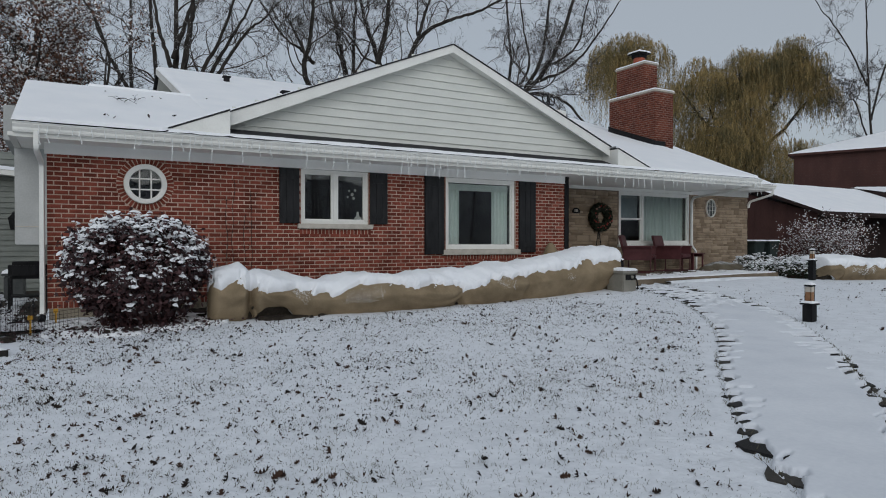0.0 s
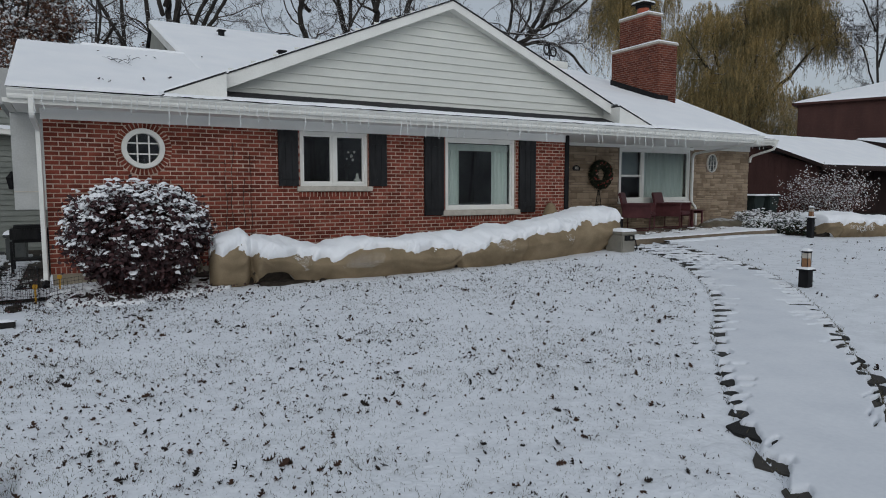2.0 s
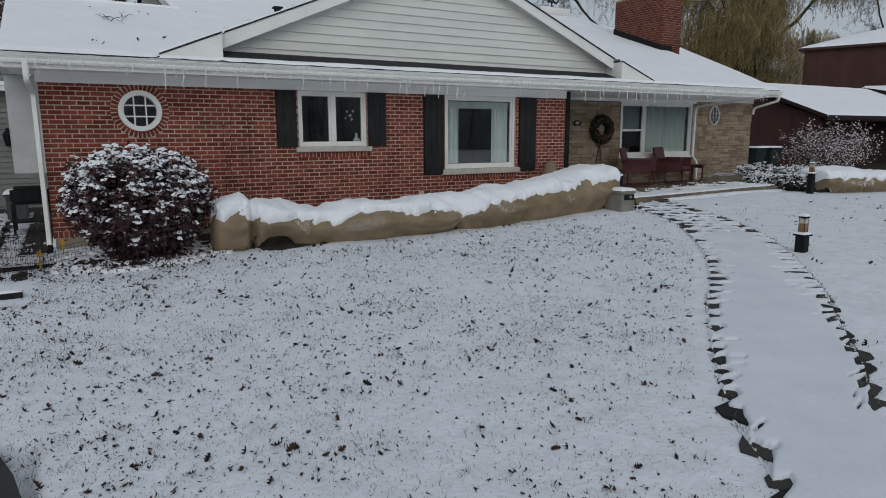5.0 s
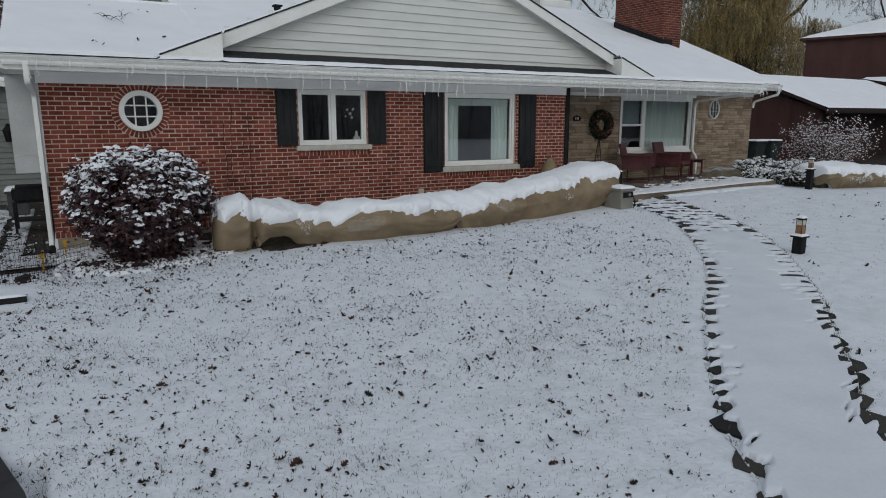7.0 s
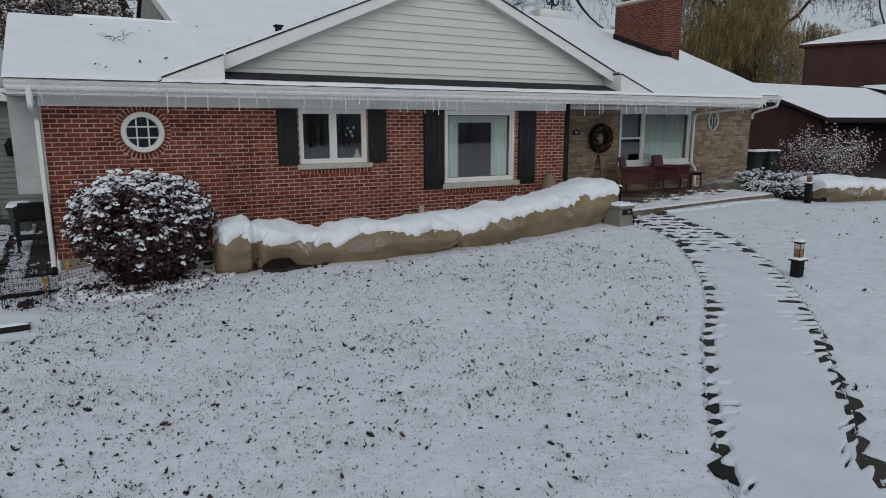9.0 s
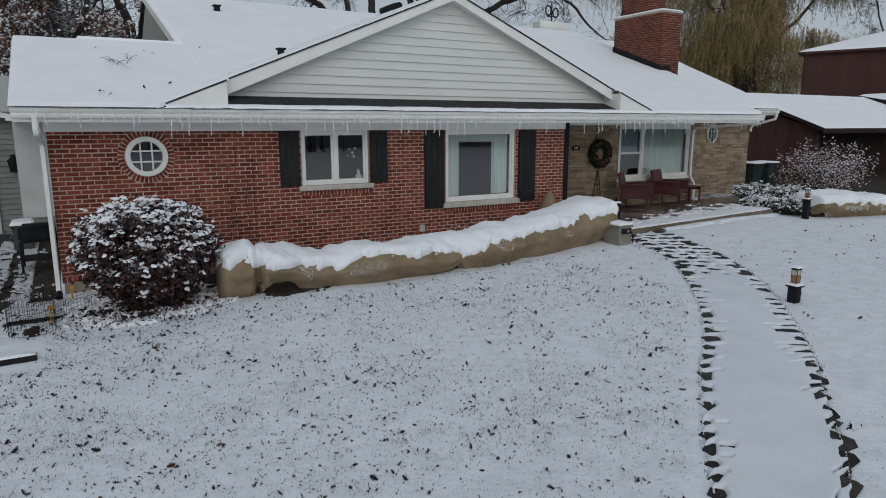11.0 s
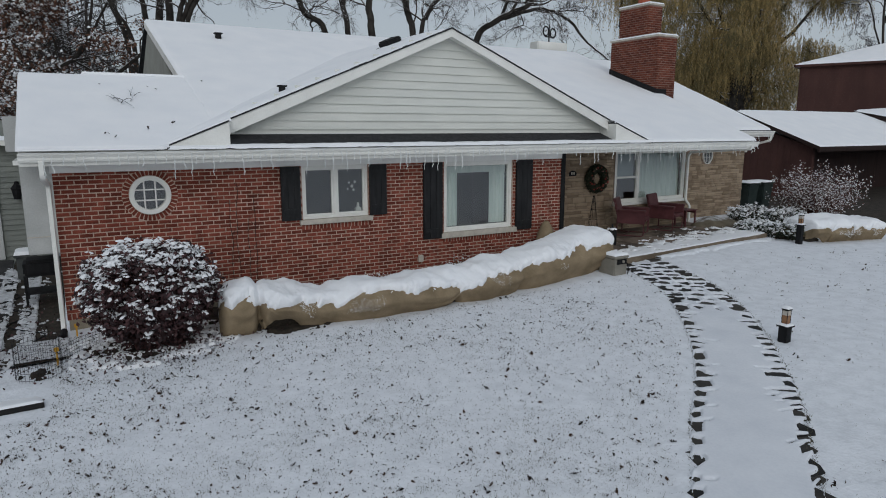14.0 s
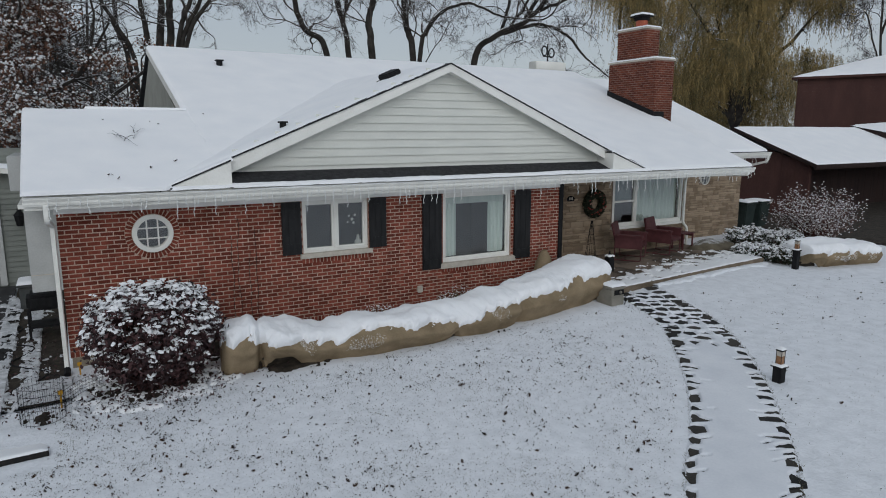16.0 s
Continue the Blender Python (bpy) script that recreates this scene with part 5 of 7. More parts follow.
part("knob", cone(bmesh.new(), (9.42, 9.2, g + 0.29), (9.42, 9.15, g + 0.29), 0.035, 0.03, 14), BEIGE, hb)
snow_patch("lid_snow", [(9.11, 9.17, g + 0.42), (9.63, 9.17, g + 0.42), (9.63, 9.73, g + 0.42), (9.11, 9.73, g + 0.42)], 16, 16, 0.06, hb, soft=0.1)
hb.location = hb.location + Vector((0.2, 0.0, 0))
hb.scale = (0.78, 0.9, 0.95)

# ---- porch furniture ----
MAROON = mat("maroon_metal", (0.07, 0.021, 0.023), (0.12, 0.041, 0.044), 5, 0.55, 0.25, 200)


def porch_chair():
    th = thing("porch_chair", "maroon woven patio armchair on a steel frame", "chair", (0, 0, 0), "chairs on the porch")
    part("seat", boxes((-0.3, 0.3, -0.36, 0.24, 0.34, 0.43), bevel=0.025), MAROON, th)
    bm = boxes((-0.29, 0.29, -0.025, 0.025, -0.05, 0.5), bevel=0.016)
    bmesh.ops.transform(bm, matrix=pose(0, 0.25, 0.4, -14, 0, 0), verts=bm.verts)
    part("backrest", bm, MAROON, th)
    for s in (-1, 1):
        part("arm", boxes((s * 0.33 - 0.065, s * 0.33 + 0.065, -0.36, 0.3, 0.585, 0.635), bevel=0.018), MAROON, th)
        part("side_panel", boxes((s * 0.32 - 0.016, s * 0.32 + 0.016, -0.34, 0.26, 0.3, 0.6), bevel=0.006), MAROON, th)
        part("leg", tube(bend([(s * 0.32, -0.32, 0.6), (s * 0.32, -0.32, 0.015), (s * 0.32, 0.3, 0.015)], 0.06), 0.013, 8), MAROON, th)
        part("leg", tube([(s * 0.32, 0.27, 0.015), (s * 0.32, 0.27, 0.6)], 0.013, 8), MAROON, th)
    part("stretcher", tube([(-0.32, 0.1, 0.02), (0.32, 0.1, 0.02)], 0.012, 8), MAROON, th)
    return th


ch = porch_chair()
ch.scale = (1.15, 1.15, 1.1)
ch.matrix_basis = pose(12.85, 12.1, PZ, 0, 0, 34) @ Matrix.Diagonal((1.15, 1.15, 1.1, 1))
copy_thing(ch, pose(14.35, 12.3, PZ, 0, 0, 20))
tb = thing("side_table", "small maroon slatted side table on the porch", "table", (15.35, 12.45, PZ))
for k in range(5):
    part("slat", boxes((15.1, 15.62, 12.2 + k * 0.1, 12.285 + k * 0.1, PZ + 0.46, PZ + 0.485), bevel=0.004), MAROON, tb)
for x in (15.16, 15.56):
    for y in (12.25, 12.62):
        part("leg", boxes((x - 0.02, x + 0.02, y - 0.02, y + 0.02, PZ, PZ + 0.46), bevel=0.004), MAROON, tb)
    part("rail", boxes((x - 0.012, x + 0.012, 12.27, 12.6, PZ + 0.38, PZ + 0.46)), MAROON, tb)

# wreath
wr = thing("wreath", "green holiday wreath with red ornaments on stone", "wreath", (12.26, SY - 0.08, 1.78))
rng = np.random.default_rng(8)
n = 5200
a, b = rng.uniform(0, 2 * np.pi, n), rng.uniform(0, 2 * np.pi, n)
r = 0.1 * rng.uniform(0.6, 1.25, n)
R0 = 0.27
p = np.stack([12.26 + (R0 + r * np.cos(b)) * np.cos(a), SY - 0.09 + r * np.sin(b), 1.78 + (R0 + r * np.cos(b)) * np.sin(a)], 1)
nr = np.stack([np.cos(b) * np.cos(a), np.sin(b), np.cos(b) * np.sin(a)], 1) + rng.normal(size=(n, 3)) * 0.8
part("needles", scattered("needles", LEAF_V, LEAF_F, frames_at(p, nr, rng.uniform(0.035, 0.06, n), rng)), GREEN_LEAF, wr)["kind"] = "stuff"
RED = mat("red_ornament", (0.3, 0.03, 0.03), (0.45, 0.06, 0.05), 8, 0.3, 0.0)
GOLD = mat("pink_ornament", (0.45, 0.2, 0.16), (0.55, 0.3, 0.25), 8, 0.3, 0.0)
for k in range(26):
    t = 2 * math.pi * (k + rs.uniform(-0.4, 0.4)) / 26
    rr = R0 + rs.uniform(-0.06, 0.06)
    bm = bmesh.new()
    bmesh.ops.create_icosphere(bm, subdivisions=2, radius=rs.uniform(0.018, 0.03), matrix=Matrix.Translation((12.26 + rr * math.cos(t), SY - 0.18 + rs.uniform(-0.01, 0.01), 1.78 + rr * math.sin(t))))
    part("ornament", bm, rs.choice((RED, RED, GOLD)), wr, smooth=True)

# wire obelisk and lantern by the door
ob_ = thing("wire_obelisk", "slender dark wire plant obelisk by the door", "trellis", (11.85, 12.5, PZ))
for k in range(6):
    t = 2 * math.pi * k / 6
    part("wire", tube([(11.85 + 0.16 * math.cos(t), 12.5 + 0.16 * math.sin(t), PZ), (11.85 + 0.02 * math.cos(t), 12.5 + 0.02 * math.sin(t), PZ + 1.05)], 0.006, 5), BLACK, ob_)
for q in (0.15, 0.4, 0.65, 0.85):
    rr = 0.16 * (1 - q) + 0.02 * q
    part("hoop", tube([(11.85 + rr * math.cos(2 * math.pi * k / 12), 12.5 + rr * math.sin(2 * math.pi * k / 12), PZ + 1.05 * q) for k in range(13)], 0.005, 4), BLACK, ob_)
ln = thing("lantern", "black porch lantern with snow on its top", "lantern", (11.25, 11.2, PZ))
part("body", boxes((11.13, 11.37, 11.08, 11.32, PZ, PZ + 0.42), bevel=0.012), BLACK, ln)
part("cap", cone(bmesh.new(), (11.25, 11.2, PZ + 0.42), (11.25, 11.2, PZ + 0.52), 0.19, 0.07, 4), BLACK, ln)
part("finial", cone(bmesh.new(), (11.25, 11.2, PZ + 0.5), (11.25, 11.2, PZ + 0.62), 0.035, 0.02, 10), BLACK, ln)
snow_patch("cap_snow", [(11.12, 11.07, PZ + 0.45), (11.38, 11.07, PZ + 0.45), (11.38, 11.33, PZ + 0.45), (11.12, 11.33, PZ + 0.45)], 10, 10, 0.06, ln, soft=0.08)
ln.scale = (0.72, 0.72, 0.82)
pot = thing("wrapped_pot", "burlap-wrapped pot standing at the brick corner", "plant pot", (9.0, 10.95, gz(9, 10.95)))
v = []
for i in range(24):
    for j in range(14):
        a, q = 2 * math.pi * i / 23, j / 13
        rr = 0.24 * math.sin(math.pi * (0.25 + 0.72 * q)) ** 0.7
        v.append((9.0 + rr * math.cos(a), 10.95 + rr * math.sin(a), gz(9, 10.95) + 0.98 * q))
part("wrap", mesh_from("wrap", np.array(v) + 0.02 * wobble(np.array(v), 6, 1)[:, None], grid_faces(24, 14)), BURLAP, pot, smooth=True)

# outlet on the brick
ou = thing("outlet_box", "small pale outlet cover on the brick wall", "outlet", (6.05, WY - 0.02, 0.5))
part("cover", boxes((6.0, 6.11, WY - 0.05, WY, 0.42, 0.56), bevel=0.008), SILL, ou)

# bins
BIN = mat("dark_green_plastic", (0.012, 0.02, 0.018), (0.03, 0.042, 0.038), 4, 0.5, 0.1, 40)


def bin_(x, y):
    g0 = gz(x, y)
    th = thing("wheelie_bin", "dark green wheeled rubbish bin with a snowy lid", "rubbish bin", (x, y, g0), "bins beside the house")
    bm = bmesh.new()
    lo = [bm.verts.new((x + sx * 0.24, y + sy * 0.27, g0 + 0.02)) for sx, sy in ((-1, -1), (1, -1), (1, 1), (-1, 1))]
    hi = [bm.verts.new((x + sx * 0.3, y + sy * 0.35, g0 + 0.92)) for sx, sy in ((-1, -1), (1, -1), (1, 1), (-1, 1))]
    bm.faces.new(lo[::-1])
    bm.faces.new(hi)
    for k in range(4):
        bm.faces.new((lo[k], lo[(k + 1) % 4], hi[(k + 1) % 4], hi[k]))
    bmesh.ops.bevel(bm, geom=bm.edges[:], offset=0.03, segments=2, affect="EDGES")
    part("body", bm, BIN, th)
    part("lid", boxes((x - 0.33, x + 0.33, y - 0.4, y + 0.37, g0 + 0.92, g0 + 0.98), bevel=0.02), BIN, th)
    part("handle", tube([(x - 0.22, y + 0.42, g0 + 0.93), (x + 0.22, y + 0.42, g0 + 0.93)], 0.015, 8), BIN, th)
    for s in (-1, 1):
        part("wheel", cone(bmesh.new(), (x + s * 0.26, y + 0.3, g0 + 0.1), (x + s * 0.32, y + 0.3, g0 + 0.1), 0.1, 0.1, 16), BLACK, th)
    snow_patch("lid_snow", [(x - 0.33, y - 0.4, g0 + 0.98), (x + 0.33, y - 0.4, g0 + 0.98), (x + 0.33, y + 0.37, g0 + 0.98), (x - 0.33, y + 0.37, g0 + 0.98)], 14, 14, 0.05, th, soft=0.08)


bin_(21.6, 14.9)
bin_(22.45, 14.9)


# ---- bare soil, litter and weeds round the bush and along the foundation ----
UNDER = lambda x, y: np.clip(0.75 - np.hypot((x - 0.8) / 0.9, (y - 9.98) / 0.6), -1, 0.5)
ground_cover("soil", "dark soil and leaf litter under the bush", UNDER, -0.3, 2.1, 9.0, 11.3, 0.025, 0.02, 0.05, SOIL, 3, "soil", scales=(3.0, 11.0, 26.0), lift=0.018)
ground_cover("soil", "dark soil beside the foundation behind the hedge", lambda x, y: np.where(y > 10.5, 0.75, -0.6) + 0 * x, 1.7, 9.6, 10.2, 11.34, 0.04, 0.02, 0.0, SOIL, 5, "soil", lift=0.018)
ground_cover("thin_snow", "thin broken snow on the bare soil", lambda x, y: np.where(np.hypot((x - 0.8) / 1.3, (y - 10.0) / 0.95) < 1, 0.05, -2.0), -0.3, 2.1, 9.0, 11.3, 0.025, 0.014, 0.12, SNOW, 8, "snow", scales=(4.0, 11.0, 26.0), lift=0.03)
# soil-coloured patch that paints in the shadow beneath the lifted cloth
ground_cover("soil", "dark patch for the shadow under the lifted burlap", lambda x, y: 0.9 - np.hypot((x - 2.95) / 0.5, (y - 9.82) / 0.38), 2.2, 3.8, 9.3, 10.4, 0.03, 0.02, 0.0, SOIL, 6, "soil", lift=0.022)
rng = np.random.default_rng(91)
n = 900
p = np.column_stack([0.8 + rng.normal(size=n) * 0.75, 9.6 + rng.normal(size=n) * 0.36])
p = np.column_stack([p, ground_z(p[:, 0], p[:, 1]) + 0.045])
ob = part("leaf_litter", scattered("leaf_litter", LEAF_V, LEAF_F, frames_at(p, rng.normal(size=(n, 3)) * 0.6 + np.array([0, 0, 1]), rng.uniform(0.03, 0.07, n), rng)), BUSH_LEAF)
tagged(ob, "dark dropped leaves round the foot of the bush", "leaves", kind="stuff")
WEED = mat("dead_weed", (0.07, 0.055, 0.03), (0.17, 0.13, 0.07), 5, 0.85, 0.0)
for x, y, h in ((4.5, 11.1, 0.2), (4.85, 11.05, 0.26), (5.15, 11.12, 0.2), (6.65, 11.15, 0.24), (6.9, 11.2, 0.3), (7.15, 11.12, 0.22), (3.4, 11.1, 0.18)):
    th = thing("dead_weed", "small dead weed tuft with snow by the foundation", "plant", (x, y, gz(x, y)), "weeds along the foundation")
    segs = []
    tips = []
    for _ in range(46):
        b0 = np.array([x + rng.normal() * 0.07, y + rng.normal() * 0.04, gz(x, y) - 0.02])
        e0 = b0 + np.array([rng.normal() * 0.12, rng.normal() * 0.08, h * rng.uniform(0.6, 1.4)])
        segs.append((b0, e0, 0.005, 0.002, 3))
        tips.append(e0)
    part("stem_tangle", tubes("stem_tangle", segs), WEED, th)["kind"] = "stuff"
    tips = np.array(tips)
    part("snow_clumps", scattered("snow_clumps", TUFT_V, TUFT_F, frames_at(tips, rng.normal(size=tips.shape) * 0.3 + np.array([0, 0, 1]), rng.uniform(0.008, 0.022, len(tips)), rng)), SNOW, th, smooth=True)["kind"] = "stuff"
# withered vine stems clinging to the brick
VINE = mat("withered_vine", (0.02, 0.014, 0.012), (0.05, 0.035, 0.03), 9, 0.9, 0.0)
for k, x in enumerate((2.32, 2.43, 2.62, 2.75)):
    th = thing("vine", "withered dark vine stem clinging to the brick", "vine", (x, WY - 0.01, 0.1), "vine stems on the wall")
    pts = [(x + 0.05 * noise.noise(Vector((k * 3.1, z * 2.2, 1))), WY - 0.008, z) for z in np.linspace(0.0, (1.9, 2.2, 1.6, 2.0)[k], 26)]
    part("stem", tube(pts, 0.005, 4), VINE, th)
    for j in range(9):
        q = pts[rs.randrange(4, 25)]
        d = rs.choice((-1, 1)) * rs.uniform(0.04, 0.13)
        part("shoot", tube([q, (q[0] + d * 0.6, q[1], q[2] + 0.03), (q[0] + d, q[1], q[2] + rs.uniform(0.02, 0.1))], 0.003, 3), VINE, th)

# ---- the side yard beside the drive ----
# white paint greyed down; the side yard's shade is in this colour
SHADED_WHITE = mat("shaded_white", (0.42, 0.43, 0.42), (0.54, 0.55, 0.54), 2.5, 0.6, 0.15, 40)
# the roof overhang's shade is put into the siding's base colour
SHADED_SIDING = mat("shaded_siding", (0.17, 0.185, 0.168), (0.24, 0.255, 0.23), 1.5, 0.6, 0.15, 30, stretch=(1, 1, 3))
garage = thing("garage", "pale lap-sided garage wing behind the drive", "garage", (-3, 18.8, 0))
gw = part("wall", boxes((-9, -0.4, 18.82, 19.0, -0.3, 3.3)), SHADED_SIDING, garage)
zz = 0.0
while zz < 3.2:
    bm = bmesh.new()
    vs = [bm.verts.new(p) for p in ((-9, 18.78, zz), (-0.4, 18.78, zz), (-0.4, 18.81, zz + 0.13), (-9, 18.81, zz + 0.13), (-9, 18.82, zz), (-0.4, 18.82, zz))]
    bm.faces.new(vs[:4])
    bm.faces.new((vs[0], vs[4], vs[5], vs[1]))
    part("siding_board", bm, SHADED_SIDING, gw)
    zz += 0.13
# grey-white door darkened: shade under the overhang is put into its colour
SHADED_DOOR = mat("shaded_door", (0.2, 0.205, 0.19), (0.27, 0.275, 0.255), 2, 0.6, 0.1, 30)
gd = part("door", boxes((-4.3, -1.66, 18.73, 18.77, -0.05, 2.05), bevel=0.01), SHADED_DOOR, garage, "panelled garage door with overhang shade in its grey")
for k in range(4):
    for j in range(3):
        part("panel", boxes((-4.2 + j * 0.84, -3.46 + j * 0.84, 18.715, 18.728, 0.05 + k * 0.5, 0.46 + k * 0.5), bevel=0.005), SHADED_DOOR, gd)
part("door_trim", boxes((-1.66, -1.52, 18.72, 18.775, -0.05, 2.18), (-4.44, -1.66, 18.72, 18.775, 2.05, 2.18)), SHADED_WHITE, garage)
slab("roof", [(-9, 18.4, 3.45), (-0.3, 18.4, 2.75), (-0.3, 24, 2.75), (-9, 24, 3.45)], 0.12, garage, WHITE)
snow_patch("roof_snow", [(-9, 18.38, 3.45), (-0.28, 18.38, 2.75), (-0.28, 24, 2.75), (-9, 24, 3.45)], 40, 20, 0.1, garage)
wlt = thing("wall_lantern", "dark carriage lantern on the pale siding", "wall lamp", (-1.12, 18.72, 1.6))
part("bracket", boxes((-1.17, -1.07, 18.74, 18.78, 1.62, 1.84), bevel=0.01), BLACK, wlt)
part("arm", tube(bend([(-1.12, 18.75, 1.78), (-1.12, 18.6, 1.86), (-1.12, 18.6, 1.76)], 0.05), 0.012, 6), BLACK, wlt)
part("housing", cone(bmesh.new(), (-1.12, 18.6, 1.42), (-1.12, 18.6, 1.68), 0.08, 0.13, 6), BLACK, wlt)
part("cap", cone(bmesh.new(), (-1.12, 18.6, 1.68), (-1.12, 18.6, 1.8), 0.15, 0.04, 6), BLACK, wlt)

# the white bay hung on the side wall, a stored grill below it
bay = part("side_bay", boxes((-0.72, -0.26, 12.15, 14.6, 1.08, 2.6), bevel=0.01), SHADED_WHITE, house, "white panelled bay on the side wall")
part("seam", boxes((-0.72, -0.26, 12.143, 12.149, 1.36, 1.375)), SILL, bay)
part("eave_box", boxes((-0.88, -0.68, 12.4, 14.5, 2.74, 3.3), bevel=0.01), SHADED_WHITE, house, "plain white boxed eave")
part("soffit", boxes((-0.72, -0.63, 10.8, 14.0, 2.6, 2.66)), WHITE, house)
gr = thing("grill", "black barbecue grill standing under the bay", "grill", (-0.62, 13.6, gz(-0.6, 13.6)))
g = gz(-0.6, 13.6)
part("bowl", boxes((-0.9, -0.32, 13.35, 13.9, g + 0.52, g + 0.82), bevel=0.06), BLACK, gr)
part("shelf", boxes((-0.9, -0.32, 13.35, 13.9, g + 0.2, g + 0.23), bevel=0.005), BLACK, gr)
for x in (-0.88, -0.34):
    for y in (13.37, 13.88):
        part("leg", boxes((x - 0.02, x + 0.02, y - 0.02, y + 0.02, g, g + 0.55)), BLACK, gr)
sb = thing("storage_box", "tall grey plastic storage box with snow on its lid", "storage box", (-1.05, 16.2, gz(-1.05, 16.2)))
g = gz(-1.05, 16.2) - 0.05
GREYP = mat("grey_plastic", (0.045, 0.05, 0.05), (0.08, 0.085, 0.083), 4, 0.6, 0.1, 40)
part("body", boxes((-1.14, -0.78, 15.9, 16.5, g, g + 0.52), bevel=0.02), GREYP, sb)
part("lid", boxes((-1.18, -0.75, 15.87, 16.53, g + 0.52, g + 0.58), bevel=0.015), GREYP, sb)
snow_patch("lid_snow", [(-1.18, 15.87, g + 0.58), (-0.75, 15.87, g + 0.58), (-0.75, 16.53, g + 0.58), (-1.18, 16.53, g + 0.58)], 14, 14, 0.07, sb)

drive = thing("driveway", "dark wet asphalt drive with melting snow", "driveway", (-3, 12, -0.1), kind="structure")
def sheet(name, outline, z, material, parent, t=0.02):
    return part(name, prism(outline, z - t, z, "z"), material, parent)
sheet("asphalt", [(-12, 9.9), (-1.25, 9.9), (-1.35, 18.7), (-12, 18.7)], -0.075, ASPHALT, drive)
sheet("asphalt", [(-12, -6), (-0.1, -6), (-0.2, 2.6), (-0.42, 3.9), (-0.62, 4.62), (-1.3, 5.6), (-12, 6.6)], -0.125, ASPHALT, drive, 0.06)
ground_cover("drive_snow", "", lambda x, y: -0.25 + 0.3 * np.clip((x + 2.0) / 0.8, 0, 1), -2.6, -1.3, 9.9, 17.5, 0.045, 0.022, 0.1, SLUSH, 31, parent=drive, scales=(3.0, 9.0, 18.0), base=-0.066)
sheet("bed", [(-1.22, 10.0), (-0.45, 10.0), (-0.28, 11.3), (-0.26, 18.5), (-1.3, 18.5)], -0.05, SOIL, drive)
ground_cover("bed_snow", "", lambda x, y: np.where(y < 10.9, 0.55, np.where(x > -0.72, -0.55, 0.18)) - 0.8 * np.exp(-((x + 1.06) / 0.085) ** 2) * (y > 9.75), -1.2, -0.28, 9.95, 17.0, 0.025, 0.02, 0.0, SLUSH, 37, parent=drive, scales=(4.0, 13.0, 30.0), base=-0.04)
rb = random.Random(9)
for k in range(15):
    y0 = 10.1 + k * 0.44
    part("paver", boxes((-1.36, -1.14, y0, y0 + 0.4, -0.1, -0.03 + rb.uniform(-0.01, 0.01)), bevel=0.01), FLAG, drive)
ground_cover("kerb_snow", "", lambda x, y: 0.12 + 0 * x, -1.4, -1.13, 9.7, 17.0, 0.028, 0.025, 0.0, SLUSH, 44, parent=drive, scales=(2.0, 7.0, 19.0), base=-0.028)
n = 500
rng = np.random.default_rng(15)
p = np.column_stack([rng.uniform(-1.25, -0.3, n), rng.uniform(9.5, 14.0, n), rng.uniform(-0.03, -0.005, n)])
ob = part("leaf_litter", scattered("leaf_litter", LEAF_V, LEAF_F, frames_at(p, rng.normal(size=(n, 3)) * 0.6 + np.array([0, 0, 1]), rng.uniform(0.02, 0.06, n), rng)), BUSH_LEAF)
tagged(ob, "dark dropped leaves and twigs on the side bed", "leaves", kind="stuff")
step = thing("concrete_step", "low concrete slab with snow on top", "step", (-1.5, 8.8, -0.1))
# dark flagstone material on the concrete puts the edge's shadow into its colour
slab("slab", [(-0.56, 8.34, -0.035), (-0.6, 8.95, -0.16), (-4, 8.95, -0.2), (-4, 8.2, -0.035)], 0.16, step, FLAG)
snow_patch("slab_snow", [(-0.565, 8.35, -0.035), (-0.605, 9.0, -0.16), (-4, 9.0, -0.2), (-4, 8.21, -0.035)], 40, 30, 0.03, step, soft=0.04)


def wire_fence(name, pts, h, label):
    th = thing(name, label, "wire fence", (*pts[0], gz(*pts[0])))
    line = []
    for a, b in zip(pts, pts[1:]):
        n = max(2, int(math.hypot(b[0] - a[0], b[1] - a[1]) / 0.05))
        line += [(a[0] + (b[0] - a[0]) * k / n, a[1] + (b[1] - a[1]) * k / n) for k in range(n)]
    line.append(pts[-1])
    for p in line:
        z = gz(*p)
        part("upright", tube([(*p, z - 0.04), (*p, z + h)], 0.0025, 4), BLACK, th)
    for k in range(6):
        part("strand", tube([(*p, gz(*p) + 0.02 + (h - 0.02) * k / 5) for p in line], 0.0025, 4), BLACK, th)


wire_fence("wire_fence", [(-0.63 + 0.27 * math.cos(k * math.pi / 8), 9.5 + 0.27 * math.sin(k * math.pi / 8)) for k in range(17)], 0.5, "round dark wire cage filled with snow")
ground_cover("soil", "dug soil and debris inside the wire cage", lambda x, y: 0.7 - np.hypot(x + 0.63, y - 9.5) / 0.26, -0.92, -0.34, 9.2, 9.8, 0.02, 0.025, 0.35, SOIL, 51, "soil", scales=(5.0, 12.0, 26.0), lift=0.02)
wire_fence("wire_fence", [(-0.36, 9.75), (-0.15, 10.05), (0.12, 10.25)], 0.26, "low dark wire fence beside the bush")
YEL = mat("yellow_plastic", (0.5, 0.26, 0.02), (0.65, 0.36, 0.04), 8, 0.5, 0.0)
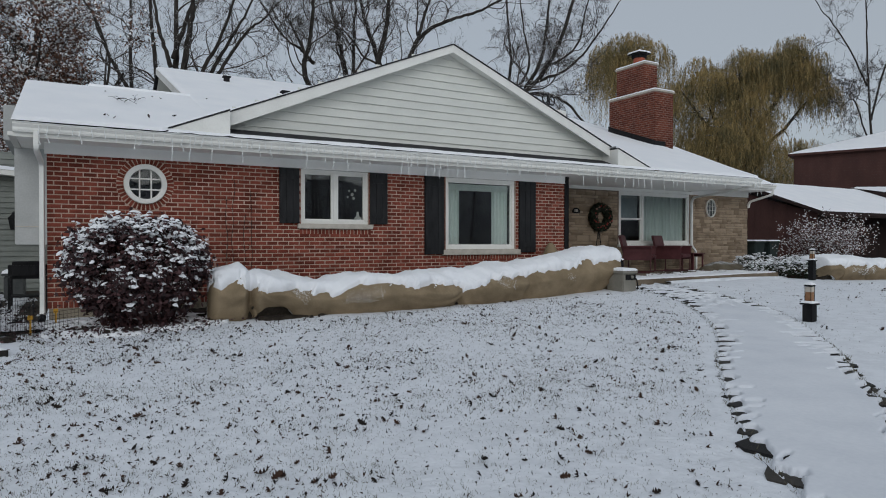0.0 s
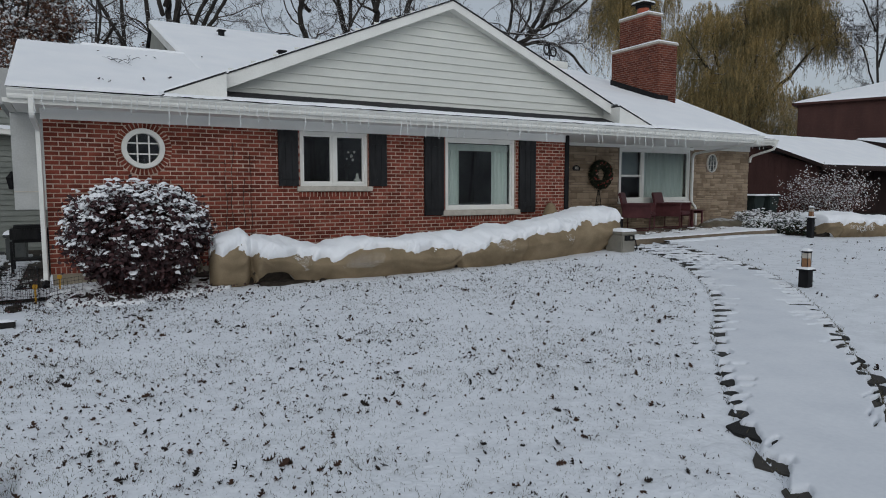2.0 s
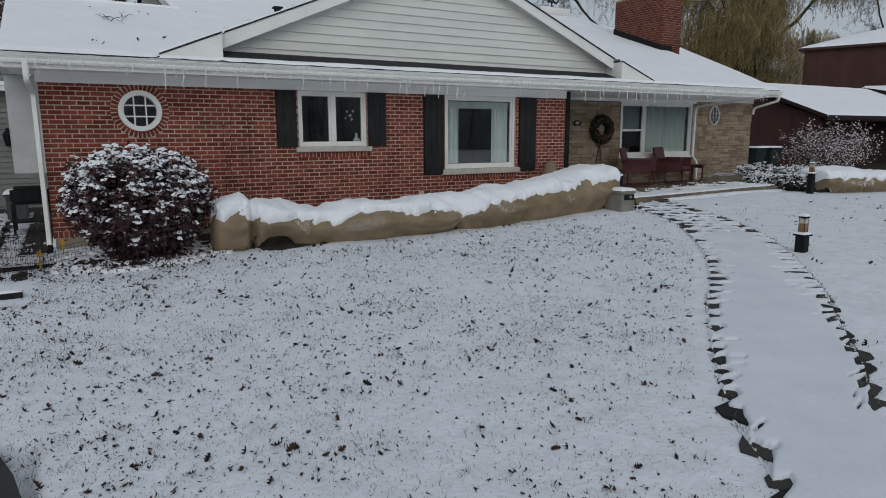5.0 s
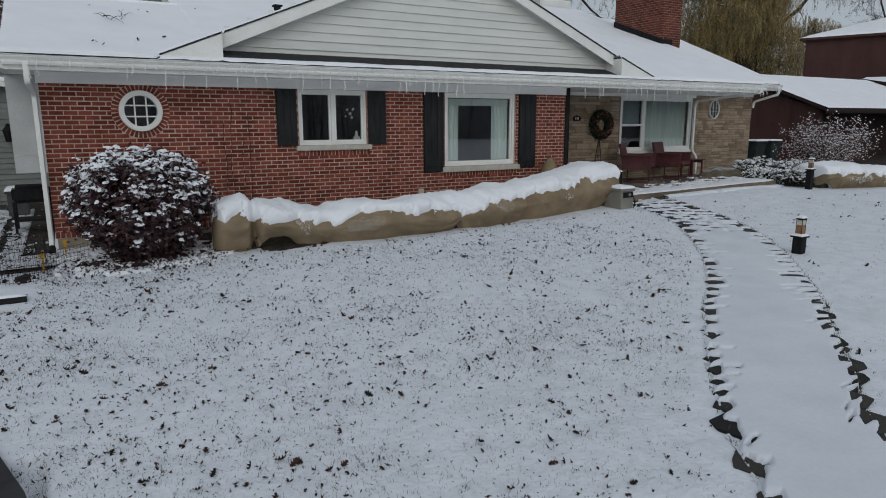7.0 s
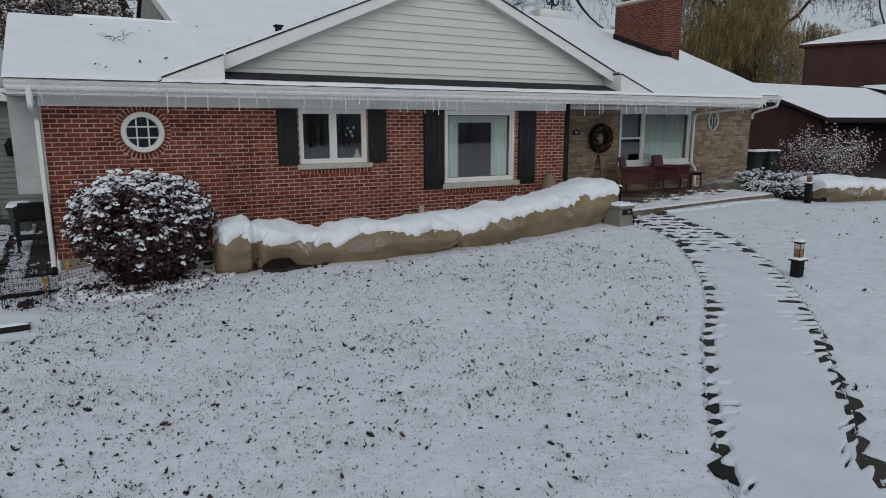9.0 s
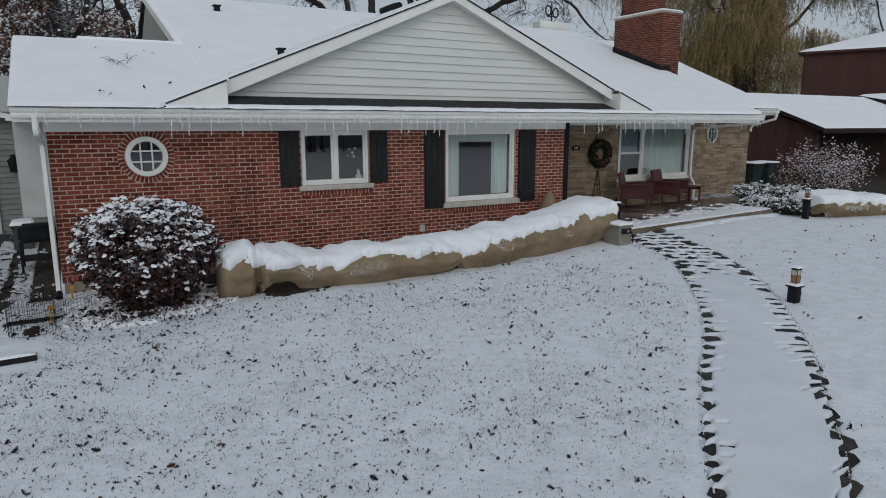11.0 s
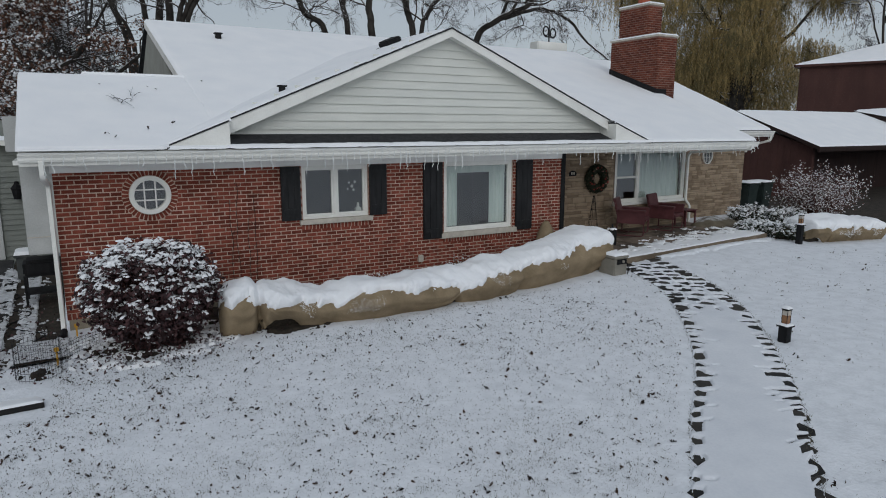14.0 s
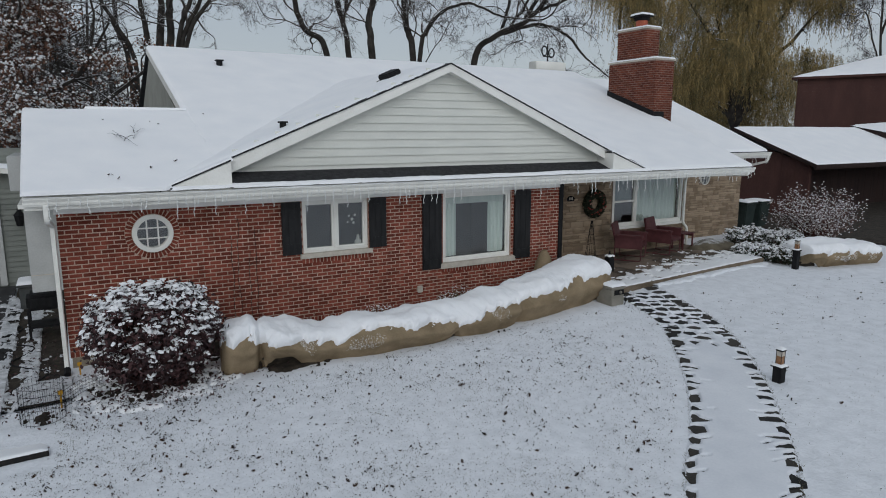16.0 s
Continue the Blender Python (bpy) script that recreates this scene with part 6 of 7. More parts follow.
for x, y, h, ln_ in ((-0.16, 11.0, 0.2, 0.05), (-0.42, 9.75, 0.26, -0.03)):
    th = thing("marker_stake", "bright yellow plastic marker stake in the snow", "stake", (x, y, gz(x, y)))
    part("stake", boxes((x - 0.012, x + 0.012, y - 0.008, y + 0.008, gz(x, y) - 0.05, gz(x, y) + h), bevel=0.003), YEL, th)
    part("flag", boxes((x - 0.03, x + 0.03, y - 0.012, y + 0.006, gz(x, y) + h - 0.06, gz(x, y) + h), bevel=0.006), YEL, th)
hs = thing("garden_hose", "dark garden hose lying along the bed", "hose", (-0.8, 12, 0))
part("hose", tube([(-0.75 + 0.22 * math.sin(k * 0.55) - 0.02 * k, 10.9 + k * 0.13, -0.025 + 0.01 * math.sin(k)) for k in range(28)], 0.012, 6), BLACK, hs)

# gas meter pipe and meter by the bush
mt = thing("meter", "grey utility meter with pipe low on the brick wall", "meter", (1.83, 11.2, 0.2))
part("pipe", tube(bend([(1.83, 11.22, -0.1), (1.83, 11.22, 0.42), (1.83, 11.36, 0.42)], 0.04), 0.018, 8), CONCRETE, mt)
part("valve", boxes((1.78, 1.88, 11.14, 11.26, 0.1, 0.2), bevel=0.02), CONCRETE, mt)

# ---- neighbours ----
nb = thing("neighbour_house", "dark brown timber house with a snowy low roof", "house", (30, 17, 0.2))
part("wall", prism([(15.55, -0.2), (25.0, -0.2), (25.0, 2.3), (18.95 + 1.2, 3.75), (15.55, 2.35)], 26.75, 26.9, "x"), BROWN, nb)
for k in range(26):
    y0 = 15.6 + k * 0.3
    part("board", boxes((26.742, 26.749, y0, y0 + 0.02, 0.0, min(2.3 + (y0 - 15.5) * 0.38, 3.5))), BROWN, nb)
# front wall in the darker brown, with the deep eave's shade in its colour
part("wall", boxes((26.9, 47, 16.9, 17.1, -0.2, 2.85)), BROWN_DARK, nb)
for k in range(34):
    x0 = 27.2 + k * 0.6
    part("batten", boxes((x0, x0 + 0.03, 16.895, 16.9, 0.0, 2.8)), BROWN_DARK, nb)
part("fascia", boxes((26.4, 47, 15.1, 15.16, 2.18, 2.36)), BROWN_DARK, nb)
slab("roof", [(26.4, 15.08, 2.38), (47, 15.08, 2.38), (47, 19.0, 3.88), (26.4, 19.0, 3.88)], 0.14, nb, BROWN_DARK)
slab("roof", [(26.4, 19.0, 3.88), (47, 19.0, 3.88), (47, 25, 2.3), (26.4, 25, 2.3)], 0.14, nb, BROWN_DARK)
snow_patch("roof_snow", [(26.4, 15.06, 2.38), (47, 15.06, 2.38), (47, 19.05, 3.9), (26.4, 19.05, 3.9)], 60, 30, 0.07, nb)
ground_cover("soil", "dark wet leaves and soil before the brown house", lambda x, y: np.minimum(0.9 - np.clip(12.0 - y, 0, 9) / 3.0, (x - 22.2) / 0.9), 21.5, 46.0, 8.5, 16.9, 0.14, 0.02, 0.0, SOIL, 71, "soil", scales=(0.8, 2.5, 7.0), lift=0.03)
slab("porch_roof", [(36.4, 16.2, 3.4), (46, 16.0, 4.2), (46, 19.2, 4.4), (36.4, 19.2, 4.0)], 0.3, nb, BROWN_DARK)
snow_patch("porch_snow", [(36.3, 16.1, 3.42), (46, 15.9, 4.22), (46, 19.2, 4.42), (36.3, 19.2, 4.02)], 20, 20, 0.08, nb)
nb2 = thing("neighbour_house", "tall brown lap-sided house with a snowy hip roof", "house", (0, 0, 0))
w2_ = part("wall", boxes((0.3, 26, 0.23, 0.5, -0.5, 7.1)), BROWN, nb2)
part("wall", boxes((0.3, 0.5, 0.5, 16, -0.5, 7.1)), BROWN, nb2)
for k in range(36):
    z = 0.1 + k * 0.195
    bm = bmesh.new()
    vs = [bm.verts.new(p) for p in ((0.25, 0.2, z), (26, 0.2, z), (26, 0.215, z + 0.192), (0.25, 0.215, z + 0.192), (0.25, 0.225, z), (26, 0.225, z))]
    bm.faces.new(vs[:4])
    bm.faces.new((vs[0], vs[4], vs[5], vs[1]))
    part("siding_board", bm, BROWN, w2_)
slab("roof", [(-0.1, -0.1, 7.15), (26, -0.1, 7.15), (20, 7, 9.4), (7, 7, 9.4)], 0.15, nb2, BROWN)
slab("roof", [(-0.1, -0.1, 7.15), (7, 7, 9.4), (7, 9, 9.4), (-0.1, 16, 7.15)], 0.15, nb2, BROWN)
snow_patch("roof_snow", [(-0.1, -0.1, 7.16), (26, -0.1, 7.16), (20, 7.1, 9.42), (7, 7.1, 9.42)], 40, 20, 0.12, nb2)
nb2.matrix_basis = pose(45.4, 28.3, 0.35, 0, 0, -68.3)

# ---- trees ----
def tree_segments(rng, stems, levels=5, spread=0.55, droop=0.0, twist=0.12, density=1.0, minr=0.006, reach=None):
    """Grows tapered limbs from the stems (base, direction, length, radius). Returns sticks by level, and the tips."""
    segs, tips = [], []
    stack = [(np.array(b, float), np.array(d, float) / np.linalg.norm(d), ln, r, 0) for b, d, ln, r in stems]
    while stack:
        p, d, ln, r, lv = stack.pop()
        n = (12, 7, 5, 3, 2)[min(lv, 4)]
        r_end = r * (0.45 if lv < 2 else 0.35)
        last, q = p, p
        bend_ = np.zeros(3)
        for i in range(n):
            bend_ = 0.6 * bend_ + rng.normal(size=3) * twist * (1.0 if lv == 0 else 1.6)
            d = d + bend_ + np.array([0, 0, (0.07, 0.05, 0.02, -0.02, -0.05)[min(lv, 4)] - droop * lv])
            d /= np.linalg.norm(d)
            q = last + d * ln / n
            if reach is not None and not reach[0] < 0.866 * q[0] - 0.5 * q[1] < reach[1]:
                break
            f0, f1 = i / n, (i + 1) / n
            segs.append((last, q, r + (r_end - r) * f0, r + (r_end - r) * f1, (9, 6, 4, 3, 3)[min(lv, 4)], lv))
            if lv < levels - 1 and i >= n * (0.2 if lv == 0 else 0.12) and not (lv >= 2 and q[2] > 16.5):
                kids = rng.poisson((0.95, 1.2, 1.45, 1.5, 1.0)[min(lv, 4)] * density)
                for _ in range(kids):
                    side = np.cross(d, rng.normal(size=3))
                    side /= np.linalg.norm(side)
                    a = rng.uniform(0.45, 1.0) * spread * 1.6
                    kd = d * math.cos(a) + side * math.sin(a)
                    kr = max(minr, (r + (r_end - r) * f1) * rng.uniform(0.4, 0.7))
                    stack.append((q, kd, ln * rng.uniform(0.3, 0.55) * (1.1 - 0.35 * f1), kr, lv + 1))
            last = q
        if reach is not None and not reach[0] < 0.866 * q[0] - 0.5 * q[1] < reach[1]:
            continue
        if lv < levels - 1 and not (lv >= 2 and q[2] > 16.5):
            for _ in range(2):
                kd = d + rng.normal(size=3) * 0.35
                stack.append((q, kd / np.linalg.norm(kd), ln * rng.uniform(0.4, 0.6), r_end * 0.9, lv + 1))
        else:
            tips.append(q)
    return segs, np.array(tips)


F_ = 1149.0
def at_(px, depth):
    return (px - 784) / F_ * depth


def limbed_tree(label, depth, limbs, seed, reach=None, density=0.8, minr=0.008, twig=0.55):
    """A leafless tree. limbs: radius at the foot, then bearing and height of the bends; each limb ends in a spray of branches."""
    rng = np.random.default_rng(seed)
    x0, y0 = plot(at_(limbs[0][1][0][0], depth), depth)
    th = thing("bare_tree", label, "tree", (x0, y0, gz(x0, y0)), "bare trees behind the houses")
    twigs = []
    for r, bends in limbs:
        away = rng.uniform(-1.0, 1.0)
        keys = [(x0 + 0.25 * (plot(at_(bends[0][0], depth), depth)[0] - x0), y0, gz(x0, y0) - 0.3)] if bends[0][1] < 8.6 else []
        for i, (px, z) in enumerate(bends):
            keys.append((*plot(at_(px, depth), depth + away * i * 0.6), z))
        keys = np.array(keys)
        d = keys[-1] - keys[-2]
        keys = np.vstack([keys, keys[-1] + d / np.linalg.norm(d) * 2.2 + np.array([0, 0, 0.5])])
        m = len(keys) - 1
        tt = np.linspace(0, m, 7 * m + 1)
        pts = []
        for t in tt:
            k = min(int(t), m - 1)
            f = t - k
            q = [keys[min(max(k + j, 0), m)] for j in (-1, 0, 1, 2)]
            pts.append(0.5 * (2 * q[1] + (q[2] - q[0]) * f + (2 * q[0] - 5 * q[1] + 4 * q[2] - q[3]) * f * f + (3 * q[1] - q[0] - 3 * q[2] + q[3]) * f ** 3))
        pts = np.array(pts)
        pts[1:] += rng.normal(size=pts[1:].shape) * 0.018
        rad = 0.84 * r * (1 - 0.72 * tt / m)
        part("trunk", tube([tuple(p) for p in pts], [float(q) for q in rad], 8), BARK, th, smooth=True)
        stems = []
        for i in range(4, len(pts)):
            if rng.random() > (pts[i][2] - 5.5) / 4.0:
                continue
            d = pts[i] - pts[i - 1]
            d /= np.linalg.norm(d)
            for _ in range(rng.poisson(0.5 * density) + (1 if i == len(pts) - 1 else 0)):
                side = np.cross(d, rng.normal(size=3))
                side /= np.linalg.norm(side)
                a = rng.uniform(0.35, 1.25)
                stems.append((pts[i], d * math.cos(a) + side * math.sin(a) + np.array([0, 0, rng.uniform(-0.1, 0.35)]), rng.uniform(1.6, 4.2), max(0.018, float(rad[i]) * rng.uniform(0.22, 0.5))))
        segs, _ = tree_segments(rng, stems, 4, twig, droop=0.012, twist=0.16, density=density * 0.95, minr=minr, reach=reach)
        twigs += [g_[:5] for g_ in segs]
    part("twig_mass", tubes("twig_mass", twigs), TWIG, th)["kind"] = "stuff"


LB = "tall leafless tree with snow along its limbs"
limbed_tree(LB, 36, [(0.2, [(252, 7.0), (226, 9.5), (217, 13.4)]), (0.17, [(262, 7.0), (238, 9.2), (205, 11.2), (180, 13.4)])], 41, density=0.62, reach=(-32.0, -10.6))
limbed_tree("many-stemmed leafless tree rising behind the roof", 33, [
    (0.2, [(285, 7.6), (272, 10.0), (258, 13.4)]), (0.27, [(305, 7.6), (306, 10.2), (300, 13.4)]), (0.14, [(304, 10.0), (286, 11.6), (272, 13.6)]),
    (0.25, [(322, 7.6), (334, 10.0), (352, 12.0), (364, 13.6)]), (0.16, [(308, 10.4), (330, 12.0), (352, 13.6)]), (0.17, [(335, 7.6), (358, 9.7), (386, 11.2), (414, 13.3)]),
    (0.16, [(342, 7.6), (370, 9.8), (398, 11.6), (424, 13.2)]), (0.15, [(352, 7.8), (386, 9.9), (430, 12.0), (462, 13.0)])], 42, density=0.55, reach=(-30.0, -9.1))
limbed_tree(LB, 33, [(0.21, [(592, 7.2), (556, 8.6), (545, 9.8), (557, 10.6), (566, 11.8), (572, 13.6)]), (0.13, [(556, 10.2), (528, 11.1), (500, 11.7), (462, 13.2)])], 44, density=0.82, reach=(-9.6, 3.0))
limbed_tree(LB, 33.5, [(0.21, [(628, 7.2), (614, 9.6), (600, 11.4), (584, 13.6)]), (0.13, [(626, 9.6), (625, 12.0), (628, 13.8)])], 45, density=0.8, reach=(-9.6, 4.0))
limbed_tree(LB, 32.5, [(0.25, [(668, 7.0), (661, 9.0), (668, 10.2), (648, 12.0), (632, 13.6)]), (0.18, [(669, 10.0), (684, 12.0), (690, 13.8)])], 46, density=0.82, reach=(-9.4, 5.0))
limbed_tree("leafless tree with long arching limbs under snow", 33, [
    (0.22, [(738, 7.2), (725, 9.0), (724, 10.6), (750, 12.0), (800, 12.8), (855, 13.4)]), (0.16, [(750, 7.2), (762, 8.6), (790, 9.6), (836, 10.0), (888, 9.5)]), (0.12, [(742, 11.6), (752, 12.8), (764, 14.0)])], 47, density=0.7, reach=(-7.0, 7.6))
limbed_tree("tall leafless tree fanning out over the roof ridge", 36, [
    (0.24, [(842, 7.2), (885, 8.8), (940, 9.7), (984, 11.8), (1012, 14.5)]), (0.14, [(884, 8.8), (950, 9.3), (998, 8.7), (1030, 7.5)]), (0.15, [(930, 9.6), (962, 11.6), (974, 14.2)]),
    (0.12, [(950, 10.0), (1010, 10.9), (1062, 12.8)]), (0.12, [(890, 9.0), (905, 11.0), (900, 14.0)]), (0.1, [(905, 9.2), (935, 10.8), (925, 12.6)]), (0.1, [(965, 10.8), (1020, 12.0), (1040, 14.0)])], 48, density=0.85, reach=(-2.0, 9.4))
limbed_tree(LB, 58, [(0.17, [(1552, 6.0), (1538, 11.0), (1530, 15.5), (1524, 21.0)]), (0.12, [(1540, 12.0), (1560, 16.0), (1590, 20.0)]), (0.1, [(1546, 9.0), (1520, 11.2), (1495, 13.5), (1470, 13.2)]), (0.1, [(1532, 15.0), (1500, 18.0), (1462, 20.5), (1440, 21.5)])], 49, density=0.8, minr=0.014, reach=(33.2, 60.0), twig=0.6)

OAK_LEAF = mat("dry_oak_leaf", (0.05, 0.028, 0.02), (0.2, 0.1, 0.065), 3, 0.8, 0.0, rand=0.6, island=True)


def leafy_oak(side, depth, seed, stems, nleaf, ncap):
    x, y = plot(side, depth)
    rng = np.random.default_rng(seed)
    th = thing("oak_tree", "oak holding dry russet leaves under snow", "tree", (x, y, gz(x, y)))
    rows = []
    for ls, la, ln, r, sh in stems:
        bx, by = plot(side + sh, depth)
        dx, dy = plot(ls, la)
        rows.append(((bx, by, gz(bx, by) - 0.3), (dx, dy, 1.0), ln, r))
    segs, _ = tree_segments(rng, rows, 5, 0.75, droop=0.01, density=0.85, minr=0.008)
    segs = [g_ for g_ in segs if g_[5] < 1 or 0.866 * g_[1][0] - 0.5 * g_[1][1] < -12.0 + 0.8 * math.sin(g_[1][2] * 2.1)]
    part("trunk", tubes("trunk", [s[:5] for s in segs if s[5] < 2]), BARK, th, smooth=True)
    part("twig_mass", tubes("twig_mass", [s[:5] for s in segs if s[5] >= 2]), TWIG, th)["kind"] = "stuff"
    q = np.array([s[1] for s in segs if s[5] >= 3])
    k = rng.integers(0, len(q), nleaf)
    p = q[k] + rng.normal(size=(nleaf, 3)) * 0.12
    part("foliage", scattered("foliage", LEAF_V, LEAF_F, frames_at(p, rng.normal(size=(nleaf, 3)), rng.uniform(0.07, 0.16, nleaf), rng)), OAK_LEAF, th)["kind"] = "stuff"
    k = rng.integers(0, len(q), ncap)
    m = frames_at(q[k] + np.array([0, 0, 0.05]), rng.normal(size=(ncap, 3)) * 0.3 + np.array([0, 0, 1]), rng.uniform(0.025, 0.075, ncap), rng)
    part("snow_clumps", scattered("snow_clumps", TUFT_V, TUFT_F, m), SNOW, th, smooth=True)["kind"] = "stuff"


leafy_oak(at_(25, 26), 26, 61, [(0.05, 0, 9, 0.22, 0), (0.6, 0, 8.5, 0.15, 0), (-0.4, 0, 8, 0.16, 0)], 32000, 16000)

WILLOW_LEAF = mat("willow_leaf", (0.09, 0.083, 0.042), (0.4, 0.285, 0.115), 0.5, 0.7, 0.0, rand=0.3, island=True, low=0.36, high=0.64)


def willow(label, base_px, depth, lobes, seed, thick=0.42):
    """A weeping willow. lobes: bearing, crown height, radius, length of the hanging shoots, shift away, shoots."""
    x, y = plot(at_(base_px, depth), depth)
    g0 = gz(x, y)
    rng = np.random.default_rng(seed)
    th = thing("willow", label, "tree", (x, y, g0))
    fork = np.array([x, y, g0 + 4.0])
    part("trunk", tubes("trunk", [(np.array([x, y, g0 - 0.3]), fork, thick, thick * 0.8, 9)]), BARK, th, smooth=True)
    mats_, shoots = [], []
    for px, top, rad, hang, back, ns in lobes:
        ns = int(ns * 1.25)
        cx, cy = plot(at_(px, depth), depth + back)
        # the limb that carries this part of the crown
        segs, last, tip = [], fork, np.array([cx, cy, top - 1.1])
        for i in range(1, 9):
            f = i / 8
            q = fork + (tip - fork) * np.array([f ** 1.2, f ** 1.2, f ** 0.85]) + rng.normal(size=3) * 0.22 * (f < 1)
            segs.append((last, q, thick * 0.8 * (1 - 0.75 * (i - 1) / 8), thick * 0.8 * (1 - 0.75 * f), 6))
            if i > 3:
                for _ in range(3):
                    e0 = q + rng.normal(size=3) * np.array([1, 1, 0.5]) * rad * 0.3 + np.array([0, 0, -0.2])
                    shoots.append((q, e0, 0.07, 0.025, 4))
            last = q
        part("limb", tube([segs[0][0]] + [g_[1] for g_ in segs], [segs[0][2]] + [g_[3] for g_ in segs], 6), BARK, th, smooth=True)
        # skirts of shoots in tiers, the topmost on the crown
        nc = int(7 + hang * 2.0)
        a, rr = rng.uniform(0, 2 * np.pi, nc), np.sqrt(rng.uniform(0, 1, nc)) * rad
        ctr = np.stack([cx + rr * np.cos(a), cy + rr * np.sin(a)], 1)
        down = rng.uniform(0, 1, nc) * max(hang - 3.2, 0)
        down[:7] = 0
        ctop = top - 0.6 * rad * (rr / rad) ** 2 - down + rng.normal(size=nc) * 0.35
        chang = np.minimum(rng.uniform(2.2, 4.8, nc), hang)
        k = rng.integers(0, nc, ns)
        o = rng.normal(size=(ns, 2)) * 0.62
        s0 = np.column_stack([ctr[k] + o, ctop[k] - 0.42 * (o ** 2).sum(1) + rng.normal(size=ns) * 0.12])
        drop = chang[k] * rng.uniform(0.4, 1.0, ns)
        drop = np.minimum(drop, s0[:, 2] - g0 - 0.6)
        per = 44
        t = np.linspace(0, 1, per)
        arch = o / (np.abs(o).sum(1, keepdims=True) + 0.3) * 0.55
        sway = rng.normal(size=(ns, 2)) * 0.12
        p = np.stack([s0[:, None, 0] + arch[:, None, 0] * np.sqrt(t) + sway[:, None, 0] * t, s0[:, None, 1] + arch[:, None, 1] * np.sqrt(t) + sway[:, None, 1] * t, s0[:, None, 2] - drop[:, None] * t ** 1.2], 2)
        p = (p + rng.normal(size=p.shape) * 0.06).reshape(-1, 3)
        m = len(p)
        nr = rng.normal(size=(m, 3)) * np.array([1, 1, 0.35])
        nr /= np.linalg.norm(nr, axis=1, keepdims=True)
        dn = np.tile(np.array([0, 0, -1.0]), (m, 1)) + rng.normal(size=(m, 3)) * 0.3
        sd = np.cross(dn, nr)
        sd /= np.linalg.norm(sd, axis=1, keepdims=True)
        size = rng.uniform(0.09, 0.2, m)[:, None]
        mats_.append(np.stack([sd * size * 0.42, dn * size * 1.5, nr * size, p], 2))
    part("twig_mass", tubes("twig_mass", shoots), BARK, th)["kind"] = "stuff"
    part("foliage", scattered("foliage", LEAF_V, LEAF_F, np.concatenate(mats_)), WILLOW_LEAF, th, "yellow-brown hanging shoots")["kind"] = "stuff"
    return th


willow("large weeping willow with yellow-brown hanging shoots", 1300, 62,
       [(1412, 20.2, 2.3, 5.2, 0, 700), (1360, 19.9, 2.6, 6.2, 1, 750), (1305, 19.3, 2.9, 10, 0, 850), (1243, 18.4, 2.5, 12, 1, 700), (1200, 17.0, 1.9, 12, 0, 450), (1310, 14.5, 2.2, 7, -2, 420), (1255, 12.8, 2.5, 8, -2, 500), (1446, 16.6, 1.3, 3.6, 0, 220), (1220, 9.5, 2.2, 7, 2, 350), (1310, 9.0, 2.2, 7, 3, 350), (1352, 11.0, 2.3, 8, 2, 380), (1268, 10.5, 2.4, 8, 3, 380), (1380, 8.6, 1.9, 6.5, 3, 260)], 71)
willow("smaller weeping willow behind the chimney", 1110, 63, [(1115, 21.0, 2.2, 7.5, 0, 520), (1072, 20.0, 1.9, 6.5, 0, 380), (1152, 20.6, 1.8, 9, 0, 380), (1125, 15.0, 1.8, 6, -1, 260), (1165, 13.5, 2.0, 8, 1, 300)], 72, 0.34)
willow("low weeping willow in the distance", 1425, 76, [(1410, 13.4, 2.2, 9, 0, 420), (1445, 12.6, 1.6, 8, 0, 260)], 75, 0.3)

# far woods, too far to count; the street side is added unseen for reflections
def far_woods(name, label, pts, h, seed, n):
    rng = np.random.default_rng(seed)
    segs = []
    for _ in range(n):
        t = rng.uniform(0, 1) * (len(pts) - 1)
        k = min(int(t), len(pts) - 2)
        p = np.array(pts[k]) + (np.array(pts[k + 1]) - np.array(pts[k])) * (t - k) + rng.normal(size=2) * 2.5
        b = np.array([p[0], p[1], gz(*p) - 0.5])
        hh = h * rng.uniform(0.5, 1.1)
        top = b + np.array([rng.normal() * 0.08 * hh, rng.normal() * 0.08 * hh, hh])
        segs.append((b, top, hh * 0.014, hh * 0.003, 4))
        for _ in range(16):
            f = rng.uniform(0.25, 0.95)
            q = b + (top - b) * f
            e = q + np.array([rng.normal(), rng.normal(), rng.uniform(0.2, 1.2)]) * hh * 0.14
            segs.append((q, e, hh * 0.005, hh * 0.001, 3))
            for _ in range(4):
                q2 = q + (e - q) * rng.uniform(0.3, 1)
                segs.append((q2, q2 + np.array([rng.normal(), rng.normal(), rng.uniform(0, 1)]) * hh * 0.06, hh * 0.0025, hh * 0.0008, 3))
    ob = part(name, tubes(name, segs), TWIG)
    tagged(ob, label, "woods", kind="stuff")


far_woods("far_woods", "grey bare woodland in the distance", [(-18, 38), (-5, 46), (1.0, 45.5)], 12, 5, 210)
far_woods("far_woods", "unseen bare trees added across the road for reflections", [(-70, -30), (-20, -45), (40, -45), (90, -20)], 12, 6, 120)


def treeline():
    """An unseen skyline added behind the camera's stand, to darken the window reflections."""
    n = 120
    v = []
    for i in range(n):
        a = math.pi * (1.02 + 0.96 * i / (n - 1))
        x, y = 10 + 75 * math.cos(a), 5 + 62 * math.sin(a)
        h = 8.5 + 2.5 * noise.noise(Vector((i * 0.21, 0, 0))) + 1.5 * noise.noise(Vector((i * 0.9, 3, 0)))
        v += [(x, y, -1.0), (x, y, h * 0.6), (x * 1.03, y * 1.03, h)]
    tagged(part("backdrop", mesh_from("backdrop", v, grid_faces(n, 3)), REFLECTED_TREES, smooth=True), "unseen treeline added to tone the window reflections", "backdrop", kind="structure")


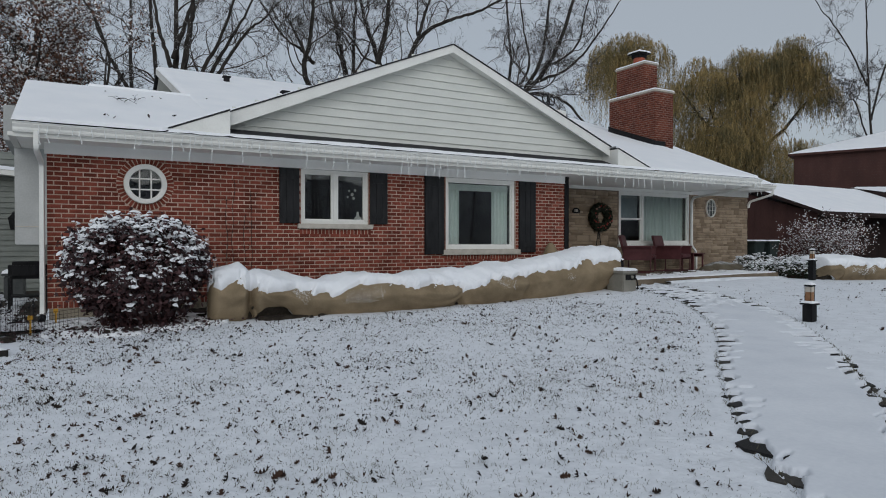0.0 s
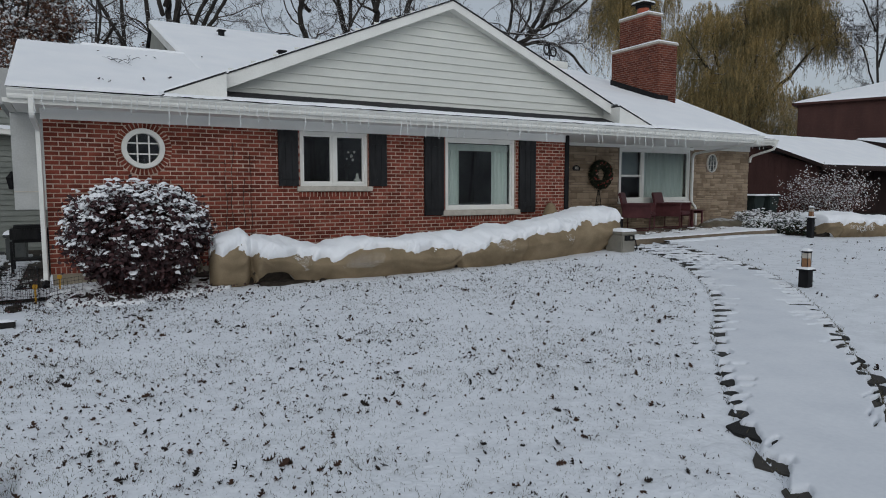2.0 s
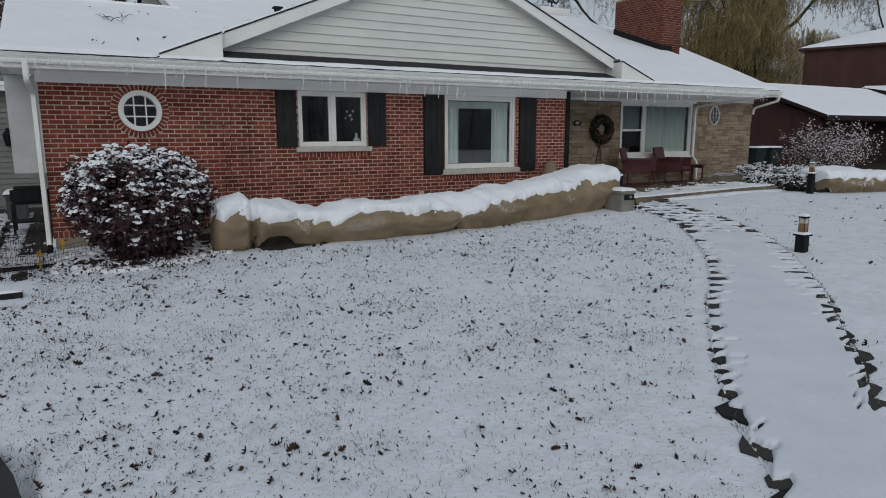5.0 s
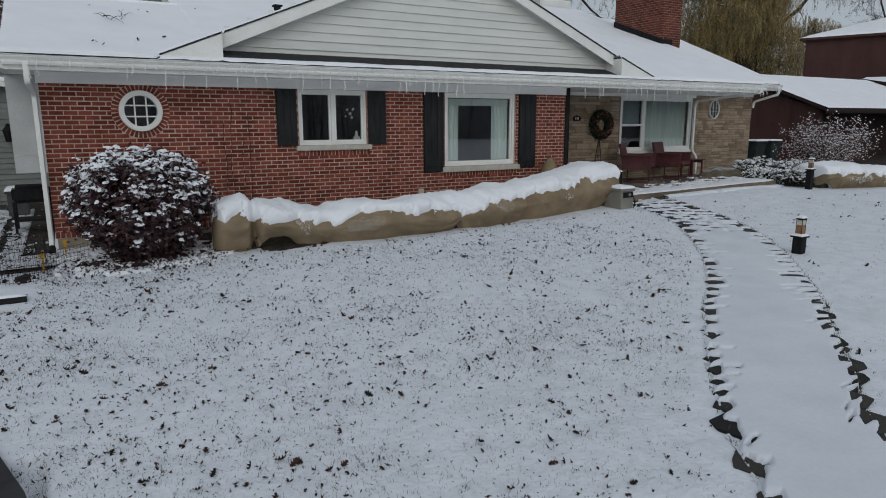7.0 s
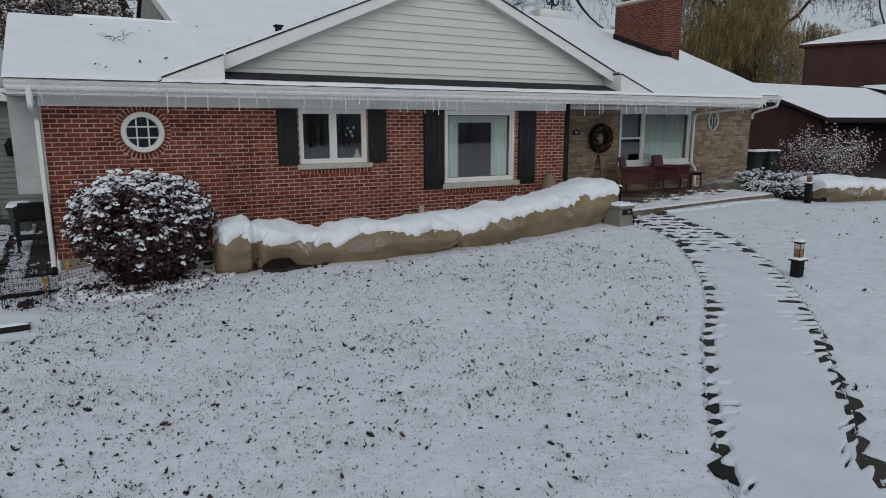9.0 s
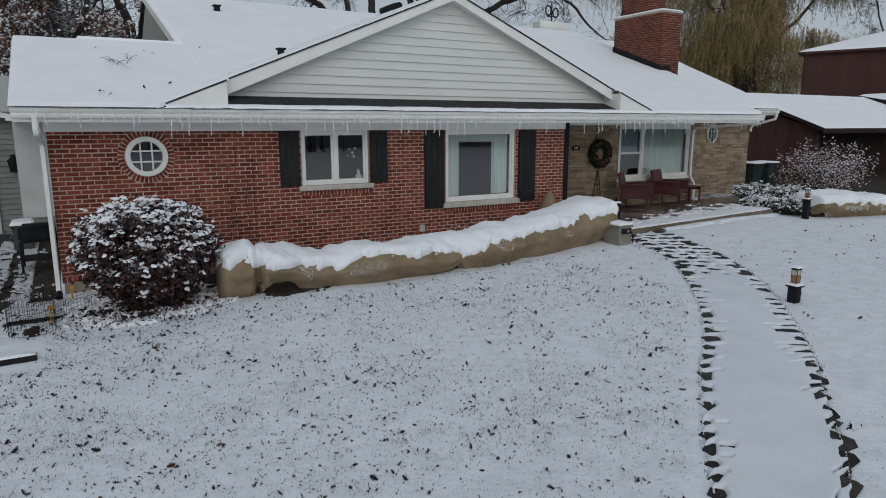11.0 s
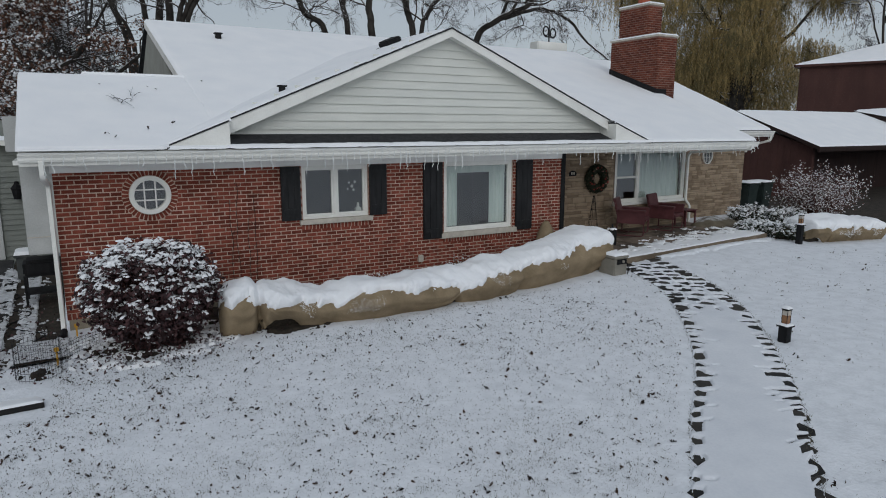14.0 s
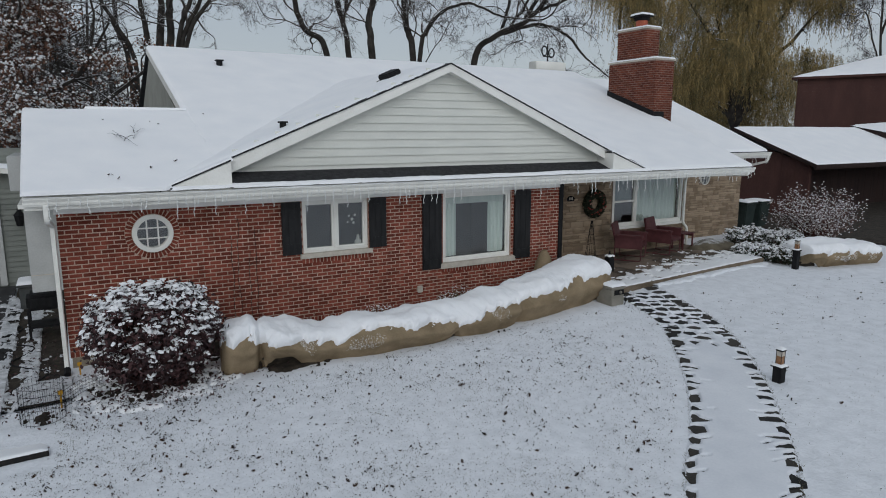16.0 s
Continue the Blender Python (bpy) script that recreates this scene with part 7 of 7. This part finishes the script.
REFLECTED_TREES = mat("reflected_trees", (0.2, 0.205, 0.21), (0.44, 0.45, 0.46), 0.25, 0.95, 0.0, 2)
treeline()

# ---- leaves and grass on the lawn ----
def on_walk(x, y):
    """Whether a place lies on the flagstone walk."""
    for k in range(len(WALK_L) - 1):
        quad = (WALK_L[k], WALK_R[k], WALK_R[k + 1], WALK_L[k + 1])
        s = [(quad[(i + 1) % 4][0] - quad[i][0]) * (y - quad[i][1]) - (quad[(i + 1) % 4][1] - quad[i][1]) * (x - quad[i][0]) for i in range(4)]
        if all(v >= 0 for v in s) or all(v <= 0 for v in s):
            return True
    return False


def lawn_points(rng, n, patchy=0.0, x0=-1.0, x1=17.0, y0=0.6, y1=11.0):
    out = []
    while len(out) < n:
        x, y = rng.uniform(x0, x1), rng.uniform(y0, y1)
        if on_walk(x, y) or (y > 9.2 and x > 1.6) or (x > 9.6 and y > 9.5) or (x < -0.5 and (y > 8 or y < 4.6)):
            continue
        # the far side of the walk and the strip before the porch lie cleaner
        clean = 0.0 if y > 0.82 * x - 0.2 or x < 3 else 0.9
        if patchy and rng.random() < max(clean, 0.6 if x > 8 else 0.0):
            continue
        if patchy and rng.random() > 0.42 + 0.58 * math.exp(-max(x + 0.3 * y - 1.6, 0.0) / 2.4):
            continue
        if patchy and noise.noise(Vector((x * 0.45, y * 0.45, 2.0))) + 0.5 * noise.noise(Vector((x * 1.7, y * 1.7, 5.0))) < rng.uniform(-1.3, 0.5):
            continue
        out.append((x, y))
    p = np.array(out)
    return np.column_stack([p, ground_z(p[:, 0], p[:, 1])])


rng = np.random.default_rng(77)
# an oak leaf: lobed, curled along its rib
LOBES = [(-0.5, 0.03), (-0.36, 0.2), (-0.26, 0.09), (-0.12, 0.34), (0.0, 0.13), (0.14, 0.36), (0.24, 0.13), (0.36, 0.22), (0.5, 0.0)]
OV, OF = [], []
for i, (u, w) in enumerate(LOBES):
    OV += [(w, u, 2.2 * w * w + 0.9 * u * u), (0, u, 0.9 * u * u), (-w, u, 2.2 * w * w + 0.9 * u * u)]
    if i:
        b = 3 * i
        OF += [(b - 3, b - 2, b + 1, b), (b - 2, b - 1, b + 2, b + 1)]
LEAF_LITTER = mat("wet_leaf", (0.012, 0.008, 0.006), (0.05, 0.024, 0.014), 3, 0.7, 0.0, rand=0.8, island=True)
n = 1150
big = lawn_points(rng, n, 0.3)
m = frames_at(big + np.array([0, 0, 0.008]), rng.normal(size=(n, 3)) * 1.0 + np.array([0, 0, 0.8]), 0.03 + 0.048 * rng.uniform(0, 1, n) ** 1.7, rng)
ob = part("fallen_leaves", scattered("fallen_leaves", OV, OF, m), LEAF_LITTER)
tagged(ob, "curled brown oak leaves half sunk in the snow", "leaves", kind="stuff")
CHIP_V = [(0, -0.5, 0), (0.2, -0.1, 0.1), (0.32, 0.5, 0.25), (0.02, 0.1, 0.0), (-0.3, 0.42, 0.2), (-0.2, -0.1, 0.08)]
CHIP_F = [(0, 1, 2, 3), (0, 3, 4, 5)]
n = 11000
p = np.concatenate([big[rng.integers(0, len(big), 4500)] + np.column_stack([rng.normal(size=(4500, 2)) * 0.1, np.zeros(4500)]), lawn_points(rng, n - 4500, 0.2)])
p[:, 2] = ground_z(p[:, 0], p[:, 1]) + 0.014
m = frames_at(p, rng.normal(size=(n, 3)) * 1.2 + np.array([0, 0, 0.7]), 0.012 + 0.026 * rng.uniform(0, 1, n) ** 2.0, rng)
ob = part("leaf_scraps", scattered("leaf_scraps", CHIP_V, CHIP_F, m), LEAF_LITTER)
tagged(ob, "dark scraps of leaf showing through the snow", "leaves", kind="stuff")

GRASS = mat("winter_grass", (0.045, 0.045, 0.025), (0.16, 0.145, 0.09), 2, 0.8, 0.0, rand=0.8, island=True)
BLADE_V = [(-0.06, 0, 0), (0.06, 0, 0), (0.012, 0.35, 0.9), (-0.012, 0.35, 0.9)]
BLADE_F = [(0, 1, 2, 3)]
tuft = lawn_points(rng, 32000, 0.5)
thin = np.column_stack([3.8 + rng.normal(size=1500) * 0.36, 4.3 + rng.normal(size=1500) * 0.32])
tuft = np.concatenate([tuft, np.column_stack([thin, ground_z(thin[:, 0], thin[:, 1])])])
k = np.repeat(np.arange(len(tuft)), 3)
p = tuft[k] + np.column_stack([rng.normal(size=(len(k), 2)) * 0.018, np.zeros(len(k)) - 0.006])
m = frames_at(p, rng.normal(size=(len(k), 3)) * 0.45 + np.array([0, 0, 1]), rng.uniform(0.01, 0.031, len(k)), rng)
ob = part("grass", scattered("grass", BLADE_V, BLADE_F, m), GRASS)
tagged(ob, "grass tips poking through thin snow", "grass", kind="stuff")

# ragged grass along both edges of the walk
edge = []
for line, other, n in ((WALK_L, WALK_R, 1500), (WALK_R, WALK_L, 2600)):
    for t in rng.uniform(0.06, 0.97, n):
        a, b = along(line, float(t)), along(other, float(t))
        c = a - (b - a).normalized() * rng.normal(0.035, 0.022)
        edge.append((c.x, c.y, gz(c.x, c.y) - 0.004))
edge = np.array(edge)
m = frames_at(edge, rng.normal(size=edge.shape) * 0.7 + np.array([0, 0, 1]), rng.uniform(0.02, 0.055, len(edge)), rng)
ob = part("grass", scattered("grass", BLADE_V, BLADE_F, m), GRASS)
tagged(ob, "ragged grass tips along the edges of the walk", "grass", kind="stuff")

# twig fallen on the roof
tw = thing("fallen_twig", "small dark branch lying on the snowy roof", "branch", (1.2, 13.2, roof_z(13.2) + 0.06))
rt = np.random.default_rng(3)
for a, b, r in (((0.75, 12.78), (1.02, 12.11), 0.011), ((0.86, 12.5), (1.02, 12.62), 0.008), ((1.02, 12.62), (1.13, 13.3), 0.008), ((1.08, 12.9), (1.02, 13.2), 0.006), ((1.1, 12.9), (1.24, 12.98), 0.006), ((0.78, 12.7), (0.62, 12.75), 0.006), ((0.82, 12.6), (0.7, 12.9), 0.006)):
    pts = [(a[0] + (b[0] - a[0]) * t + rt.normal() * 0.01, a[1] + (b[1] - a[1]) * t + rt.normal() * 0.01, roof_z(a[1] + (b[1] - a[1]) * t) + 0.075 + 0.12 * math.sin(t * 2.5) * r * 60) for t in np.linspace(0, 1, 6)]
    part("twig", tube(pts, [r, r, r * 0.8, r * 0.7, r * 0.5, r * 0.3], 5), BARK, tw)
rr_ = np.random.default_rng(6)
q = np.column_stack([rr_.uniform(-0.5, 2.5, 9), rr_.uniform(10.9, 14, 9)])
q = np.column_stack([q, roof_z(q[:, 1]) + 0.075])
ob = part("roof_leaves", scattered("roof_leaves", OV, OF, frames_at(q, rr_.normal(size=(9, 3)) * 0.4 + np.array([0, 0, 1]), rr_.uniform(0.04, 0.075, 9), rr_)), LEAF_LITTER)
tagged(ob, "a few brown leaves lying on the roof snow", "leaves", kind="stuff")


# ---- masonry, piece by piece ----
def brick_mesh(w, h, d=0.02, c=0.004):
    """The shown part of a brick: a block with a chamfered face, lying in the wall's plane."""
    v = [(0, d, 0), (w, d, 0), (w, d, h), (0, d, h), (0, c, 0), (w, c, 0), (w, c, h), (0, c, h), (c, 0, c), (w - c, 0, c), (w - c, 0, h - c), (c, 0, h - c)]
    f = [(0, 1, 5, 4), (1, 2, 6, 5), (2, 3, 7, 6), (3, 0, 4, 7), (4, 5, 9, 8), (5, 6, 10, 9), (6, 7, 11, 10), (7, 4, 8, 11), (8, 9, 10, 11)]
    return np.array(v, float), np.array(f)


class Masonry:
    """Lays pieces on a wall: the first ones as parts of their own, the others joined."""
    def __init__(self, wall, own, joined, name, limit=300, near=None):
        self.wall, self.own, self.joined, self.name, self.limit, self.near = wall, own, joined, name, limit, near
        self.count, self.meshes, self.v, self.f, self.base = 0, {}, [], [], 0

    def lay(self, m, w, h, d=0.02):
        w, h = round(w, 3), round(h, 3)
        v, f = brick_mesh(w, h, d)
        pos = m.translation
        if self.count < self.limit and (self.near is None or self.near(pos)):
            if (w, h, d) not in self.meshes:
                me = mesh_from(self.name, v, f)
                me.materials.append(self.own)
                self.meshes[(w, h, d)] = me
            o = part(self.name, self.meshes[(w, h, d)], self.own, self.wall)
            o.matrix_basis = m
            self.count += 1
        else:
            a = np.array(m)
            self.v.append(v @ a[:3, :3].T + a[:3, 3])
            self.f.append(f + self.base)
            self.base += len(v)

    def close(self):
        if self.v:
            part(self.name, mesh_from(self.name, np.concatenate(self.v), np.concatenate(self.f)), self.joined, self.wall)["kind"] = "stuff"


def clip_spans(a, b, holes):
    """The pieces of the span a to b outside the holes."""
    spans = [(a, b)]
    for h0, h1 in holes:
        spans = [s for x0, x1 in spans for s in ((x0, min(x1, h0)), (max(x0, h1), x1)) if s[1] - s[0] > 0.03]
    return spans


rbk = random.Random(2)
CO, PI, JO = 0.070, 0.193, 0.0145
lay = Masonry(wall_front, BRICK, BRICK_J, "brick", near=lambda p: p.x < 1.95)
z, row = 0.232, 0
while z < 2.43:
    holes = [(h[0] - 0.006, h[1] + 0.006) for h in OPEN if h[2] - 0.095 < z + CO / 2 < h[3]]
    dz = abs(z + CO / 2 - RZ)
    if dz < RND[2]:
        half = math.sqrt(RND[2] ** 2 - dz ** 2)
        holes.append((RX - half, RX + half))
    x = -0.27 - (PI / 2 if row % 2 else 0)
    while x < 9.72:
        for a, b in clip_spans(max(x, -0.27), min(x + PI - JO, 9.72), holes):
            lay.lay(Matrix.Translation((a, WY + rbk.uniform(-0.0025, 0.0025), z)) @ Matrix.Rotation(rbk.uniform(-0.004, 0.004), 4, "Y"), b - a, CO - JO)
        x += PI
    z += CO
    row += 1
# soldier course at the foot, rowlocks under the sills, ring of the round window
x = -0.27
while x < 9.7:
    lay.lay(Matrix.Translation((x, WY, 0.125)), CO - JO, 0.098)
    x += CO
for x0, x1, z0, _ in OPEN:
    x = x0 - 0.03
    while x < x1:
        lay.lay(Matrix.Translation((x, WY, z0 - 0.094)), CO - JO, 0.088)
        x += CO
nr_ = 38
for k in range(nr_):
    a = 2 * math.pi * k / nr_
    m = Matrix.Translation((RX, WY - 0.009, RZ)) @ Matrix.Rotation(-a, 4, "Y") @ Matrix.Translation((0.322, 0, -0.0225))
    lay.lay(m, 0.098, 0.045)
lay.close()
# the return beside the porch and the chimney
lay = Masonry(chimney, CH_BRICK, CH_BRICK, "brick", limit=0)
for (x0, x1, y0, y1), z0, z1 in ((CH, 3.7, 5.9), (CU, 5.96, 6.9)):
    z, row = z0, 0
    while z + CO <= z1 + 0.01:
        for length, turn, org in ((x1 - x0, 0, (x0, y0 - 0.008)), (y1 - y0, -90, (x0 - 0.008, y1))):
            s = -(PI / 2 if row % 2 else 0)
            while s < length:
                a, b = max(s, 0.0), min(s + PI - JO, length)
                if b - a > 0.03:
                    m = Matrix.Translation((org[0], org[1], z)) @ Matrix.Rotation(radians(turn), 4, "Z") @ Matrix.Translation((a, rbk.uniform(-0.002, 0.002), 0))
                    lay.lay(m, b - a, CO - JO)
                s += PI
        z += CO
        row += 1
lay.close()


def ashlar(wall, x0, x1, z0, z1, y, holes, limit, seed):
    """Random ledge stone: courses of uneven height, some split in two."""
    r = random.Random(seed)
    ms = Masonry(wall, STONE, STONE_J, "stone", limit=limit)
    z = z0
    while z < z1 - 0.03:
        h = min(r.choice((0.06, 0.08, 0.1, 0.13, 0.16)), z1 - z)
        x = x0 - r.uniform(0, 0.3)
        while x < x1:
            w = r.uniform(0.18, 0.62) if h < 0.12 else r.uniform(0.22, 0.5)
            hs = [(q[0] - 0.005, q[1] + 0.005) for q in holes if q[2] - 0.01 < z + h / 2 < q[3]]
            for a, b in clip_spans(max(x, x0), min(x + w - 0.012, x1), hs):
                parts = [(z, h)] if h < 0.12 or r.random() < 0.4 else [(z, h * 0.45), (z + h * 0.45, h * 0.55)]
                for zz_, hh in parts:
                    ms.lay(Matrix.Translation((a, y - r.uniform(0.0, 0.016), zz_)), b - a, hh - 0.01, 0.04)
            x += w
        z += h
    ms.close()


ashlar(stone_wall, 9.85, 15.95, 0.3, 2.52, SY, [(12.96, 15.93, 0.98, 2.6)], 300, 3)
ashlar(stone_wall_2, 15.96, 20.35, 0.1, 2.66, SY2, [(OX - 0.26, OX + 0.26, OZ - 0.3, OZ + 0.3)], 120, 4)
